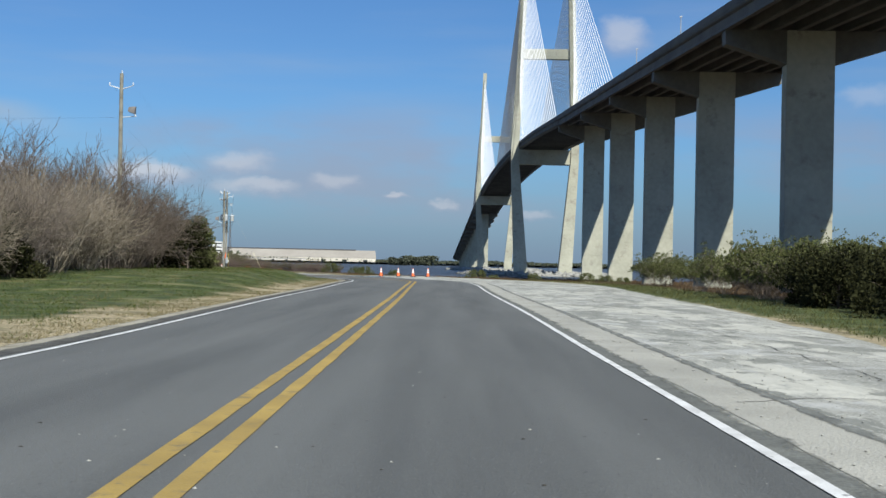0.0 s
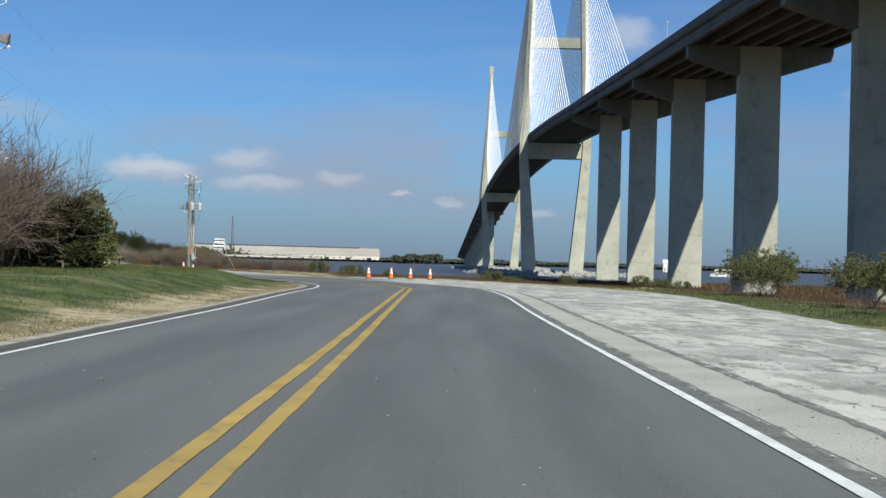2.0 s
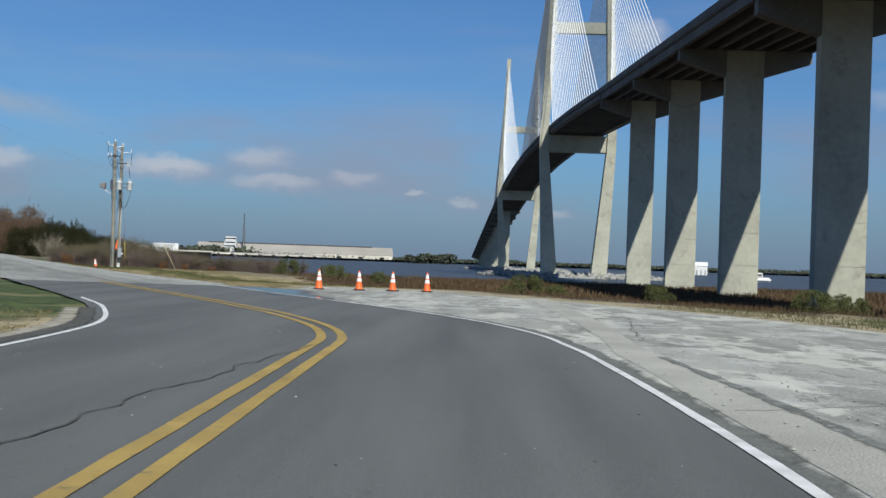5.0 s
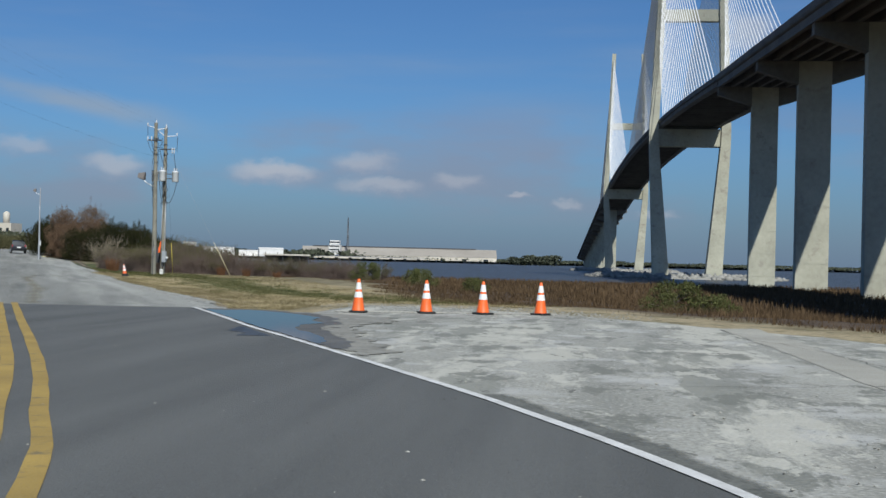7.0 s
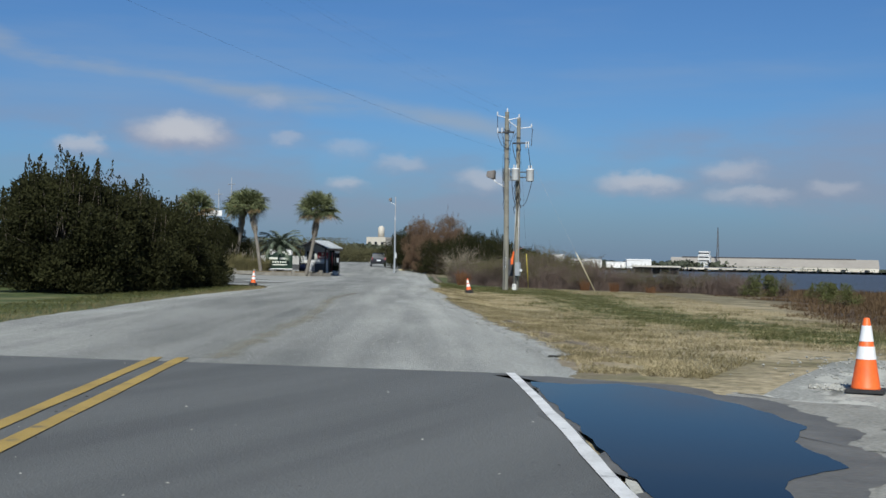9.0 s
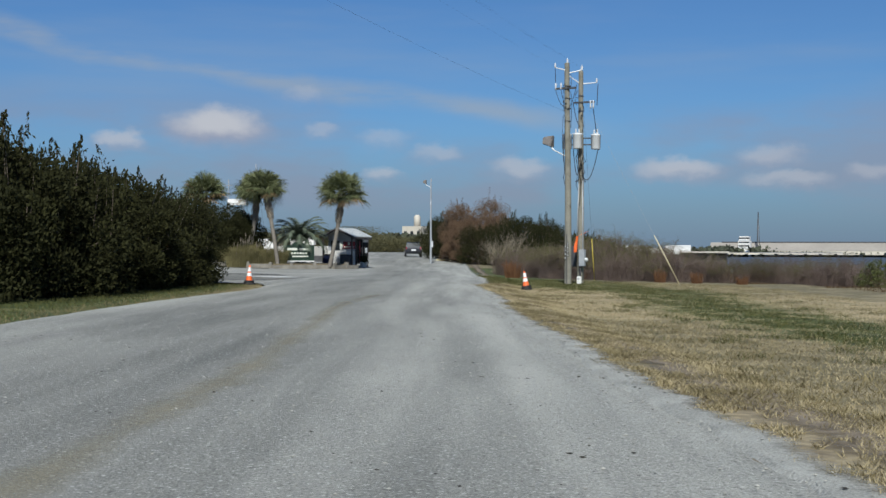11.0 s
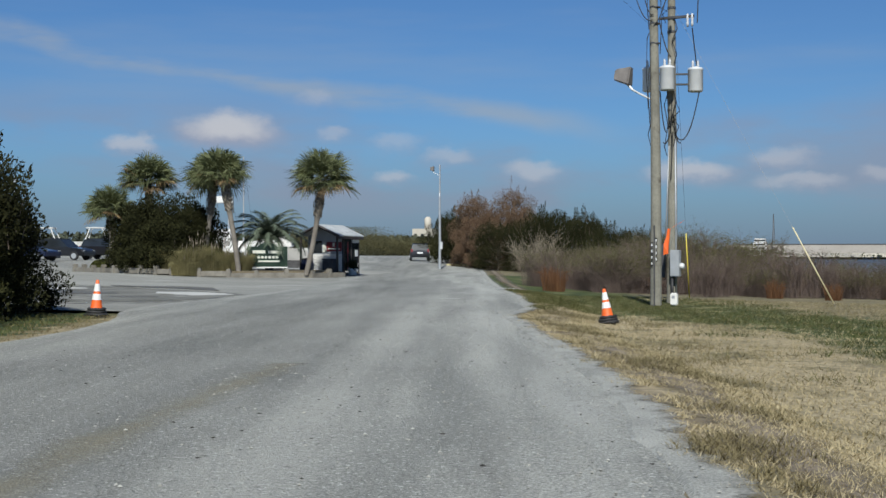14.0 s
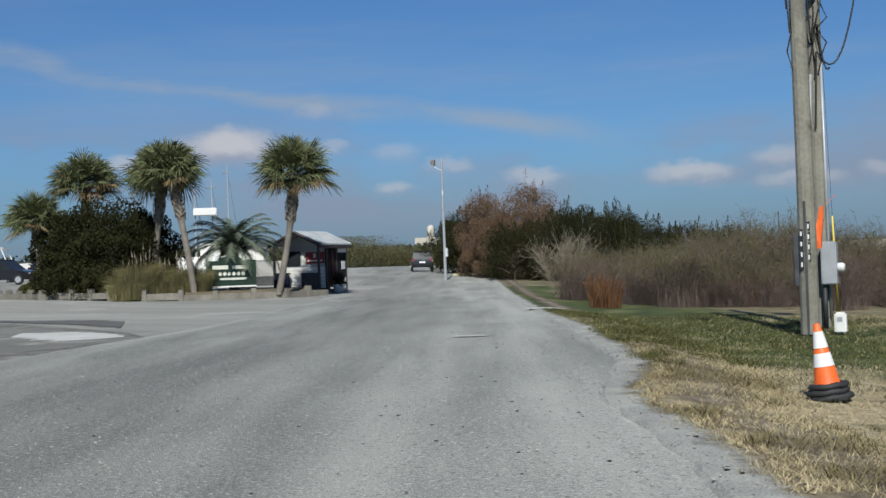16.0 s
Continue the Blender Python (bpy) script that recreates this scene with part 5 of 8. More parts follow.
# ---- shrubs, thickets and trees ----
# bare thicket beside the asphalt road
spots = [(-20, 41, 0.62), (-20.5, 47, 0.68), (-19.6, 54, 0.7), (-20.0, 60, 0.78), (-20.2, 66, 0.8), (-21.0, 71, 0.78), (-24, 50, 0.78), (-25, 61, 0.85), (-25, 44, 0.72), (-22.5, 36, 0.6), (-27, 70, 0.85), (-29, 56, 0.8), (-24, 76, 0.75), (-22.5, 56, 0.75), (-22.6, 64.5, 0.82), (-18.6, 70.5, 0.66), (-22, 45, 0.66), (-28, 48, 0.75)]
scatter_copies([lambda p, k=k: bare_tree(p, 6.0, 5.5, "leafless grey-brown tree with fine twigs beside the road", 20 + k) for k in range(3)], spots, 1)
spots = [(-18.2, 42, 0.95), (-17.9, 46.5, 1.1), (-17.8, 51, 1.15), (-18.0, 56, 1.1), (-18.2, 61, 0.9), (-18.8, 66, 0.8), (-21, 39, 0.95), (-18.6, 49, 1.15), (-18.8, 54, 1.15), (-19.2, 45, 1.15), (-19.4, 58, 1.05), (-19.6, 51.5, 1.25), (-20.0, 63, 0.95), (-19.0, 39.5, 0.95), (-20.5, 55, 1.2), (-20.6, 48, 1.2)]
scatter_copies([lambda p, k=k: shrub("dry_shrub", p, 3.0, 3.2, "leafless tan shrub with fine pale twigs", "shrub", None, GREY_TWIG if k == 1 else PALE_TWIG, seed=40 + k, stems=26, group="bare shrubs by the road") for k in range(3)], spots, 2)
spots = [(-18.8, 68, 1.2), (-18.6, 72.5, 1.15), (-18.0, 63.5, 1.0), (-20.5, 70, 1.4), (-21.5, 66, 1.4), (-22.5, 73, 1.45), (-21, 60, 1.35), (-22, 52, 1.4), (-22.5, 46, 1.35), (-24.5, 66, 1.6), (-20.8, 76, 1.2)]
scatter_copies([lambda p, k=k: shrub("bare_shrub", p, 3.0, 3.4, "leafless dark brown shrub in the thicket", "shrub", None, TWIG, seed=50 + k, stems=30, group="bare shrubs by the road") for k in range(2)], spots, 14)
for i, (x, y, h, w) in enumerate([(-17.5, 76, 3.3, 3.6), (-19.6, 79, 3.0, 3.6), (-16.6, 72, 2.6, 2.8), (-18.0, 45.5, 2.5, 2.8), (-22, 83, 3.0, 3.6)]):
    crown_tree("evergreen_shrub", (x, y, height(x, y)), h, w * 1.15, "dark green evergreen shrub among bare branches", "evergreen shrub", 60 + i, OLIVE if i in (0, 4) else CEDAR, 8000, 14, 0.085)

# dark bushes under the bridge
for i, (x, y, h, w) in enumerate([(12.3, 20, 1.5, 4.4), (12.2, 25.5, 1.55, 4.4), (12.7, 30.5, 1.65, 4.2), (13.2, 35.5, 1.7, 4.0), (15.5, 23, 1.9, 4.6), (16, 31, 2.0, 4.6), (12.2, 14, 1.5, 4.4), (15, 38, 1.9, 4.4), (12.2, 39.5, 1.75, 3.6), (12.6, 43.0, 1.65, 3.2), (14.8, 42, 1.9, 3.8)]):
    crown_tree("evergreen_bush", (x, y, height(x, y) - 0.05), h * 1.12, w, "dense dark green bush beside the shoulder", "bush", 80 + i, CEDAR, 9000, 16, 0.07)
spots = [(12.9, 46.5, 1.0), (12.6, 51.5, 0.98), (13.6, 45.0, 1.0), (13.2, 49.2, 1.02), (14.8, 43, 1.0), (14.8, 48, 1.05), (13.2, 55, 0.9), (12.6, 60.0, 0.8), (12.4, 66.5, 0.72), (12.6, 84, 0.80), (13.6, 86.5, 0.85), (14.6, 53, 1.0), (14.0, 57.5, 0.9)]
scatter_copies([lambda p, k=k: shrub("olive_shrub", p, 2.1, 2.6, "olive-green shrub with bare lower stems", "shrub", OLIVE, GREY_TWIG, 14000, 0.052, 100 + k, 16, "olive shrubs", 0.42) for k in range(2)], spots, 3)
# lone shrubs in the marsh
spots = [(0.4, 128, 0.85), (2.2, 131, 0.7), (9.5, 102, 0.55), (11.5, 107, 0.6), (13.5, 112, 0.65), (5.5, 112, 0.5), (-13.5, 158, 0.7), (-9.5, 150, 0.6), (-19.5, 171, 0.85), (-16.5, 176, 0.8), (16, 135, 0.8), (22, 150, 0.9)]
scatter_copies([lambda p, k=k: crown_tree("marsh_shrub", p, 1.5, 2.8, "low olive and brown shrub among reeds", "shrub", 120 + k, OLIVE, 5000, 14, 0.05, 0.02, 6, "marsh shrubs") for k in range(2)], spots, 4)

# dark cedars beside the pale road
cedar_makers = [lambda p, k=k: crown_tree("cedar_tree", p, 4.0, 5.0, "dense dark green cedar with ragged top beside the pale road", "cedar tree", 140 + k, CEDAR, 42000, 34, 0.062, 0.03, 60, "dark cedars", 1.35) for k in range(3)]
scatter_copies(cedar_makers, [(-37.2, 129.4, 1.02), (-38.2, 133.5, 1.0), (-39.6, 138.0, 0.95), (-41.4, 142.2, 0.85), (-41.0, 133.4, 1.0), (-42.5, 136.5, 1.0), (-43.5, 141, 0.9), (-41.7, 143.9, 0.76), (-43.1, 146.0, 0.66)], 5)
spots = [(-44, 108, 1.0), (-52, 112, 1.1), (-48, 118, 1.0)]
scatter_copies([lambda p: bare_tree(p, 6.5, 4.5, "tall thin leafless tree behind evergreens", 170)], spots, 6)

# brushy thicket along the river side of the pale road
spots = []
line = [(-36, 175), (-38, 176), (-40.5, 179), (-43.5, 183.5), (-46, 187.5)]
r_ = np.random.default_rng(11)
for (ax, ay), (bx, by) in zip(line, line[1:]):
    small = 0.78 if ax == -36 else 1.0
    for k in range(3):
        u = (k + 0.4 * float(r_.random())) / 3
        for row in range(3):
            spots.append((ax + u * (bx - ax) + 2.0 * row + float(r_.normal()) * 0.4, ay + u * (by - ay) + 1.9 * row + float(r_.normal()) * 0.4, small * (0.64 + 0.11 * row + 0.10 * float(r_.random()))))
random.Random(3).shuffle(spots)
mk = [lambda p, k=k: shrub("thicket_shrub", p, 2.3, 2.4, "brown-stemmed thicket shrub with thin olive leaves", "shrub", BRUSH, PURPLE_TWIG, 12000, 0.022, 180 + k, 20, "thicket shrubs", 0.56, 460) for k in range(3)]
mk.append(lambda p: shrub("bare_thicket_shrub", p, 2.2, 2.2, "leafless purple-brown thicket shrub", "shrub", None, PURPLE_TWIG, 0, 0.08, 190, 20, "thicket shrubs", 0.4, 320))
scatter_copies(mk, spots, 7)
spots = []
for k in range(24):
    u = k / 23
    spots.append((-34 + 15 * u + float(r_.normal()) * 0.8, 174 + 2.2 * math.sin(5 * u) + float(r_.normal()) * 1.2 + (k % 2) * 2.0, 0.62 - 0.14 * u + 0.22 * float(r_.random()) ** 3))
scatter_copies([lambda p, k=k: shrub("low_thicket_shrub", p, 2.0, 2.2, "low brown-stemmed brush at the marsh edge", "shrub", BRUSH if k else None, PURPLE_TWIG, 8000, 0.026, 186 + k, 20, "thicket shrubs", 0.4, 240) for k in range(2)], spots, 12)
spots = [(-46.3, 187.5, 0.7), (-52.5, 203, 0.8)]
scatter_copies([lambda p: shrub("dry_shrub", p, 2.8, 3.0, "pale leafless arching shrub", "shrub", None, PALE_TWIG, seed=197, stems=14)], spots, 9)

# rust cypress and dark evergreens at the bend
for i, (x, y, h, w) in enumerate([(-60.2, 217.5, 8.0, 3.6), (-63.7, 218.5, 7.4, 3.0), (-58.4, 215.5, 6.0, 3.0), (-61.8, 216.5, 5.6, 3.2)]):
    crown_tree("cypress_tree", (x, y, height(x, y)), h * 0.82, w * 1.15, "rust-brown winter cypress tree", "cypress tree", 200 + i, RUST_LEAF, 36000, 30, 0.042, 0.04, 22)
ev = [(-67.0, 223.5, 4.9), (-69.4, 226.5, 4.7), (-64.2, 221, 4.5), (-56.5, 213, 4.0), (-54, 210, 4.2), (-59, 212.5, 3.8), (-52, 210, 4.1), (-50, 206, 3.7), (-44, 197, 2.9), (-46.5, 201, 3.0), (-39.8, 187.3, 2.6), (-39.2, 188.5, 2.3), (-61, 222, 4.6)]
scatter_copies([lambda p, k=k: crown_tree("evergreen_tree", p, 4.6, 5.4, "dark evergreen tree in a roadside thicket", "evergreen tree", 210 + k, CEDAR, 24000, 26, 0.055, 0.05, 34, "roadside evergreens") for k in range(3)], [(x, y, h / 4.75) for x, y, h in ev], 10)


# ---- far trees, shores and buildings ----
def tree_belt(name, points, tall, n, label, seed, mat=None, size=1.6, deep=10):
    """A distant wood: a low band of many leaf clumps with an uneven top."""
    r = np.random.default_rng(seed)
    pts = np.array(points, float)
    seg = np.linalg.norm(np.diff(pts, axis=0), axis=1)
    cum = np.r_[0, np.cumsum(seg)]
    s = r.random(n) * cum[-1]
    x, y = np.interp(s, cum, pts[:, 0]), np.interp(s, cum, pts[:, 1])
    top = tall * (0.45 + 0.6 * np.array([0.5 + 0.8 * noise.noise((a * 0.09 / max(size, 0.5) * 1.6, seed, 0)) + 0.35 * noise.noise((a * 0.35 / max(size, 0.5), seed, 1)) for a in s]))
    z = top * r.random(n) ** 0.6
    c = np.column_stack([x + r.normal(size=n) * deep, y + r.normal(size=n) * deep, z + np.array([height(a, b) if math.hypot(a, b) < 700 else -2.5 for a, b in zip(x, y)])])
    v, f = leaf_cards(c, size, size * 0.4, np.array([0, 0, 0.5]))
    return tagged(fast_mesh(name, v, f, mat or FAR_TREE), label, "", "", "stuff")


tree_belt("far_wood", [(-137, 270), (-118, 282), (-106, 285)], 4.0, 80000, "olive and grey winter woodland behind the car park", 31, FAR_OLIVE, 0.13, 2.0)
tree_belt("far_wood", [(-106, 285), (-96, 285), (-84, 276)], 2.9, 60000, "low olive winter scrub beyond the bend", 36, FAR_OLIVE, 0.13, 2.0)
tree_belt("far_wood", [(-420, 380), (-300, 440), (-215, 480), (-165, 520)], 8, 16000, "distant mixed woodland along the river", 32, FAR_TREE, 1.5, 6)
tree_belt("shore_wood", [(-1400, 1500), (-1000, 2000), (-700, 2350), (-480, 2500)], 20, 7000, "hazy wooded far river bank", 33, FAR_TREE, 8, 14)
tree_belt("shore_wood", [(-130, 1974), (-64, 1975)], 16, 3500, "clump of dark trees on the far bank", 34, FAR_TREE, 3.5, 4)
tree_belt("shore_wood", [(-480, 2520), (-150, 2600), (300, 2650), (900, 2600), (1600, 2400), (2400, 1900)], 11, 40000, "low dark far river bank woodland", 35, FAR_TREE, 3.5, 14)


def far_block(name, x0, y0, x1, y1, deep, tall, label, category, wall=None, roof=None, gable=0.35, windows=0):
    """A distant hall along a line, with walls, pitched roof and dark doorways."""
    a, b = Vector((x0, y0, 0)), Vector((x1, y1, 0))
    ln = (b - a).length
    t = thing(name, (x0, y0, 1.0 if y0 > 1500 else -2.0), label, category, turn=math.degrees(math.atan2(y1 - y0, x1 - x0)))
    e = tall * (1 - gable)
    part("wall", box((0, 0, 0), (ln, deep, e)), wall or WHITE_WALL, t)
    bm = bmesh.new()
    o = tall * 0.03
    vs = [bm.verts.new(v) for v in ((-o, -o, e), (ln + o, -o, e), (ln + o, deep + o, e), (-o, deep + o, e), (-o, deep / 2, tall), (ln + o, deep / 2, tall))]
    for f in ((0, 1, 5, 4), (3, 4, 5, 2), (0, 4, 3), (1, 2, 5), (0, 3, 2, 1)):
        bm.faces.new([vs[i] for i in f])
    part("roof", bm, roof or ROOF_GREY, t)
    for i in range(windows):
        u = (i + 0.5) / windows * ln
        part("doorway", box((u - ln * 0.012, -0.4, 0), (u + ln * 0.012, 0.2, e * 0.55)), DARK_GLASS, t, "dark doorway")
    return t


tagged(mesh_ob("far_bank", [(-1500, 1300, 0.9), (-600, 2300, 0.9), (-450, 2480, 0.9), (300, 2560, 0.9), (1600, 2300, 0.9), (2600, 1700, 0.9), (4700, 4700, 0.9), (-4700, 4700, 0.9), (-4700, 1300, 0.9)], [(0, 1, 2, 3, 4, 5, 6, 7, 8)], BEIGE_WALL), "low pale far river bank", "", "", "structure")
far_block("warehouse", -575, 2500, -200, 2556, 60, 23, "very long pale beige warehouse across the river", "warehouse", BEIGE_WALL, ROOF_BEIGE, 0.68, 9)
part("ridge_vent", box((20, 28, 22.4), (340, 32, 24.6)), DARK_METAL, bpy.data.objects["warehouse"])
far_block("port_shed", -560, 2440, -330, 2480, 30, 4.5, "long low beige port shed at the waterside", "shed", BEIGE_WALL, ROOF_GREY, 0.25, 9)
far_block("white_hall", -690, 2240, -640, 2262, 30, 15, "white industrial hall on the far bank", "industrial hall", WHITE_WALL, WHITE_WALL, 0.15, 3)
far_block("white_hall", -640, 2290, -575, 2310, 30, 11, "white industrial hall on the far bank", "industrial hall", WHITE_WALL, WHITE_WALL, 0.15, 4)
far_block("white_hall", -775, 2180, -735, 2195, 20, 14, "white industrial hall among trees on the far bank", "industrial hall", WHITE_WALL, WHITE_WALL, 0.15, 2)
far_block("white_hall", -720, 2225, -700, 2232, 20, 22, "white industrial hall among trees on the far bank", "industrial hall", WHITE_WALL, WHITE_WALL, 0.15, 2)
far_block("white_hall", -835, 2140, -795, 2158, 20, 9, "white industrial hall among trees on the far bank", "industrial hall", WHITE_WALL, WHITE_WALL, 0.15, 2)
far_block("white_hall", -600, 2280, -560, 2295, 20, 16, "white industrial hall among trees on the far bank", "industrial hall", WHITE_WALL, WHITE_WALL, 0.15, 2)
t = thing("waterside_shed", (-113, 493, WATER), "low open dock shed with pale flat roof on piles", "dock shed", turn=16)
part("roof", box((-0.5, -0.5, 4.9), (15, 7, 5.4)), BEIGE_WALL, t)
part("back_wall", box((0, 6, 2.6), (14.5, 6.4, 4.9)), GIRDER, t)
part("deck", box((0, 0, 2.2), (14.5, 6.5, 2.6)), GIRDER, t)
for i in range(6):
    part("pile", tube((0.3 + 2.8 * i, 0.2, -1), (0.3 + 2.8 * i, 0.2, 4.9), 0.2, seg=6), DARK_METAL, t)
far_block("dock_house", -22, 1890, 12, 1895, 14, 12, "white dock building on piles", "dock building", WHITE_WALL, WHITE_WALL, 0.2, 5)
far_block("marina_hall", 124, 892, 137, 890, 10, 8.6, "white riverside hall seen between piers", "riverside hall", WHITE_WALL, WHITE_WALL, 0.3, 5)
for x, y in ((117, 640),):
    t = thing("motor_yacht", (x, y, WATER), "white motor yacht moored on the river", "boat", "moored white yachts")
    bm = bmesh.new()
    add_box(bm, (-7, -2, 0), (7, 2, 2.2), 0.8)
    part("hull", bm, WHITE_WALL, t)
    part("cabin", box((-4.5, -1.6, 2.2), (3, 1.6, 4.3), 0.3), WHITE_WALL, t)
    part("window_band", box((-4.2, -1.66, 2.9), (2.6, 1.66, 3.6)), DARK_GLASS, t, "dark window band")
t = thing("control_tower", (-503, 2470, 1), "white port control tower with stacked galleries", "tower")
for z0, z1, w in ((0, 9, 6), (9.5, 14, 9), (14.5, 19, 9), (19.5, 25, 7.5)):
    part("storey", box((-w, -6, z0), (w, 6, z1)), WHITE_WALL, t)
for z in (11, 16, 21.5):
    part("window_band", box((-8.2, -6.3, z), (8.2, -5.9, z + 1.8)), DARK_GLASS, t, "dark window band")
t.scale = (1.2, 1.2, 1.35)
t = thing("lattice_mast", (-489, 2520, 1), "tall thin lattice radio mast", "radio mast")
for k in range(3):
    a = 2 * math.pi * k / 3
    part("leg", tube((3.4 * math.cos(a), 3.4 * math.sin(a), 0), (0.5 * math.cos(a), 0.5 * math.sin(a), 74), 0.7, 0.4, 5), DARK_METAL, t)
for k in range(16):
    z, rr = 4.5 * k, 3.4 - 2.9 * k / 16
    part("brace", tube((rr, 0, z), (-rr / 2, rr * 0.8, z + 4.5), 0.4, 0.4, 4), DARK_METAL, t)
    part("brace", tube((-rr / 2, rr * 0.8, z), (-rr / 2, -rr * 0.8, z + 4.5), 0.4, 0.4, 4), DARK_METAL, t)
t.scale = (1.0, 1.0, 1.08)
# grain tower seen beyond the car park
t = thing("silo_building", (-258, 604, -0.8), "cream silo building with round tank on top", "silo building")
part("wall", box((-3.6, -4, 0), (3.6, 4, 9.6)), BEIGE_WALL, t)
part("annex", box((-8, -4, 0), (-3.6, 4, 6.6)), BEIGE_WALL, t)
part("tank", lathe([(1.1, 9.6), (1.1, 12.6), (0.5, 13.2)], 14), BEIGE_WALL, t, "round white tank", smooth=True)
for dz in (4.6, 7.0):
    for dx in (-2.4, 0, 2.4):
        part("window", box((dx - 0.5, -4.1, dz), (dx + 0.5, -3.9, dz + 1.1)), DARK_GLASS, t)


t.scale = (1.3, 1.3, 1.42)


# rock islands round the tower feet
def rocks(name, cx, cy, rx, ry, n, size, label, seed):
    r = np.random.default_rng(seed)
    bm = bmesh.new()
    bmesh.ops.create_icosphere(bm, subdivisions=1, radius=1)
    bv = np.array([v.co[:] for v in bm.verts])
    bf = np.array([[v.index for v in f.verts] for f in bm.faces])
    bm.free()
    vs, fs = [], []
    for i in range(n):
        a, u = r.random() * 2 * math.pi, 0.72 + 0.36 * r.random()
        p = np.array([cx + rx * u * math.cos(a), cy + ry * u * math.sin(a), WATER + 0.1 + 1.5 * (1.08 - u) * 2])
        s = size * (0.5 + r.random(3)) * np.array([1, 1, 0.7])
        vs.append(bv * s * (0.8 + 0.4 * r.random((len(bv), 1))) + p)
        fs.append(bf + i * len(bv))
    return tagged(fast_mesh(name, np.concatenate(vs), np.concatenate(fs), ROCK), label, "", "", "stuff")


rocks("riprap", axis_x(553), 553, 34, 24, 420, 1.3, "pale riprap rocks round the bridge tower foot", 1)
rocks("riprap", axis_x(934), 934, 34, 24, 300, 1.8, "pale riprap rocks round the bridge tower foot", 3)
for y in (553, 934):
    p = thing("tower_island", (axis_x(y), y, WATER - 1), "low rubble island under a bridge tower", "island", kind="structure")
    part("island_fill", lathe([(30, 0), (25, 1.6), (10, 2.0)], 24), ROCK, p)


# ---- utility poles ----
def insulator(parent, at, tall=0.22, r=0.055):
    x, y, z = at
    bm = lathe([(r * 0.4, 0), (r, 0.04), (r * 0.5, 0.07), (r, 0.11), (r * 0.5, 0.14), (r * 0.9, 0.18), (r * 0.3, tall)], 10)
    bmesh.ops.translate(bm, vec=(x, y, z), verts=bm.verts)
    return part("insulator", bm, PORCELAIN, parent, "grey porcelain insulator", smooth=True)


def pole_shaft(bm_h, r0, r1, lean=(0, 0)):
    seg, n = 14, 14
    bm = bmesh.new()
    rings = []
    for i in range(n + 1):
        u = i / n
        rr = r0 + (r1 - r0) * u
        cx, cy = lean[0] * u + 0.02 * math.sin(5 * u), lean[1] * u
        rings.append([bm.verts.new((cx + rr * math.cos(2 * math.pi * k / seg), cy + rr * math.sin(2 * math.pi * k / seg), bm_h * u)) for k in range(seg)])
    for p, q in zip(rings, rings[1:]):
        for k in range(seg):
            bm.faces.new((p[k], p[(k + 1) % seg], q[(k + 1) % seg], q[k]))
    bm.faces.new(rings[-1])
    return bm


LAMP_METAL = material("brown_grey_lamp_housing", (0.11, 0.098, 0.09), (0.21, 0.19, 0.175), 4, 0.6)


def floodlight(parent, at, arm_from):
    x, y, z = at
    bm = bmesh.new()
    vs = [(-0.34, -0.20, -0.14), (0.10, -0.24, -0.30), (0.10, 0.24, -0.30), (-0.34, 0.20, -0.14), (-0.30, -0.17, 0.16), (0.16, -0.13, 0.22), (0.16, 0.13, 0.22), (-0.30, 0.17, 0.16)]
    v = [bm.verts.new((a + x, b + y, c + z)) for a, b, c in vs]
    for f in ((0, 1, 2, 3), (4, 7, 6, 5), (0, 4, 5, 1), (1, 5, 6, 2), (2, 6, 7, 3), (3, 7, 4, 0)):
        bm.faces.new([v[i] for i in f])
    bmesh.ops.bevel(bm, geom=bm.edges[:], offset=0.03, segments=2, affect="EDGES")
    lamp = part("floodlight", bm, LAMP_METAL, parent, "dark weathered floodlight housing")
    part("bracket", add_tube(tube(arm_from, (x + 0.18, y, z - 0.42), 0.028, seg=8), (x + 0.18, y, z - 0.42), (x + 0.02, y, z - 0.24), 0.035, 0.035, 8), PALE_METAL, parent, "pale steel lamp arm")
    return lamp


def hang(parent, pts, r=0.014):
    return wire_line("jumper_wire", pts, r, WIRE, parent)


def loop(a, b, drop, n=10):
    return sag(a, b, drop, n)


ZP = height(-31.6, 159.0)
# nearer pole: floodlight and insulator arms
pa = thing("utility_pole", (-32.20, 161.1, ZP), "weathered grey wooden utility pole with floodlight", "utility pole")
part("shaft", pole_shaft(9.8, 0.165, 0.115, (-0.06, 0)), POLE_WOOD, pa)
ux, uy = math.cos(radians(25)), math.sin(radians(25))  # across the view of the pale road
for s, z in ((-1, 9.45), (1, 9.35)):
    bm = add_tube(bmesh.new(), (0, 0, z), (s * 0.62 * ux, s * 0.62 * uy, z + 0.14), 0.028, 0.022, 8)
    part("standoff_arm", bm, PALE_METAL, pa, "white fibreglass standoff arm")
    insulator(pa, (s * 0.62 * ux, s * 0.62 * uy, z + 0.12))
insulator(pa, (-0.06, 0, 9.78))
part("crossarm", box((-0.62, -0.16, 8.62), (0.42, -0.10, 8.71), 0.01), DARK_METAL, pa, "dark steel crossarm")
for x in (-0.58, -0.32):
    c = lathe([(0.035, 0), (0.045, 0.05), (0.03, 0.1), (0.045, 0.16), (0.03, 0.30)], 8)
    bmesh.ops.translate(c, vec=(x, -0.13, 8.62), verts=c.verts)
    part("cutout_fuse", c, PORCELAIN, pa, "pale fuse cutout", smooth=True)
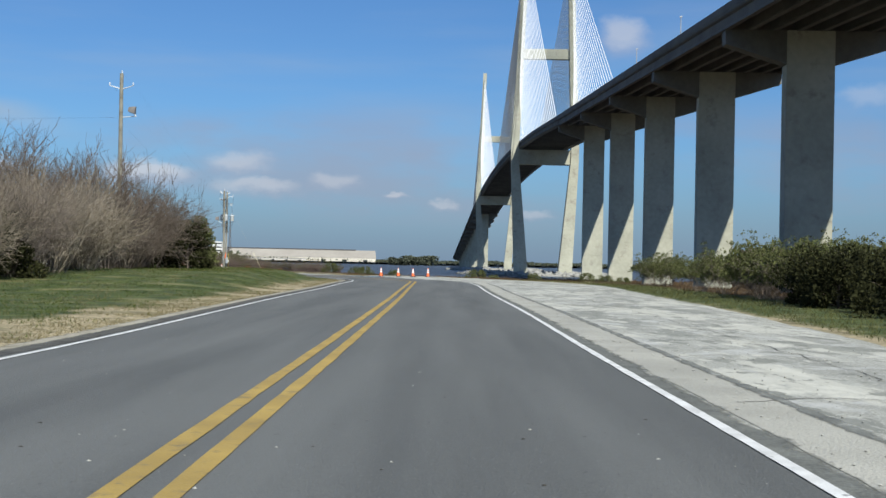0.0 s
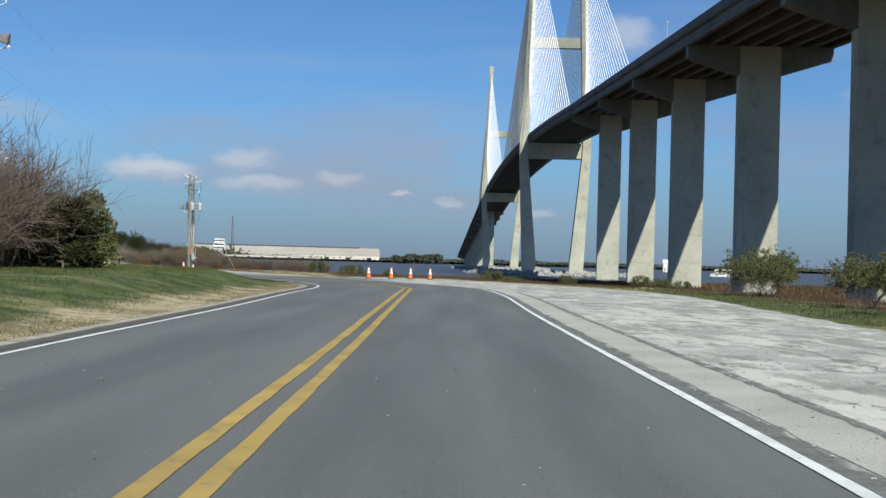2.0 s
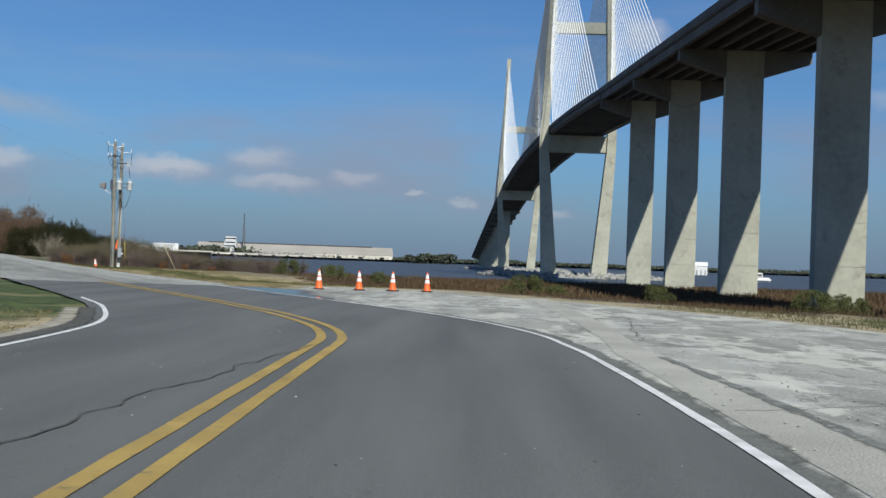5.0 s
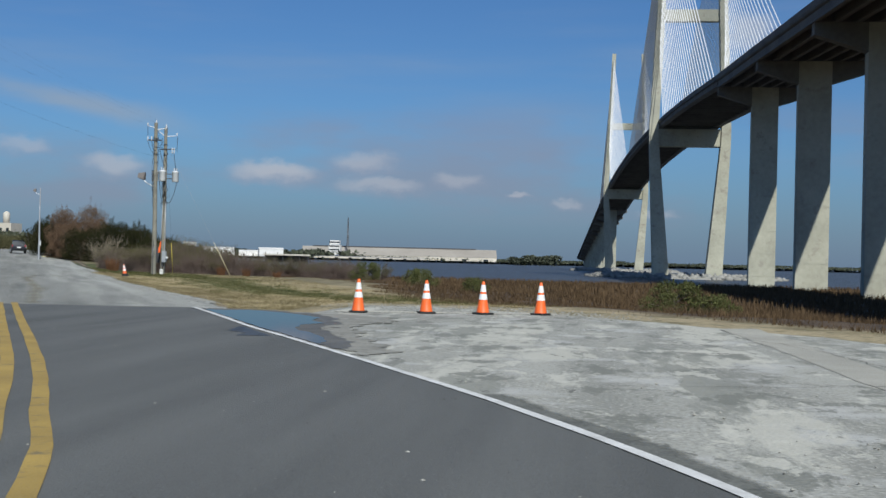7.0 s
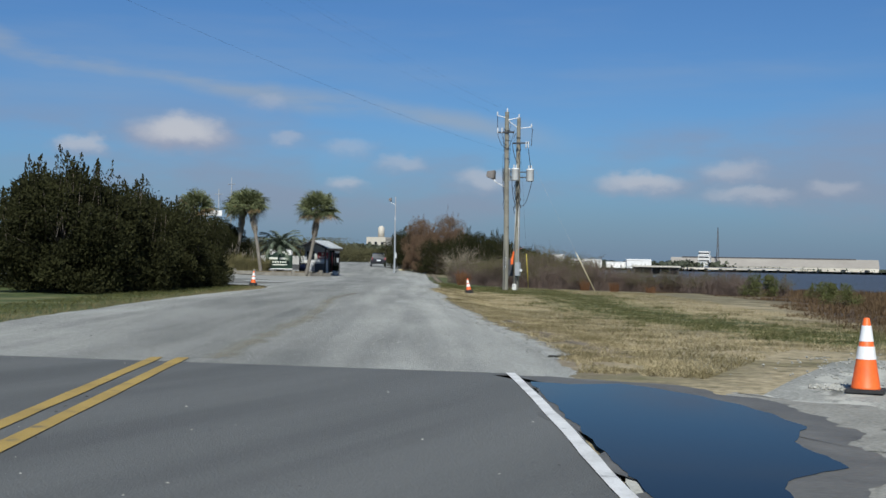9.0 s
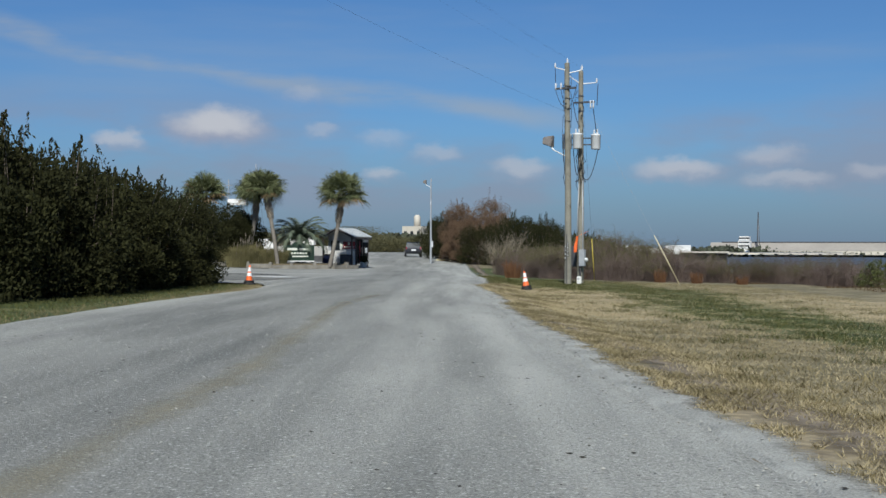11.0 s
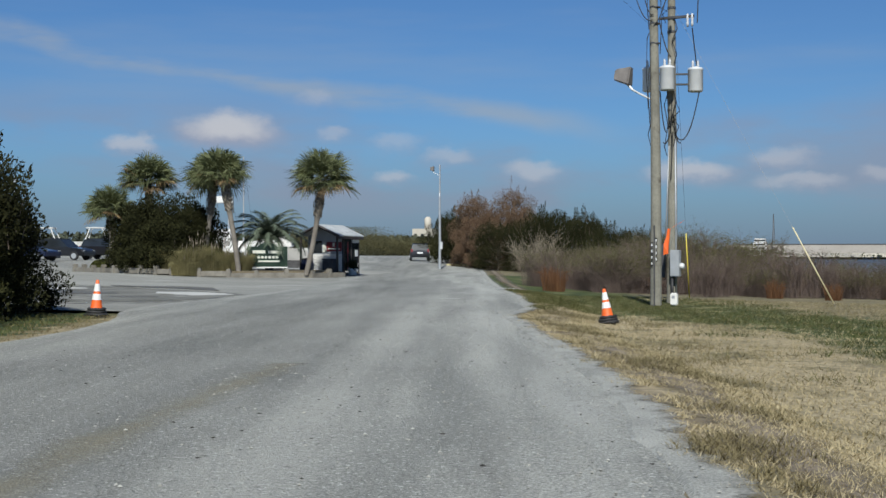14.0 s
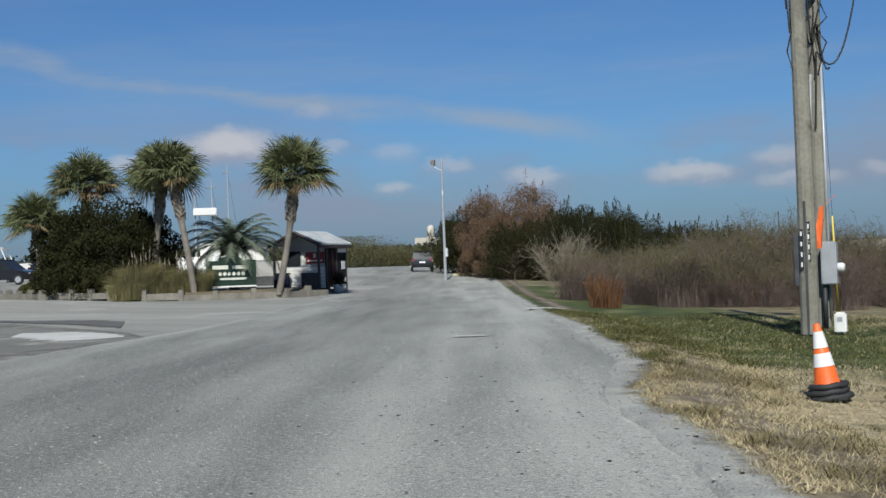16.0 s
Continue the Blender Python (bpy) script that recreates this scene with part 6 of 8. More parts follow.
for a, b, d in (((-0.58, -0.13, 8.6), (-0.05, -0.16, 7.85), 0.25), ((-0.32, -0.13, 8.6), (-0.02, -0.16, 8.0), 0.2), ((0.4, 0.0, 8.8), (-0.02, -0.15, 7.7), 0.2), ((-0.62 * ux, -0.62 * uy, 9.55), (-0.58, -0.13, 8.9), 0.05)):
    hang(pa, loop(a, b, d))
hang(pa, loop((-0.14, -0.1, 7.2), (-0.12, -0.12, 5.0), -0.0) + [Vector((-0.2, -0.1, 4.7)), Vector((-0.12, -0.12, 4.4))])
for z0, z1, dx in ((9.3, 8.7, 0.13), (8.9, 7.6, -0.15), (8.5, 6.9, 0.14), (7.5, 5.4, -0.17), (6.6, 5.0, -0.13)):
    hang(pa, [Vector((dx, -0.10, z0)), Vector((dx * 1.3, -0.13, z0 - 0.15)), Vector((dx * 1.45, -0.13, (z0 + z1) / 2)), Vector((dx * 1.1, -0.12, z1))], 0.013)
for z in (8.75, 8.2, 7.75, 7.2):
    part("clamp_band", lathe([(0.12, z), (0.125, z + 0.005), (0.125, z + 0.03), (0.12, z + 0.035)], 12), DARK_METAL, pa)
    part("bracket_bolt", box((-0.13, -0.135, z + 0.01), (-0.02, -0.11, z + 0.05)), DARK_METAL, pa)
floodlight(pa, (-0.72 * ux - 0.12, -0.72 * uy, 6.35), (0, 0, 5.6))
part("ground_strap", box((-0.02, -0.172, 0.0), (0.02, -0.160, 2.2)), DARK_METAL, pa)
for z in (1.15, 1.32, 1.49, 1.66):
    for dx in (-0.07, 0.05):
        part("tag_plate", box((dx - 0.03, -0.172 + 0.02 * (dx > 0), z + dx), (dx + 0.03, -0.150, z + dx + 0.15)), BLACK_RUBBER, pa, "black tag plate with a pale bar")
        part("tag_mark", box((dx - 0.014, -0.177 + 0.02 * (dx > 0), z + dx + 0.035), (dx + 0.014, -0.171 + 0.02 * (dx > 0), z + dx + 0.11)), PALE_METAL, pa)

# farther pole: transformers, meter box and conduits
pb = thing("transformer_pole", (-32.32, 163.2, ZP), "weathered wooden pole carrying three pale transformers", "utility pole")
part("shaft", pole_shaft(9.8, 0.155, 0.11, (0.02, 0)), POLE_WOOD, pb)
for s in (-1, 1):
    part("standoff_arm", add_tube(bmesh.new(), (0, 0, 9.2), (s * 0.75 * ux, s * 0.75 * uy, 9.28 if s > 0 else 9.7), 0.028, 0.022, 8), PALE_METAL, pb, "white fibreglass standoff arm")
    insulator(pb, (s * 0.75 * ux, s * 0.75 * uy, 9.26 if s > 0 else 9.66))
insulator(pb, (0.02, 0, 9.78))
part("crossarm", box((-0.35, -0.14, 8.30), (0.72, -0.08, 8.38), 0.01), DARK_METAL, pb, "dark steel crossarm")
for x in (0.52, 0.66):
    c = lathe([(0.03, -0.28), (0.045, -0.18), (0.03, -0.12), (0.045, -0.02), (0.03, 0.1)], 8)
    bmesh.ops.translate(c, vec=(x, -0.11, 8.32), verts=c.verts)
    part("cutout_fuse", c, PORCELAIN, pb, "pale fuse cutout", smooth=True)
for cx, cy in ((0.62 * ux + 0.1, 0.62 * uy), (-0.02, -0.42), (-0.62 * ux, -0.62 * uy - 0.1)):
    bm = lathe([(0.20, 0.0), (0.225, 0.03), (0.225, 0.62), (0.235, 0.63), (0.235, 0.67), (0.21, 0.70), (0.06, 0.74)], 18)
    bmesh.ops.translate(bm, vec=(cx, cy, 6.18), verts=bm.verts)
    tank = part("transformer", bm, PALE_METAL, pb, "pale grey transformer tank", smooth=True)
    for dx in (-0.08, 0.08):
        c = lathe([(0.03, 0), (0.045, 0.05), (0.03, 0.09), (0.04, 0.13), (0.02, 0.2)], 8)
        bmesh.ops.translate(c, vec=(cx + dx, cy, 6.90), verts=c.verts)
        part("bushing", c, PORCELAIN, tank, smooth=True)
    part("bracket", add_tube(tube((0, 0, 6.4), (cx, cy, 6.4), 0.03, seg=6), (0, 0, 6.7), (cx, cy, 6.7), 0.03, 0.03, 6), DARK_METAL, tank)
for a, b, d in (((0.66, -0.11, 8.0), (0.7, 0.25, 6.95), 0.0), ((0.85, 0.28, 6.6), (0.15, -0.1, 4.9), 0.75), ((-0.02, -0.4, 6.2), (0.0, -0.16, 5.2), 0.25), ((-0.3, -0.2, 6.2), (-0.1, -0.15, 5.0), 0.35), ((0.72, 0.25, 8.2), (0.75, 0.3, 9.2), 0.0), ((-0.35, -0.1, 8.3), (0.02, -0.12, 7.2), 0.2), ((0.05, -0.16, 5.3), (-0.2, -0.2, 4.7), 0.25), ((0.1, -0.14, 5.5), (0.3, -0.1, 4.7), 0.3), ((0.08, -0.16, 5.0), (0.02, -0.17, 3.6), 0.05)):
    hang(pb, loop(a, b, d), 0.018)
for z0, z1, dx in ((8.3, 7.0, 0.12), (8.9, 8.2, -0.14), (6.2, 4.6, 0.1), (6.1, 4.3, -0.1), (5.9, 4.9, 0.16), (6.0, 4.5, 0.03)):
    hang(pb, [Vector((dx, -0.10, z0)), Vector((dx * 1.8, -0.16, z0 - 0.3)), Vector((dx * 0.6, -0.2, (z0 + z1) / 2)), Vector((dx * 1.7, -0.17, z1 + 0.25)), Vector((dx, -0.14, z1))], 0.016)
for z in (8.6, 7.9, 5.6, 5.1):
    part("clamp_band", lathe([(0.12, z), (0.13, z + 0.01), (0.13, z + 0.07), (0.12, z + 0.08)], 12), DARK_METAL, pb)
part("conduit", tube((0.17, -0.10, 0.2), (0.14, -0.10, 5.0), 0.03, seg=8), GREY_METAL, pb, "grey plastic cable conduit", smooth=True)
part("conduit", tube((-0.16, -0.12, 1.5), (-0.05, -0.12, 4.6), 0.022, seg=8), GREY_METAL, pb, "grey cable riser", smooth=True)
part("switch_box", box((0.06, -0.42, 0.78), (0.34, -0.16, 1.55), 0.02), GREY_METAL, pb, "blue-grey metal switch box")
part("meter_box", box((-0.46, -0.30, 0.75), (-0.13, -0.06, 1.72), 0.02), DARK_METAL, pb, "dark grey metal box")
bm = lathe([(0.075, 0), (0.085, 0.02), (0.085, 0.10), (0.06, 0.13)], 16)
bmesh.ops.rotate(bm, matrix=Matrix.Rotation(radians(90), 3, "Y"), verts=bm.verts)
bmesh.ops.translate(bm, vec=(0.34, -0.30, 1.08), verts=bm.verts)
part("meter", bm, PALE_METAL, pb, "round pale meter dial", smooth=True)
part("riser_elbow", tube((0.1, -0.3, 0.0), (0.1, -0.3, 0.75), 0.045, seg=8), WIRE, pb, smooth=True)
pull = thing("cable_pedestal", (-31.72, 161.3, ZP), "small white plastic cable pedestal at the pole foot", "cable pedestal")
part("housing", box((-0.10, -0.09, 0), (0.10, 0.09, 0.36), 0.03), WHITE_WALL, pull)
part("label_plate", box((-0.05, -0.095, 0.2), (0.04, -0.09, 0.28)), GREY_METAL, pull)
rag = thing("orange_streamer", (-32.2, 162.1, ZP + 0.5), "orange warning cloth tied between the poles", "warning cloth")
bm = bmesh.new()
pts = [(-0.07, 0.95), (0.07, 0.98), (0.09, 1.2), (0.11, 1.45), (0.13, 1.72), (0.06, 1.72), (0.02, 1.5), (-0.05, 1.25)]
for dy in (0, 0.05):
    for a, b in pts:
        bm.verts.new((a, dy + 0.02 * math.sin(9 * b), b))
bm.verts.ensure_lookup_table()
k = len(pts)
bm.faces.new(bm.verts[:k])
bm.faces.new(bm.verts[k:][::-1])
for i in range(k):
    bm.faces.new((bm.verts[i], bm.verts[(i + 1) % k], bm.verts[k + (i + 1) % k], bm.verts[k + i]))
part("cloth", bm, ORANGE, rag)
part("tie", tube((0.1, 0.02, 1.7), (0.1, 1.7, 2.0), 0.005, seg=5), ORANGE, rag)

pa.scale = (1.0, 1.0, 1.04)
pb.scale = (1.0, 1.0, 1.03)

# guy wires in yellow sleeves
GUY = material("yellow_guy_sleeve", (0.55, 0.42, 0.04), (0.72, 0.58, 0.08), 3, 0.5)
PALE_GUY = material("faded_guy_sleeve", (0.58, 0.50, 0.28), (0.74, 0.66, 0.42), 3, 0.5)


def guy(foot, head_, mat, label, sleeve=2.1, bare=True):
    g = thing("guy_wire", foot, label, "guy wire")
    d = (Vector(head_) - Vector(foot))
    part("wire", tube((0, 0, 0), d, 0.004, seg=5), WIRE if bare else GREY_METAL, g)
    part("sleeve", tube(d.normalized() * 0.1, d.normalized() * sleeve, 0.018, seg=8), mat, g, smooth=True)


guy((-27.6, 163.6, height(-27.6, 163.6)), (-32.3, 163.2, ZP + 9.0), PALE_GUY, "steel guy wire in a faded yellow sleeve", 2.6, False)
guy((-32.4, 165.6, height(-32.4, 165.6)), (-32.3, 163.4, ZP + 9.0), GUY, "steel guy wire in a bright yellow sleeve", 2.2)

# tall pole in the bare thicket
pc = thing("street_pole", (-23.3, 81.0, 0), "tall wooden utility pole with cobra floodlight", "utility pole")
part("shaft", pole_shaft(13.3, 0.17, 0.12), POLE_WOOD, pc)
for s in (-1, 1):
    part("standoff_arm", add_tube(bmesh.new(), (0, 0, 12.25), (s * 0.78, -0.1, 12.5), 0.035, 0.025, 8), PALE_METAL, pc, "white fibreglass standoff arm")
    insulator(pc, (s * 0.78, -0.1, 12.48))
insulator(pc, (0, 0, 13.28))
floodlight(pc, (0.85, -0.1, 10.9), (0, 0, 10.4))

# overhead wires between the poles
wires = thing("overhead_wires", (0, 0, 0), "thin dark overhead power wires", "power wire")
A1, A2, A3 = (-32.76, 160.84, ZP + 10.05), (-32.26, 161.1, ZP + 10.42), (-31.64, 161.36, ZP + 9.95)
B1, B2, B3 = (-24.08, 80.9, 12.7), (-23.3, 81, 13.5), (-22.52, 80.9, 12.7)
for a, b in ((A1, B1), (A2, B2), (A3, B3)):
    wire_line("wire", sag(b, a, 1.0, 24), 0.0013, WIRE, wires)
wire_line("wire", sag((-23.3, 81, 10.1), (-32.2, 161.0, ZP + 7.9), 0.9, 24), 0.0025, WIRE, wires)
wire_line("wire", sag((-23.3, 81, 10.4), (-70, 78, 11.5), 0.8, 16), 0.004, WIRE, wires)
# lamp post at the bend
lx, ly = -63.6, 212.0
lp = thing("lamp_post", (lx, ly, height(lx, ly)), "pale concrete lamp post with dark floodlight", "lamp post")
part("shaft", pole_shaft(7.3, 0.17, 0.12), GREY_METAL, lp, smooth=True)
part("upper_shaft", tube((0, 0, 7.3), (0, 0, 9.95), 0.11, 0.09, 10), GREY_METAL, lp)
floodlight(lp, (-0.95, 0, 9.6), (0, 0, 8.9))
part("control_box", box((0.14, -0.12, 1.9), (0.36, 0.12, 2.6), 0.02), PALE_METAL, lp)
lp.scale = (0.60, 0.60, 0.79)

STOP_PAINT = material("faded_yellow_stop_paint", (0.42, 0.36, 0.14), (0.66, 0.60, 0.36), 3, 0.8)
for x, y, a in ((-65.6, 219.6, 20), (-63.0, 219.0, 12)):
    w_ = thing("wheel_stop", (x, y, height(x, y)), "faded yellow concrete wheel stop at the road's end", "wheel stop", "wheel stops", turn=a)
    part("block", box((-0.95, -0.09, 0), (0.95, 0.09, 0.15), 0.03), STOP_PAINT, w_)

# ---- planted island at the car park entrance ----
SOIL = material("planting_bed_soil", (0.07, 0.055, 0.035), (0.17, 0.14, 0.085), 0.8, 0.95, bump=0.6, fine=12)
TIMBER = material("weathered_curb_timber", (0.11, 0.10, 0.083), (0.26, 0.24, 0.20), 1.5, 0.9, bump=0.5, fine=10)
CURB = [(-76.3, 186.6), (-73.9, 185.5), (-71.3, 184.3), (-68.6, 183.3), (-66.4, 183.3), (-64.9, 183.8), (-63.4, 184.5), (-61.9, 185.0), (-60.4, 185.7), (-59.4, 186.8), (-58.8, 189.5)]
bed = thing("planting_bed", (0, 0, 0), "raised planting bed of brown soil", "planting bed", kind="structure")
poly = CURB + [(-62, 195), (-72, 195), (-77.5, 190.5)]
bm = bmesh.new()
low_ = [bm.verts.new((x, y, height(x, y) - 0.03)) for x, y in poly]
cen = (-68, 187)
up_ = [bm.verts.new((x + (cen[0] - x) * 0.12, y + (cen[1] - y) * 0.12, max(0.38, height(x, y) + 0.14))) for x, y in poly]
for i in range(len(poly)):
    j = (i + 1) % len(poly)
    bm.faces.new((low_[i], low_[j], up_[j], up_[i]))
bm.faces.new(up_)
bmesh.ops.triangulate(bm, faces=bm.faces[-1:])
part("soil", bm, SOIL, bed)
curb = thing("timber_curb", (0, 0, 0), "low weathered timber curb with square posts", "timber curb")
curb_posts = []
for (ax, ay), (bx, by) in zip(CURB, CURB[1:]):
    m = max(round(math.hypot(bx - ax, by - ay) / 1.4), 1)
    curb_posts += [(ax + (bx - ax) * k / m, ay + (by - ay) * k / m) for k in range(m)]
curb_posts.append(CURB[-1])
r_post = random.Random(17)
for (ax, ay), (bx, by) in zip(curb_posts, curb_posts[1:]):
    a, b = Vector((ax, ay, height(ax, ay) - 0.02)), Vector((bx, by, height(bx, by) - 0.02))
    d = b - a
    ang = math.atan2(d.y, d.x)
    bm = box((0.1, -0.08, 0.0), (d.length - 0.1, 0.08, 0.30 + r_post.uniform(-0.02, 0.02)), 0.02)
    bmesh.ops.transform(bm, matrix=Matrix.Translation(a) @ Matrix.Rotation(ang, 4, "Z"), verts=bm.verts)
    part("rail", bm, TIMBER, curb)
    bm = box((-0.12, -0.14, -0.05), (0.12, 0.14, 0.47 + r_post.uniform(-0.03, 0.05)), 0.03)
    bmesh.ops.transform(bm, matrix=Matrix.Translation(a) @ Matrix.Rotation(ang + r_post.uniform(-0.06, 0.06), 4, "Z"), verts=bm.verts)
    part("post", bm, TIMBER, curb)

PALM_LEAF = material("palmetto_leaf", (0.055, 0.068, 0.030), (0.19, 0.205, 0.10), 0.8, 0.5, island=0.6)
GREY_PALM = material("grey_green_frond", (0.045, 0.060, 0.040), (0.17, 0.20, 0.145), 0.8, 0.5, island=0.6)
DEAD_LEAF = material("dead_palm_leaf", (0.16, 0.10, 0.05), (0.34, 0.24, 0.13), 0.8, 0.8, island=0.6)
PALM_BARK = material("palm_trunk_bark", (0.11, 0.095, 0.078), (0.24, 0.215, 0.18), 1.5, 0.9, bump=0.6, fine=10)
BOOT = material("palm_boot_stub", (0.10, 0.085, 0.065), (0.36, 0.315, 0.25), 2.0, 0.85, island=0.4)


def fan_leaf(r, base, d, petiole, blade, droop):
    """One fan-shaped palm leaf: folded segments that spread from the stalk's end and droop at their tips."""
    up = np.array([0, 0, 1.0])
    side = unit(np.cross(d, up) + 1e-3 * r.normal(size=3))
    roll = r.normal() * 0.5
    nrm = np.cross(side, d)
    side, nrm = side * math.cos(roll) + nrm * math.sin(roll), nrm * math.cos(roll) - side * math.sin(roll)
    hub = base + d * petiole - up * 0.10 * petiole
    vs, fs = [], []

    def strip_(pts, widths, axis):
        k0 = len(vs)
        for p, w in zip(pts, widths):
            vs.append(p - axis * w)
            vs.append(p + axis * w)
        for i in range(len(pts) - 1):
            fs.append((k0 + 2 * i, k0 + 2 * i + 1, k0 + 2 * i + 3, k0 + 2 * i + 2))
    strip_([base, hub], [0.022, 0.014], side)
    for a in np.linspace(-2.0, 2.0, 25):
        dirn = unit(d * math.cos(a) + side * math.sin(a) + nrm * 0.15 * math.cos(2 * a))
        ln = blade * (0.66 + 0.34 * math.cos(a * 0.7)) * (0.88 + 0.24 * r.random())
        ax = unit(np.cross(dirn, nrm) * 0.75 + nrm * r.normal() * 0.5)
        m = hub + dirn * ln * 0.58 - up * droop * ln * 0.08
        t = hub + dirn * ln * 0.92 - up * droop * ln * (0.30 + 0.3 * r.random())
        strip_([hub, m, t], [0.010, 0.026, 0.004], ax)
    return vs, fs


def sabal(base, top, crown, label, seed, boots=True):
    r = np.random.default_rng(seed)
    base, top = Vector(base), Vector(top)
    t = thing("palm_tree", base, label, "palm tree", "cabbage palms")
    d = top - base
    n, seg, bm, rings = 16, 12, bmesh.new(), []
    for i in range(n + 1):
        u = i / n
        c = d * u + Vector((0.10 * math.sin(u * 3.1), 0, 0)) * (d.length / 5)
        rr = (0.150 - 0.025 * u + 0.007 * (i % 2)) if u < 0.62 or not boots else 0.18
        rings.append([bm.verts.new((c.x + rr * math.cos(2 * math.pi * k / seg), c.y + rr * math.sin(2 * math.pi * k / seg), c.z)) for k in range(seg)])
    for p, q in zip(rings, rings[1:]):
        for k in range(seg):
            bm.faces.new((p[k], p[(k + 1) % seg], q[(k + 1) % seg], q[k]))
    bm.faces.new(rings[-1])
    part("trunk", bm, PALM_BARK, t, smooth=True)
    if boots:
        segs = []
        for i in range(90):
            u = 0.60 + 0.40 * i / 90
            a = i * 2.399
            c = np.array(d * u + Vector((0.10 * math.sin(u * 3.1), 0, 0)) * (d.length / 5))
            o = np.array([math.cos(a), math.sin(a), 0])
            tang = np.array([-math.sin(a), math.cos(a), 0])
            tw = 1 if i % 2 else -1
            segs.append((c + o * 0.19 - tang * 0.10 * tw, c + o * (0.27 + 0.10 * (u - 0.6)) + tang * 0.13 * tw + np.array([0, 0, 0.27]), 0.040, 0.022))
        v, f = twigs(segs)
        fast_mesh("leaf_base", v, f, BOOT, t, "crossed pale leaf stubs")
    hub = np.array(d + Vector((0.10 * math.sin(3.1), 0, 0)) * (d.length / 5)) + np.array([0, 0, 0.15])
    vs, fs, dv, df = [], [], [], []
    for i in range(76):
        a = i * 2.399 + r.random() * 0.4
        e = math.asin(min(max(0.97 - 1.36 * (i / 76) + r.normal() * 0.10, -0.5), 0.98))
        dirn = np.array([math.cos(a) * math.cos(e), math.sin(a) * math.cos(e), math.sin(e)])
        v, f = fan_leaf(r, hub, dirn, crown * 0.54 * (0.7 + 0.4 * r.random()), crown * 0.62 * (0.85 + 0.25 * r.random()), 0.35 + 0.4 * r.random())
        dst, dfc = (dv, df) if (i > 72 or (seed == 4 and i % 9 == 5 and i > 30)) else (vs, fs)
        k0 = len(dst)
        dst += v
        dfc += [tuple(q + k0 for q in ff) for ff in f]
    fast_mesh("crown", vs, fs, PALM_LEAF, t)
    fast_mesh("dead_crown", dv, df, DEAD_LEAF, t, "brown hanging dead fronds")
    return t


GB = 0.34
sabal((-59.6, 186.5, 0.15), (-58.75, 186.8, 5.5), 1.95, "cabbage palm with leaning trunk and full crown", 1)
sabal((-63.3, 185.3, GB), (-64.55, 185.35, 5.9), 1.65, "cabbage palm with pale leaning lower trunk", 2)
sabal((-66.6, 186.3, GB), (-65.9, 186.5, 5.8), 1.85, "cabbage palm with upright dark trunk", 3)
sabal((-71.9, 188.1, GB), (-71.9, 188.1, 5.85), 1.85, "cabbage palm with drooping brown fronds behind a bush", 4)
sabal((-72.3, 185.2, GB), (-72.4, 185.2, 3.95), 1.6, "short cabbage palm in the planting bed", 5)
sabal((-97, 199, 0.1), (-97, 199, 3.6), 1.7, "cabbage palm across the car park", 6)


def pindo(at, label, seed):
    """A feather palm: arching fronds with leaflets on both sides."""
    r = np.random.default_rng(seed)
    t = thing("feather_palm", at, label, "palm tree")
    part("trunk", lathe([(0.26, 0), (0.24, 0.6), (0.29, 1.4), (0.22, 1.95)], 12), PALM_BARK, t)
    vs, fs = [], []
    for i in range(44):
        a, e = i * 2.399, math.radians(86 - 66 * (i / 44))
        h = np.array([math.cos(a), math.sin(a), 0])
        pts = [np.array([0, 0, 1.85])]
        ang = e
        for k in range(9):
            pts.append(pts[-1] + (h * math.cos(ang) + np.array([0, 0, math.sin(ang)])) * 0.30)
            ang -= 0.17 + 0.05 * (i / 44)
        side = np.array([-math.sin(a), math.cos(a), 0])
        for k in range(1, 10):
            for m in (0, 0.25, 0.5, 0.75):
                p = pts[k - 1] + (pts[k] - pts[k - 1]) * m
                for s in (-1, 1):
                    tip = p + side * s * 0.42 * (1.1 - 0.06 * k) + (pts[k] - pts[k - 1]) * 0.9 - np.array([0, 0, 0.10 + 0.1 * r.random()])
                    w = (pts[k] - pts[k - 1]) * 0.12
                    k0 = len(vs)
                    vs += [p - w, p + w, tip + w * 0.2, tip - w * 0.2]
                    fs.append((k0, k0 + 1, k0 + 2, k0 + 3))
    fast_mesh("crown", vs, fs, GREY_PALM, t)


pindo((-63.7, 189.0, GB), "grey-green feather palm with arching fronds behind the sign", 9)
for i, (x, y, h, w) in enumerate([(-69.2, 186.5, 4.3, 4.4), (-67.6, 187.0, 3.5, 3.4), (-70.9, 186.2, 3.8, 3.4), (-68.4, 184.9, 2.8, 3.6)]):
    crown_tree("evergreen_bush", (x, y, GB - 0.05), h * 1.1, w * 1.2, "dark rounded evergreen bush in the planting bed", "bush", 300 + i, CEDAR, 24000, 30, 0.075)
HEDGE = material("clipped_hedge_leaf", (0.040, 0.048, 0.014), (0.105, 0.108, 0.034), 0.6, 0.8, island=0.6)
YELLOW_HEDGE = material("yellow_green_hedge_leaf", (0.10, 0.095, 0.018), (0.22, 0.20, 0.045), 0.6, 0.8, island=0.6)


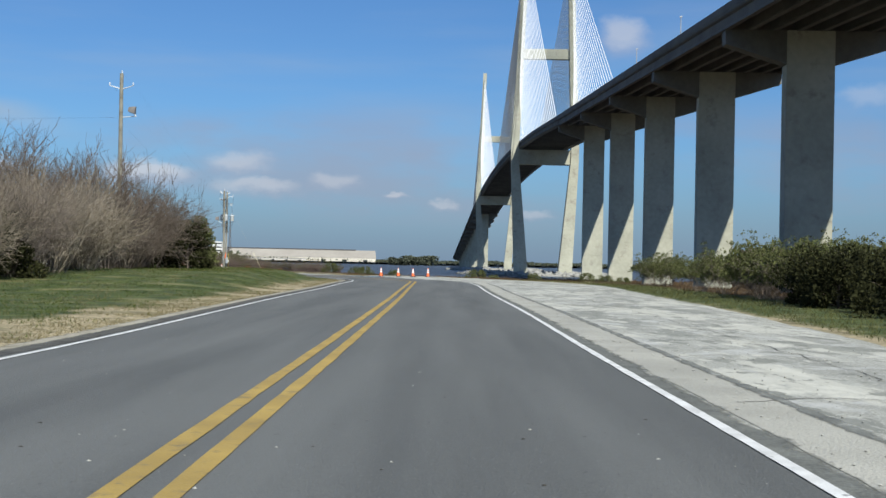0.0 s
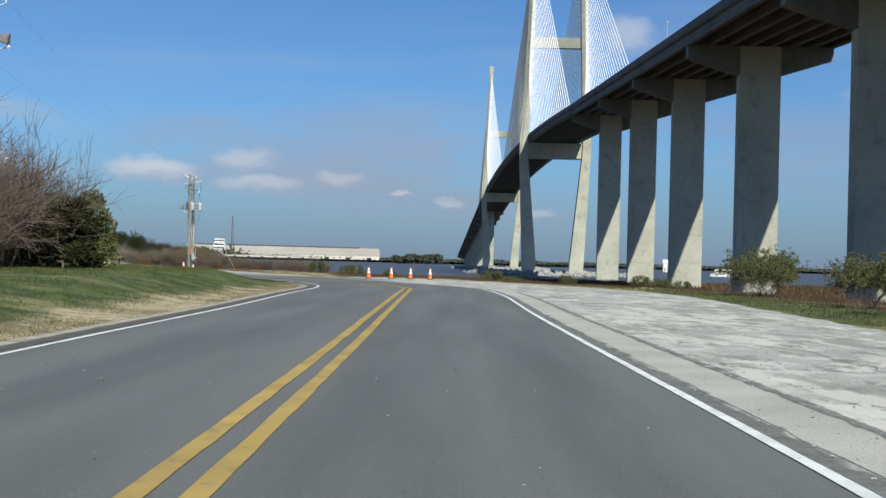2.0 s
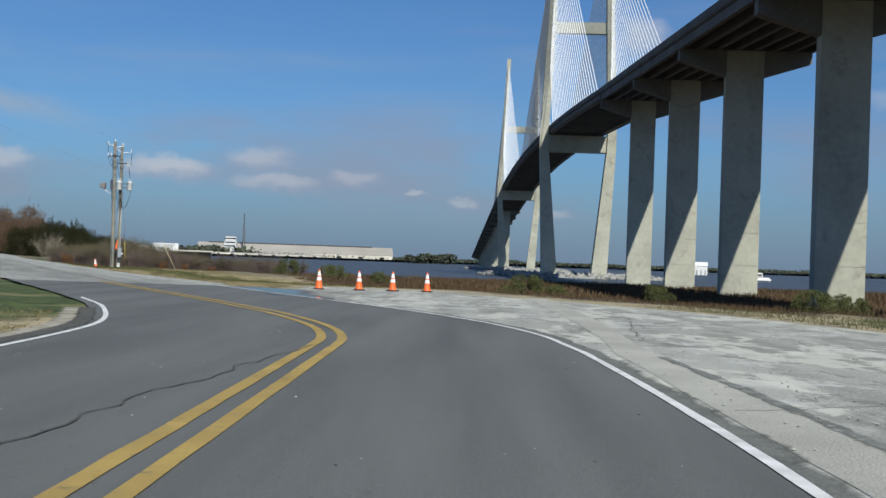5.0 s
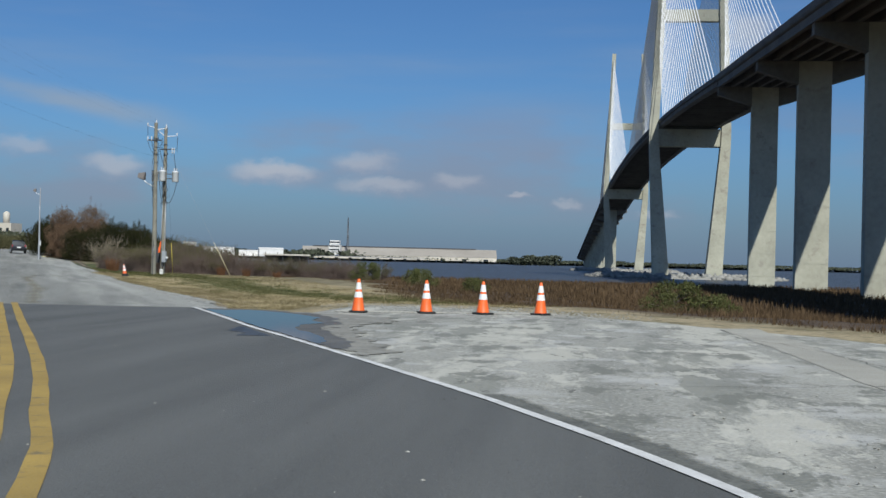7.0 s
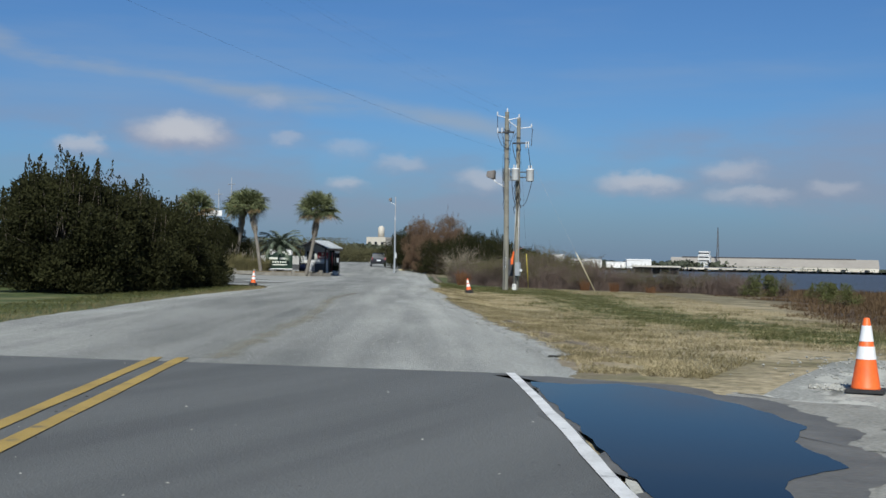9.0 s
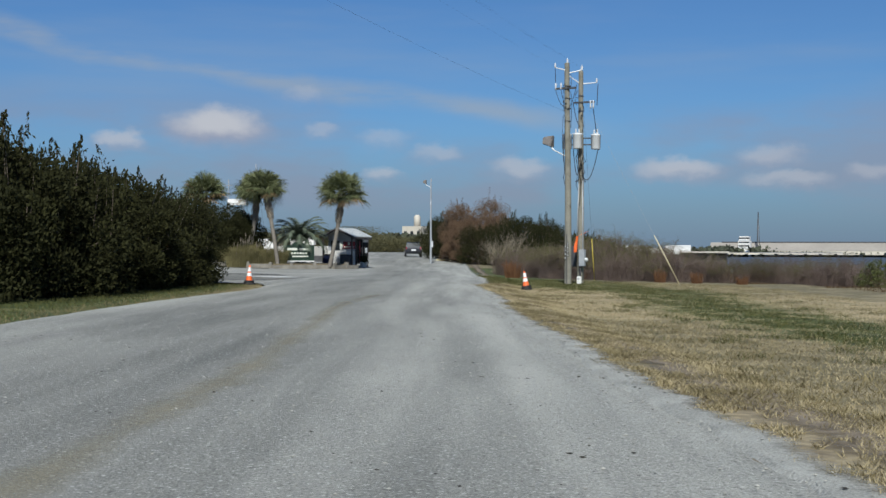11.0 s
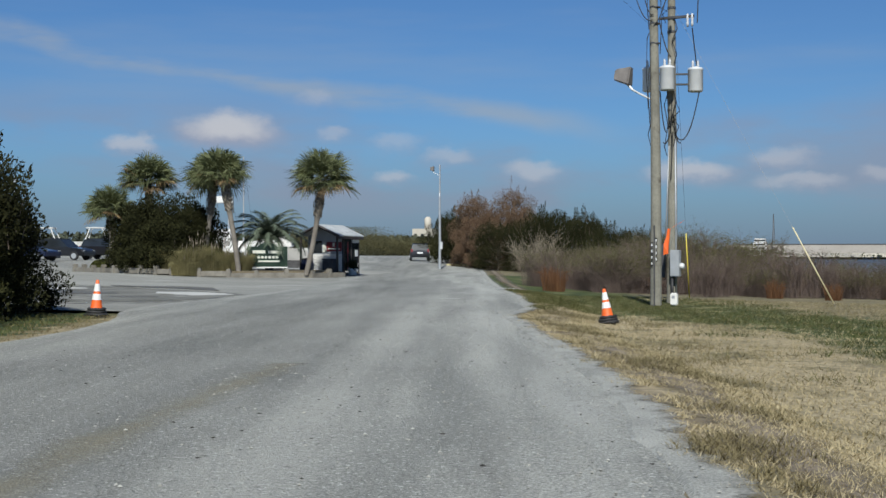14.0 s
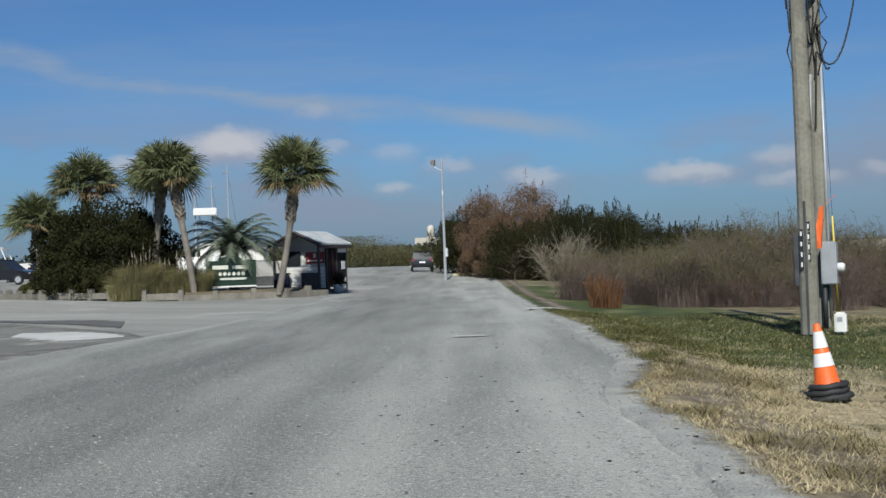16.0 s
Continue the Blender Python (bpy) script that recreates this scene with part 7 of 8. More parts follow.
def hedge(at, label, seed, mat, wide=1.7, tall=0.82):
    """A clipped hedge shrub: short stems and a close rounded coat of small leaves."""
    r = np.random.default_rng(seed)
    t = thing("hedge_shrub", at, label, "hedge shrub", "clipped hedge")
    d = unit(r.normal(size=(11000, 3)))
    d[:, 2] = np.abs(d[:, 2])
    q = np.sign(d) * np.abs(d) ** 0.8
    p = q * np.array([wide * 0.5, wide * 0.5, tall * 0.92]) * (0.72 + 0.30 * r.random((11000, 1)))
    p[:, 2] += 0.04
    segs = [(np.zeros(3), np.array([0.35 * wide * math.cos(a), 0.35 * wide * math.sin(a), tall * 0.7]), 0.025, 0.008) for a in (k * 0.7 for k in range(9))]
    v, f = twigs(segs)
    fast_mesh("stems", v, f, BARK, t)
    v, f = leaf_cards(p, 0.075, 0.022, d + np.array([0, 0, 0.3]), 0.6)
    fast_mesh("foliage", v, f, mat, t)


for i, (x, y) in enumerate([(-74.3, 187.0), (-73.1, 186.4), (-71.8, 185.9), (-70.5, 185.3)]):
    hedge((x, y, height(x, y)), "low clipped dark green hedge shrub by the curb", 320 + i, HEDGE)
hedge((-69.4, 184.9, height(-69.4, 184.9)), "low clipped yellow-green hedge shrub by the curb", 330, YELLOW_HEDGE, 1.6, 0.85)


TUFT = material("olive_tan_grass_blade", (0.070, 0.072, 0.026), (0.33, 0.285, 0.145), 0.8, 0.85, island=0.6)


def pampas(at, label, seed, tall=1.7, n=2200, wide=0.75, mat=None, name="pampas_grass", category="ornamental grass", group="pampas clumps", plumes=5):
    r = np.random.default_rng(seed)
    t = thing(name, at, label, category, group)
    segs, ends = [], []
    for i in range(n):
        a, l, b = r.random() * 6.283, tall * (0.45 + 0.55 * r.random()), 0.05 + 0.5 * r.random() ** 1.5
        h = np.array([math.cos(a), math.sin(a), 0])
        p = h * wide * math.sqrt(r.random())
        l *= 0.75 + 0.5 * (0.5 + 0.5 * noise.noise((p[0] * 3.1 + seed, p[1] * 3.1, 2)))
        m = p + h * b * l * 0.30 + np.array([0, 0, l * 0.72])
        e = m + h * b * l * 0.6 + np.array([0, 0, l * (0.25 - 0.45 * b)])
        segs += [(p, m, 0.008, 0.008), (m, e, 0.008, 0.001)]
    v, f = twigs(segs)
    fast_mesh("tuft", v, f, mat or TUFT, t)
    if not plumes:
        return
    ps = []
    for i in range(plumes):
        a = r.random() * 6.283
        o = np.array([math.cos(a), math.sin(a), 0]) * 0.35 * r.random()
        z0 = tall * (0.85 + 0.3 * r.random())
        ps += [(o, o * 1.3 + np.array([0, 0, z0]), 0.008, 0.006), (o * 1.3 + np.array([0, 0, z0]), o * 1.5 + np.array([0, 0, z0 + 0.3]), 0.045, 0.006)]
    v, f = twigs(ps)
    fast_mesh("plume", v, f, PALE_TWIG, t, "pale feathery plumes")


for i, (x, y, h) in enumerate([(-68.0, 184.5, 1.2), (-67.2, 184.4, 1.75), (-66.4, 184.2, 1.35), (-66.2, 185.4, 2.0), (-65.6, 184.3, 1.85), (-65.0, 185.0, 1.5), (-66.9, 185.5, 1.8), (-65.0, 186.2, 1.75), (-64.2, 185.6, 1.3), (-64.0, 186.2, 1.6), (-65.7, 183.6, 0.95)]):
    pampas((x, y, height(x, y)), "tall tan and olive ornamental grass clump", 400 + i, h, 1700)

# rust-red dead ferns at the foot of the thicket
for i, (x, y, h) in enumerate([(-40.9, 175.4, 1.45), (-40.4, 175.1, 1.2), (-39.2, 187.0, 1.5), (-38.6, 186.0, 1.4), (-36.6, 176.2, 0.8), (-29.0, 172.5, 0.7), (-26.5, 172.0, 0.6), (-31.2, 173.2, 0.8)]):
    pampas((x, y, height(x, y) - 0.03), "rust-red dead fern clump at the thicket's foot", 501 + i, h * (0.85 + 0.3 * (i % 3) / 2), 130, 0.30, RUST_FERN, "dead_fern", "fern", "dead ferns", 0)

# green sign board
SIGN_GREEN = material("dark_green_sign_paint", (0.008, 0.024, 0.014), (0.014, 0.036, 0.020), 2, 0.4)
CREAM = material("cream_sign_lettering", (0.55, 0.56, 0.48), (0.68, 0.68, 0.60), 4, 0.5)
sign = thing("sign_board", (-62.9, 187.6, 0.35), "dark green entrance sign board with cream lettering", "sign", turn=33)
part("board", box((-1.15, -0.05, 0.20), (1.15, 0.05, 1.42), 0.02), SIGN_GREEN, sign)
bm = bmesh.new()
arch = [(-0.55, 1.42)] + [(0.55 * math.cos(a), 1.42 + 0.22 * math.sin(a)) for a in np.linspace(math.pi, 0, 12)]
for dy in (-0.05, 0.05):
    for a, b in arch[1:]:
        bm.verts.new((a, dy, b))
bm.verts.ensure_lookup_table()
k = len(arch) - 1
bm.faces.new(bm.verts[:k])
bm.faces.new(bm.verts[k:][::-1])
for i in range(k):
    bm.faces.new((bm.verts[i], bm.verts[(i + 1) % k], bm.verts[k + (i + 1) % k], bm.verts[k + i]))
part("arched_top", bm, SIGN_GREEN, sign)
for x in (-1.0, 1.0):
    part("post", box((x - 0.06, 0.05, -0.3), (x + 0.06, 0.15, 1.3)), TIMBER, sign)
part("script_bar", box((-0.85, -0.062, 1.02), (-0.12, -0.05, 1.20)), CREAM, sign, "pale bar of unreadable lettering")
part("script_bar", box((0.05, -0.062, 1.02), (0.82, -0.05, 1.18)), CREAM, sign, "pale bar of unreadable lettering")
for i in range(6):
    bm = lathe([(0.085, 0), (0.085, 0.012)], 12)
    bmesh.ops.rotate(bm, matrix=Matrix.Rotation(radians(90), 3, "X"), verts=bm.verts)
    bmesh.ops.translate(bm, vec=(-0.5 + 0.21 * i, -0.05, 0.80), verts=bm.verts)
    part("emblem_disc", bm, CREAM, sign)
part("number_bar", box((-0.52, -0.062, 0.52), (0.70, -0.05, 0.62)), CREAM, sign, "pale bar of unreadable figures")
part("base_rail", box((-1.1, -0.09, 0.18), (1.15, -0.05, 0.25)), WHITE_WALL, sign)

# vending kiosk with porch roof, and a boat on a trailer behind
KIOSK_DARK = material("dark_brown_kiosk_paint", (0.022, 0.018, 0.018), (0.055, 0.045, 0.042), 2, 0.6)
ROOF_PALE = material("pale_galvanised_roof", (0.30, 0.32, 0.33), (0.46, 0.48, 0.48), 1.5, 0.5)
KIOSK_RED = material("red_menu_board", (0.16, 0.02, 0.025), (0.26, 0.035, 0.04), 2, 0.5)
KIOSK_GREY = material("pale_grey_kiosk_board", (0.28, 0.30, 0.33), (0.42, 0.44, 0.47), 1.5, 0.6)
ks = thing("kiosk_trailer", (-60.75, 192.6, 0.10), "small kiosk with dark screened porch and pale metal gable roof", "kiosk", turn=2)
W, D, EAVE, RIDGE = 2.45, 2.0, 2.36, 2.98


def roof_slope(x0, z0, x1, z1):
    bm = bmesh.new()
    vs = [bm.verts.new((x, y, z + dz)) for dz in (0.0, 0.06) for y in (-0.95, D + 0.25) for x, z in ((x0, z0), (x1, z1))]
    for f in ((0, 1, 3, 2), (4, 6, 7, 5), (0, 4, 5, 1), (2, 3, 7, 6), (0, 2, 6, 4), (1, 5, 7, 3)):
        bm.faces.new([vs[i] for i in f])
    part("roof_slope", bm, ROOF_PALE, ks, "pale corrugated metal roof")
    for i in range(10):
        y = -0.88 + (D + 1.06) * i / 9
        part("roof_rib", tube((x0, y, z0 + 0.065), (x1, y, z1 + 0.065), 0.018, seg=4), ROOF_PALE, ks)
    part("barge_board", tube((x0, -0.98, z0 - 0.02), (x1, -0.98, z1 - 0.02), 0.085, seg=4), KIOSK_DARK, ks, "dark barge board")


roof_slope(-W - 0.25, EAVE - 0.04, -W / 2, RIDGE)
roof_slope(0.25, EAVE - 0.04, -W / 2, RIDGE)
part("fascia", box((0.20, -1.0, EAVE - 0.20), (0.26, D + 0.25, EAVE - 0.05)), KIOSK_DARK, ks, "dark roof fascia")
bm = bmesh.new()
vs = [bm.verts.new((x, y, z)) for y in (0.0, 0.06) for x, z in ((-W, 1.25), (0, 1.25), (0, EAVE), (-W / 2, RIDGE - 0.05), (-W, EAVE))]
bm.faces.new(vs[:5][::-1])
bm.faces.new(vs[5:])
for i in range(5):
    bm.faces.new((vs[i], vs[(i + 1) % 5], vs[5 + (i + 1) % 5], vs[5 + i]))
part("gable_wall", bm, KIOSK_GREY, ks, "pale grey gable wall")
for i in range(6):
    part("clapboard", box((-W, -0.01 + 0.004 * (i % 2), 0.18 + 0.18 * i), (-0.05, 0.05, 0.35 + 0.18 * i), 0.008), WHITE_WALL, ks)
part("body", box((-W + 0.03, 0.08, 0.10), (-0.9, D, EAVE - 0.05), 0.03), KIOSK_DARK, ks, "dark brown kiosk body")
part("window", box((-2.2, -0.05, 1.32), (-1.45, -0.01, 2.05)), DARK_GLASS, ks, "dark serving window")
part("menu_board", box((-1.12, -0.07, 1.42), (-0.08, -0.02, 1.98), 0.02), KIOSK_RED, ks, "red menu board")
part("board_emblem", box((-0.68, -0.09, 1.70), (-0.54, -0.065, 1.92)), CREAM, ks)
part("board_line", box((-1.02, -0.09, 1.52), (-0.18, -0.065, 1.60)), CREAM, ks, "pale bar of unreadable lettering")
part("poster", box((-1.36, -0.05, 1.35), (-1.2, -0.01, 1.95)), CREAM, ks, "narrow pale poster")
for x, y in ((0, 0), (0, D), (0, D / 2), (0.05, -0.85), (-W, -0.85)):
    part("porch_post", box((x - 0.05, y - 0.05, 0), (x + 0.05, y + 0.05, EAVE - 0.05)), KIOSK_DARK, ks, "dark porch post")
part("porch_screen", box((-0.02, 0.06, 0.25), (0.02, D / 2 - 0.06, EAVE - 0.2)), DARK_GLASS, ks, "dark porch screen")
part("porch_screen", box((-0.02, D / 2 + 0.06, 0.7), (0.02, D - 0.06, EAVE - 0.45)), DARK_GLASS, ks, "dark porch screen")
part("fascia_sign", box((0.03, D / 2 + 0.1, EAVE - 0.42), (0.07, D - 0.05, EAVE - 0.22)), WHITE_WALL, ks, "white sign strip")
part("door_rail", box((0.03, 0.5, 0.3), (0.06, 0.56, 2.0)), KIOSK_RED, ks, "dark red door rail")
part("screen_notice", box((0.025, D / 2 + 0.5, 1.1), (0.045, D / 2 + 0.85, 1.5)), PALE_METAL, ks, "small pale notice")
part("half_wall", box((-0.03, D / 2 + 0.06, 0.15), (0.03, D - 0.06, 0.68)), WHITE_WALL, ks, "white porch half wall")
part("rear_screen", box((-0.88, D - 0.05, 0.2), (-0.06, D, EAVE - 0.1)), KIOSK_DARK, ks)
part("porch_floor", box((-0.9, 0.06, 0.0), (0.1, D, 0.12), 0.02), TIMBER, ks)
cooler = thing("drinks_cooler", (-61.45, 192.2, 0.08), "dark blue-grey chest by the kiosk wall", "cooler")
part("chest", box((-0.38, -0.28, 0), (0.38, 0.28, 0.92), 0.04), DARK_METAL, cooler)
part("lid", box((-0.40, -0.30, 0.92), (0.40, 0.30, 0.99), 0.02), DARK_METAL, cooler)
pot = thing("flower_pot", (-60.25, 192.9, 0.06), "pale round flower pot with dark plant", "flower pot")
part("pot", lathe([(0.22, 0), (0.30, 0.35), (0.33, 0.40), (0.28, 0.40)], 14), PALE_METAL, pot, smooth=True)
v, f = leaf_cards(RNG.normal(size=(420, 3)) * 0.13 + np.array([0, 0, 0.62]), 0.2, 0.05)
fast_mesh("plant", v, f, CEDAR, pot)
bn_ = thing("trash_bin", (-62.9, 191.9, 0.06), "dark blue plastic bin by the kiosk", "bin")
part("bin_body", box((-0.3, -0.28, 0), (0.3, 0.28, 0.95), 0.05), CAR_NAVY, bn_)
part("lid", box((-0.33, -0.31, 0.95), (0.33, 0.31, 1.04), 0.03), BLACK_RUBBER, bn_)
bt = thing("covered_boat", (-67.5, 196.5, 0.0), "white boat on a trailer behind the kiosk", "boat", turn=20)
bm = bmesh.new()
for x, w, z0 in ((-2.4, 0.85, 0.9), (-0.5, 0.95, 0.8), (1.2, 0.7, 0.9), (2.3, 0.08, 1.4)):
    for s in (-1, 1):
        bm.verts.new((x, s * w, 1.75))
        bm.verts.new((x, s * w * 0.4, z0))
bm.verts.ensure_lookup_table()
for i in range(3):
    a, b = 4 * i, 4 * i + 4
    for p, q in ((0, 1), (1, 3), (3, 2), (2, 0)):
        bm.faces.new((bm.verts[a + p], bm.verts[a + q], bm.verts[b + q], bm.verts[b + p]))
bm.faces.new([bm.verts[i] for i in (0, 1, 3, 2)])
bm.faces.new([bm.verts[i] for i in (12, 14, 15, 13)])
part("hull", bm, WHITE_WALL, bt)
part("cabin", box((-1.4, -0.6, 1.7), (0.6, 0.6, 2.5), 0.15), WHITE_WALL, bt)
part("trailer_frame", box((-2.4, -0.7, 0.45), (2.6, 0.7, 0.6)), DARK_METAL, bt)
for s in (-0.85, 0.85):
    part("wheel", tube((-0.6, s - 0.1, 0.32), (-0.6, s + 0.1, 0.32), 0.32, seg=18), BLACK_RUBBER, bt)
part("cradle", box((-1.6, -0.5, 0.6), (1.4, 0.5, 0.95)), DARK_METAL, bt)


# ---- parked cars ----
def car(at, turn, paint, label, suv=True, length=4.7):
    c = thing("parked_car", at, label, "car", turn=turn)
    hw = 0.93
    belt, top = (1.05, 1.72) if suv else (0.95, 1.45)
    L = length / 2
    prof = [(-L, 0.35), (-L, 0.75), (-L + 0.05, belt), (-L + 0.25, belt + 0.05), (L - 1.4, belt), (L - 0.25, belt - 0.15), (L, 0.7), (L, 0.35)]
    bm = bmesh.new()
    for s in (-hw, hw):
        for x, z in prof:
            bm.verts.new((x, s, z))
    bm.verts.ensure_lookup_table()
    k = len(prof)
    bm.faces.new(bm.verts[:k])
    bm.faces.new(bm.verts[k:][::-1])
    for i in range(k):
        bm.faces.new((bm.verts[i], bm.verts[(i + 1) % k], bm.verts[k + (i + 1) % k], bm.verts[k + i]))
    bmesh.ops.bevel(bm, geom=bm.edges[:], offset=0.07, segments=2, affect="EDGES")
    part("body", bm, paint, c)
    cab = [(-L + 0.1, belt), (-L + 0.35, top - 0.1), (-L + 0.7, top), (0.35, top), (1.15, belt)] if suv else [(-L + 0.6, belt), (-L + 1.2, top), (0.2, top), (1.0, belt)]
    bm = bmesh.new()
    for s, w in ((-1, 0.86), (1, 0.86)):
        for x, z in cab:
            bm.verts.new((x, s * (w - 0.14 * (z > belt + 0.1)), z))
    bm.verts.ensure_lookup_table()
    k = len(cab)
    bm.faces.new(bm.verts[:k])
    bm.faces.new(bm.verts[k:][::-1])
    for i in range(k):
        bm.faces.new((bm.verts[i], bm.verts[(i + 1) % k], bm.verts[k + (i + 1) % k], bm.verts[k + i]))
    part("glasshouse", bm, DARK_GLASS, c, "dark tinted windows")
    part("roof_panel", box((-L + 0.65, -0.72, top - 0.03), (0.4, 0.72, top + 0.03), 0.03), paint, c)
    for x in (-L + 0.85, L - 0.85):
        for s in (-1, 1):
            w = part("wheel", tube((x, s * 0.80, 0.35), (x, s * 0.97, 0.35), 0.35, seg=20), BLACK_RUBBER, c)
            part("rim", tube((x, s * 0.95, 0.35), (x, s * 0.985, 0.35), 0.22, seg=16), GREY_METAL, w, "silver alloy rim")
    for s in (-1, 1):
        part("headlight", box((L - 0.16, s * 0.74 - 0.12, 0.72), (L + 0.005, s * 0.74 + 0.12, 0.81), 0.03), GREY_METAL, c)
        part("tail_light", box((-L - 0.01, s * 0.80 - 0.09, 0.85), (-L + 0.06, s * 0.80 + 0.09, 1.15), 0.02), KIOSK_RED, c, "dark red tail light")
    part("number_plate", box((-L - 0.02, -0.26, 0.72), (-L, 0.26, 0.86)), REFLECT, c, "pale plain number plate")
    return c


for at_, turn_, paint_, label_, suv_, len_ in (((-78.6, 238.5), 118, CAR_BLACK, "black sport utility vehicle parked at the bend", True, 4.7), ((-91.6, 198.6), 4, CAR_NAVY, "dark navy sedan parked in the car park", False, 4.8), ((-93.8, 204.6), 10, CAR_BLACK, "black sport utility vehicle parked in the car park", True, 5.2), ((-93.6, 210.4), 18, CAR_BLACK, "dark pickup-sized car parked in the car park", True, 4.9)):
    car((*at_, height(*at_)), turn_, paint_, label_, suv_, len_)
# mooring masts and trawler rig beyond the car park
for x, y, h in ((-120.6, 269.2, 13.4), (-124.4, 267.5, 11.0), (-122.6, 268.6, 11.6), (-101.5, 207.5, 7.2), (-104, 210, 6.0)):
    m = thing("boat_mast", (x, y, height(x, y)), "thin grey boat mast with spreaders", "boat mast", "boat masts")
    part("spar", tube((0, 0, 0), (0, 0, h), 0.12, 0.07, 8), GREY_METAL, m)
    part("spreader", tube((-0.9, 0.3, h * 0.92), (0.9, -0.3, h * 0.92), 0.06, seg=6), GREY_METAL, m)
    part("stay", tube((0, 0, h * 0.95), (1.6, 0.5, 1.0), 0.015, seg=4), WIRE, m)
hull = thing("shrimp_boat", (-122.6, 268.0, height(-122.6, 268.0)), "white laid-up shrimp boat beyond the car park", "boat", turn=33)
part("hull", box((-5, -1.6, 0), (5, 1.6, 2.0), 0.5), WHITE_WALL, hull)
part("wheelhouse", box((-1.2, -1.0, 2.0), (1.2, 1.0, 3.6), 0.1), WHITE_WALL, hull)
part("upper_rail", box((-1.9, -0.8, 7.1), (0.9, 0.8, 8.0), 0.05), WHITE_WALL, hull)
for x in (-1.2, 0.6):
    part("stanchion", tube((x, 0, 3.5), (x, 0, 7.2), 0.06, seg=6), GREY_METAL, hull)

for x, y, turn_, l_ in ((-106.5, 217.0, 24, 6.5), (-103.5, 220.5, 30, 6.0)):
    w = thing("trailer_boat", (x, y, height(x, y)), "white motor boat with pale canopy frame behind parked cars", "boat", "laid-up boats", turn=turn_)
    bm = bmesh.new()
    rings = []
    for k, (u, half, keel) in enumerate(((-0.5, 1.15, 0.8), (-0.1, 1.2, 0.75), (0.25, 0.95, 0.9), (0.5, 0.06, 1.7))):
        rings.append([bm.verts.new((u * l_, c * half, z)) for c, z in ((-1, 1.9), (-0.8, 1.2), (0, keel), (0.8, 1.2), (1, 1.9))])
    for a, b in zip(rings, rings[1:]):
        for k in range(4):
            bm.faces.new((a[k], a[k + 1], b[k + 1], b[k]))
        bm.faces.new((a[4], a[0], b[0], b[4]))
    bm.faces.new(rings[0])
    bm.faces.new(rings[-1][::-1])
    part("hull", bm, WHITE_WALL, w)
    part("windscreen", box((0.2, -0.8, 1.9), (0.9, 0.8, 2.5), 0.15), DARK_GLASS, w)
    for sy in (-0.9, 0.9):
        part("frame_leg", tube((-1.6, sy, 1.9), (-1.0, sy * 0.8, 3.5), 0.06, seg=8), WHITE_WALL, w)
        part("frame_leg", tube((1.1, sy, 1.9), (0.4, sy * 0.8, 3.5), 0.06, seg=8), WHITE_WALL, w)
    part("canopy_top", box((-1.5, -0.85, 3.47), (0.7, 0.85, 3.6), 0.05), WHITE_WALL, w)
    w.scale = (0.8, 0.8, 0.8)
    for sx in (-0.25 * l_, 0.15 * l_):
        part("stand", box((sx - 0.15, -0.7, 0), (sx + 0.15, 0.7, 0.95), 0.03), DARK_METAL, w)

# ---- puddles and worn marks ----
PUDDLE = bpy.data.materials.new("puddle_water")
PUDDLE.use_nodes = True
pb_ = PUDDLE.node_tree.nodes["Principled BSDF"]
pb_.inputs["Base Color"].default_value = (0.010, 0.014, 0.020, 1)
pb_.inputs["Roughness"].default_value = 0.02
pb_.inputs["IOR"].default_value = 1.2
pb_.inputs["Specular IOR Level"].default_value = 0.07
WET = material("damp_mud_paving", (0.075, 0.072, 0.062), (0.16, 0.152, 0.13), 1.5, 0.6, bump=0.3, fine=20)


BLEACHED = material("bleached_paving", (0.38, 0.38, 0.35), (0.58, 0.575, 0.54), 1.2, 0.9, bump=0.5, fine=30)
WET_ASPHALT = material("wet_asphalt_stain", (0.042, 0.044, 0.043), (0.080, 0.082, 0.080), 1.5, 0.5, bump=0.3, fine=40)


def patch(name, pts, mat, lift, label, rough=0.0, seed=0, kind="structure"):
    """A flat irregular patch inside an outline."""
    out = []
    for i, p in enumerate(pts):
        a, b = Vector(p), Vector(pts[(i + 1) % len(pts)])
        m = max(int((b - a).length / 0.12), 1)
        for k in range(m):
            q = a.lerp(b, k / m)
            out.append((q.x + rough * noise.noise((q.x * 1.7, q.y * 1.7, seed)) + 0.4 * rough * noise.noise((q.x * 6, q.y * 6, seed)), q.y + rough * noise.noise((q.x * 1.7, q.y * 1.7, seed + 5)) + 0.4 * rough * noise.noise((q.x * 6, q.y * 6, seed + 6))))
    bm = bmesh.new()
    vs = [bm.verts.new((x, y, height(x, y) + lift)) for x, y in out]
    f = bm.faces.new(vs)
    bmesh.ops.triangulate(bm, faces=[f])
    return tagged(part(name, bm, mat, None), label, "", "", kind)


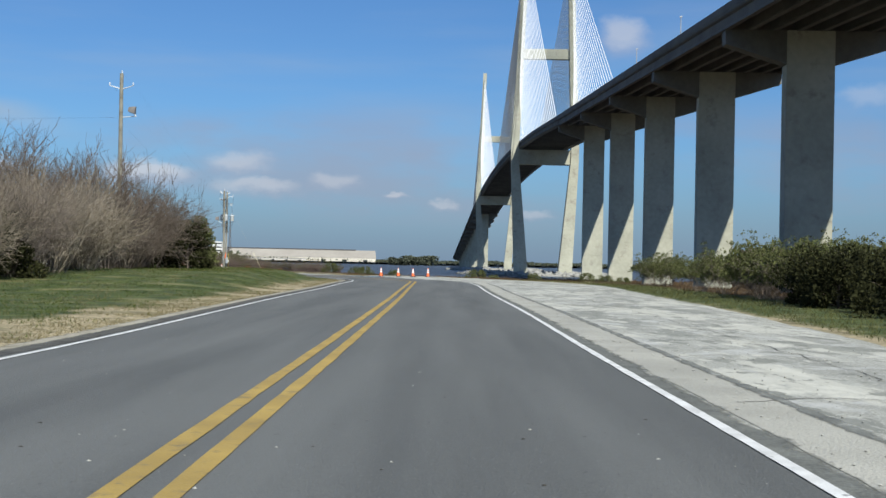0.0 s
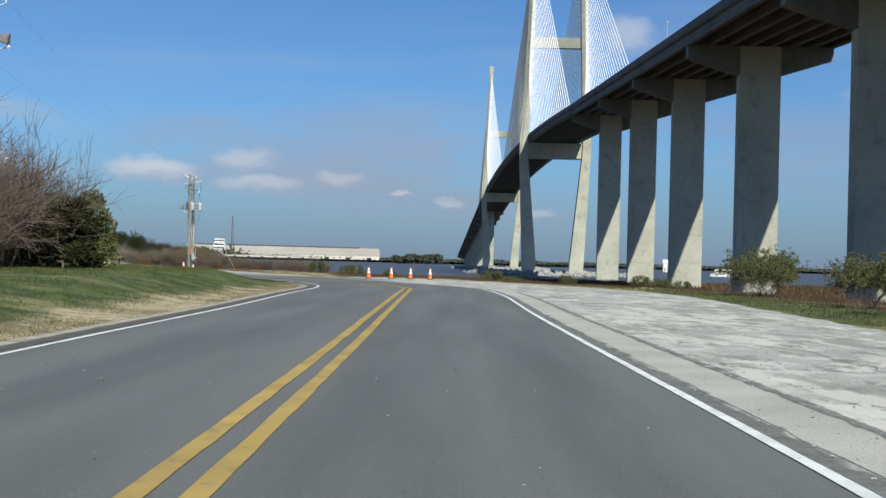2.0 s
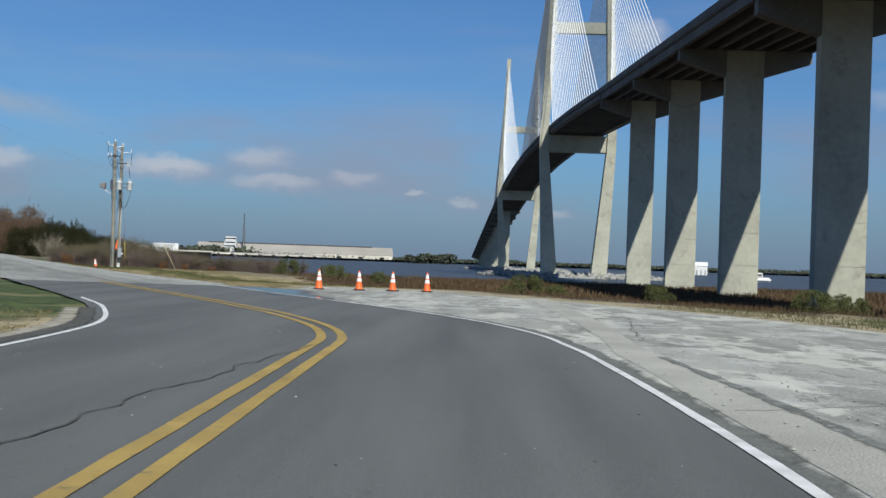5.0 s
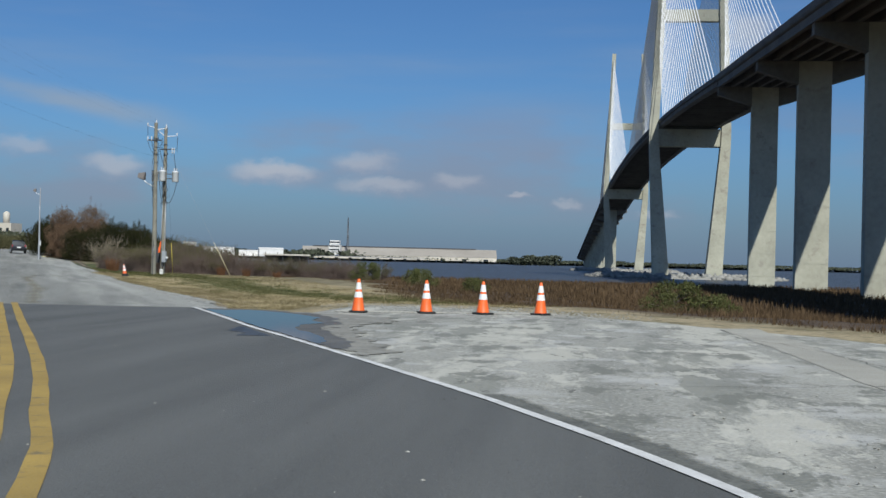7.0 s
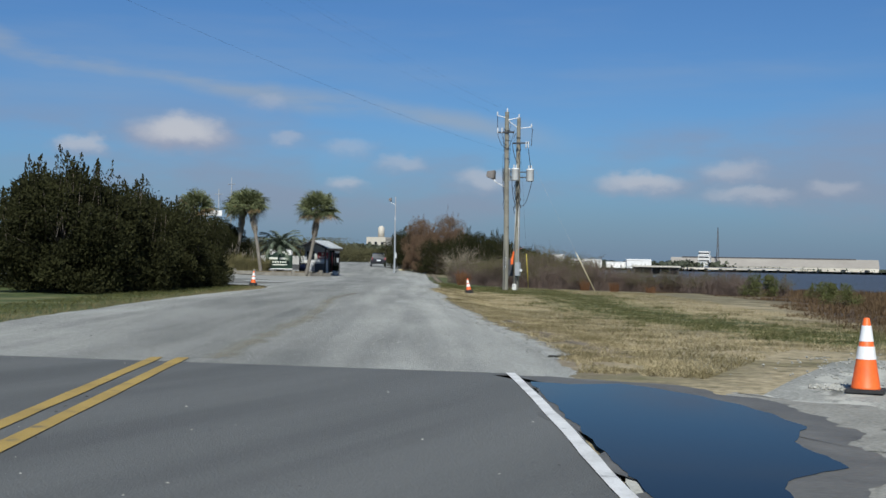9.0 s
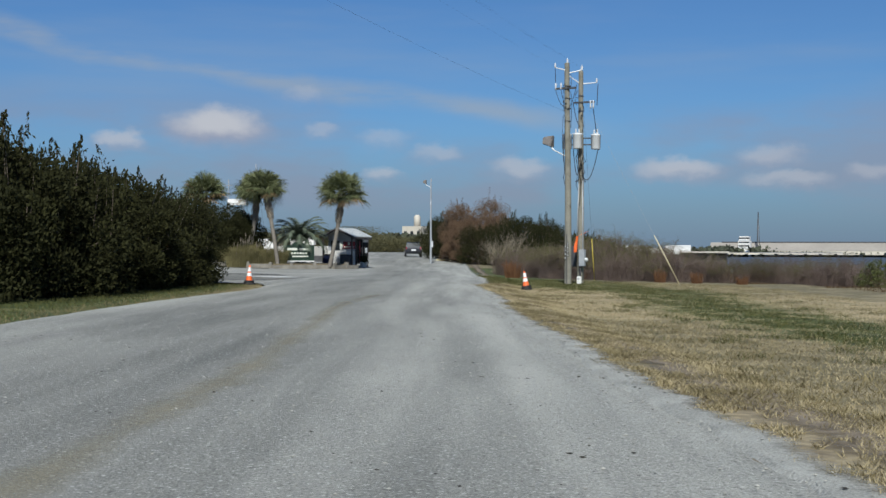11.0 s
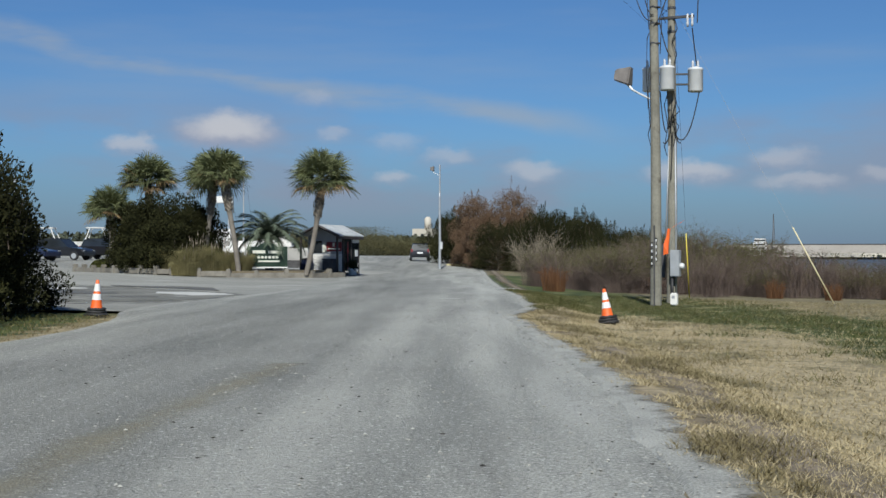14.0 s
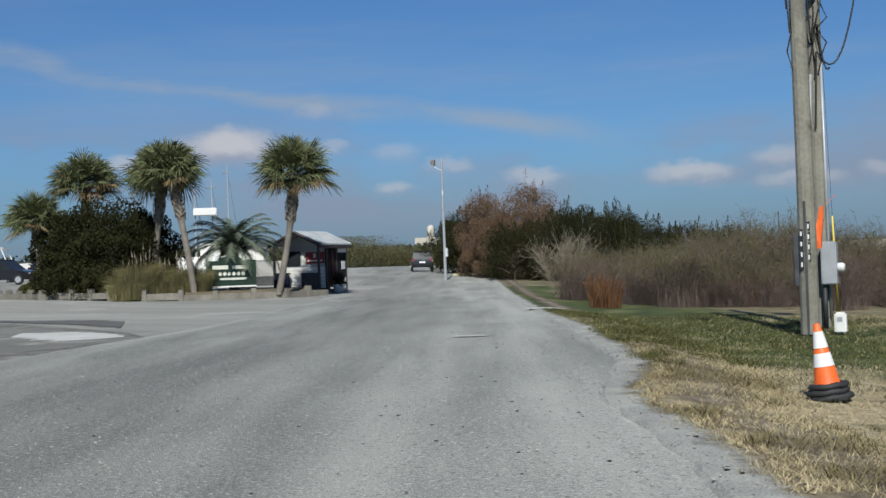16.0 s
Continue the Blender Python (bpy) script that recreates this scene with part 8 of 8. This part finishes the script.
DAMP = material("drying_paving", (0.18, 0.176, 0.152), (0.31, 0.303, 0.266), 1.8, 0.9, bump=0.7, fine=24, spots=((0.09, 0.088, 0.075), 2.4, 0.58, 0.66), grit=1.2)
patch("damp_paving", [(-8.9, 105.3), (-7.6, 104.8), (-6.5, 103.7), (-6.2, 102.2), (-6.7, 101.2), (-6.5, 99.4), (-6.1, 98.0), (-5.6, 96.4), (-5.15, 94.6), (-5.3, 93.7), (-6.0, 94.9), (-7.3, 98.5), (-7.7, 101.5), (-8.4, 103.6)], DAMP, 0.0065, "half-dried grey paving round the puddle", 0.40, 13)
patch("puddle_margin", [(-11.5, 105.85), (-10.4, 105.85), (-9.7, 105.75), (-8.6, 104.75), (-7.9, 103.8), (-7.5, 102.9), (-7.4, 101.9), (-7.0, 100.9), (-7.2, 99.9), (-7.0, 99.0), (-6.65, 98.1), (-6.3, 97.3), (-6.0, 96.3), (-5.7, 95.0), (-5.9, 94.65), (-6.55, 95.95), (-8.33, 99.5), (-9.38, 101.8), (-11.35, 105.9)], WET, 0.008, "damp dark mud round the puddle", 0.20, 3)
patch("puddle", [(-10.95, 105.2), (-10.47, 105.15), (-10.05, 105.55), (-9.25, 104.85), (-8.68, 104.3), (-8.25, 103.6), (-7.9, 102.8), (-7.86, 101.9), (-7.35, 100.9), (-7.62, 100.2), (-7.5, 99.3), (-7.28, 98.6), (-6.98, 98.1), (-6.75, 97.5), (-6.5, 96.8), (-6.3, 96.2), (-6.28, 95.6), (-6.5, 95.95), (-8.30, 99.6), (-9.33, 101.8)], PUDDLE, 0.012, "still puddle mirroring blue sky", 0.07, 4)
patch("wet_patch", [(-8.27, 97.9), (-8.37, 98.64), (-8.41, 99.09), (-8.33, 99.06), (-7.77, 97.93), (-7.3, 96.93), (-7.8, 96.74), (-7.83, 97.06), (-7.84, 97.43)], WET_ASPHALT, 0.010, "dark wet stain on the asphalt beside the puddle", 0.05, 12)
LOT_DARK = material("worn_dark_lot_paving", (0.105, 0.104, 0.090), (0.215, 0.212, 0.185), 0.5, 0.9, bump=0.9, fine=30, spots=((0.30, 0.295, 0.26), 0.8, 0.55, 0.66), grit=1.0)
ribbon("worn_lot_paving", [(-66.0, 172.1), (-59.5, 168.2), (-55.3, 166.2), (-46.8, 160.6), (-44.2, 158.4)], [(-48.6, 149.4), (-44.4, 149.4), (-42.4, 150.4), (-42.2, 152.0), (-43.6, 156.9)], ragged(LOT_DARK, 0.9, 1.4, 0.75, False, 0.14), 0.003, 0.3, 0.3, 0.5, 14, "darker worn paving in the car park")
for up_, low, seed_, label_ in (([(-57.5, 167.5), (-55.2, 167.0), (-53.7, 167.3), (-51.4, 166.3)], [(-55.6, 165.7), (-52.2, 164.1), (-49.7, 162.6), (-47.1, 160.9)], 8, "dark damp strip in the car park"), ([(-55.6, 161.9), (-54.0, 161.1), (-51.8, 159.9), (-49.8, 158.8)], [(-49.6, 155.5), (-49.0, 156.2), (-49.0, 157.0), (-48.9, 157.9)], 18, "dark damp strip in the car park"), ([(-47.4, 155.6), (-46.0, 156.1)], [(-46.6, 154.8), (-45.2, 155.2)], 28, "small dark damp mark in the car park")):
    ribbon("damp_patch", up_, low, ragged(WET.copy(), 1.5, 1.5, 0.62, False, 0.12), 0.008, 0.2, 0.2, 0.3, 10, label_)
for up_, low in (([(-49.3, 160.3), (-48.5, 160.6), (-47.4, 160.6), (-45.4, 159.0)], [(-47.8, 158.3), (-45.9, 157.0), (-45.1, 156.9), (-44.7, 158.2)]), ([(-59.0, 165.0), (-57.3, 164.4), (-55.2, 163.4)], [(-54.5, 160.5), (-54.0, 160.9), (-53.6, 161.9)])):
    ribbon("worn_patch", up_, low, ragged(BLEACHED.copy(), 1.6, 1.5, 0.75, False, 0.12), 0.013, 0.15, 0.15, 0.3, 10, "bleached pale worn patch in the car park")
patch("white_mark", [(-37.3, 157.5), (-37.0, 157.6), (-36.9, 157.9), (-37.1, 158.1), (-37.4, 157.8)], BLEACHED, 0.02, "worn white paint mark on the pale road", 0.15, 10)
patch("white_mark", [(-40.5, 168.6), (-40.0, 168.9), (-39.8, 169.6), (-40.3, 170.0), (-40.8, 169.3)], BLEACHED, 0.02, "worn white paint mark on the pale road", 0.15, 11)
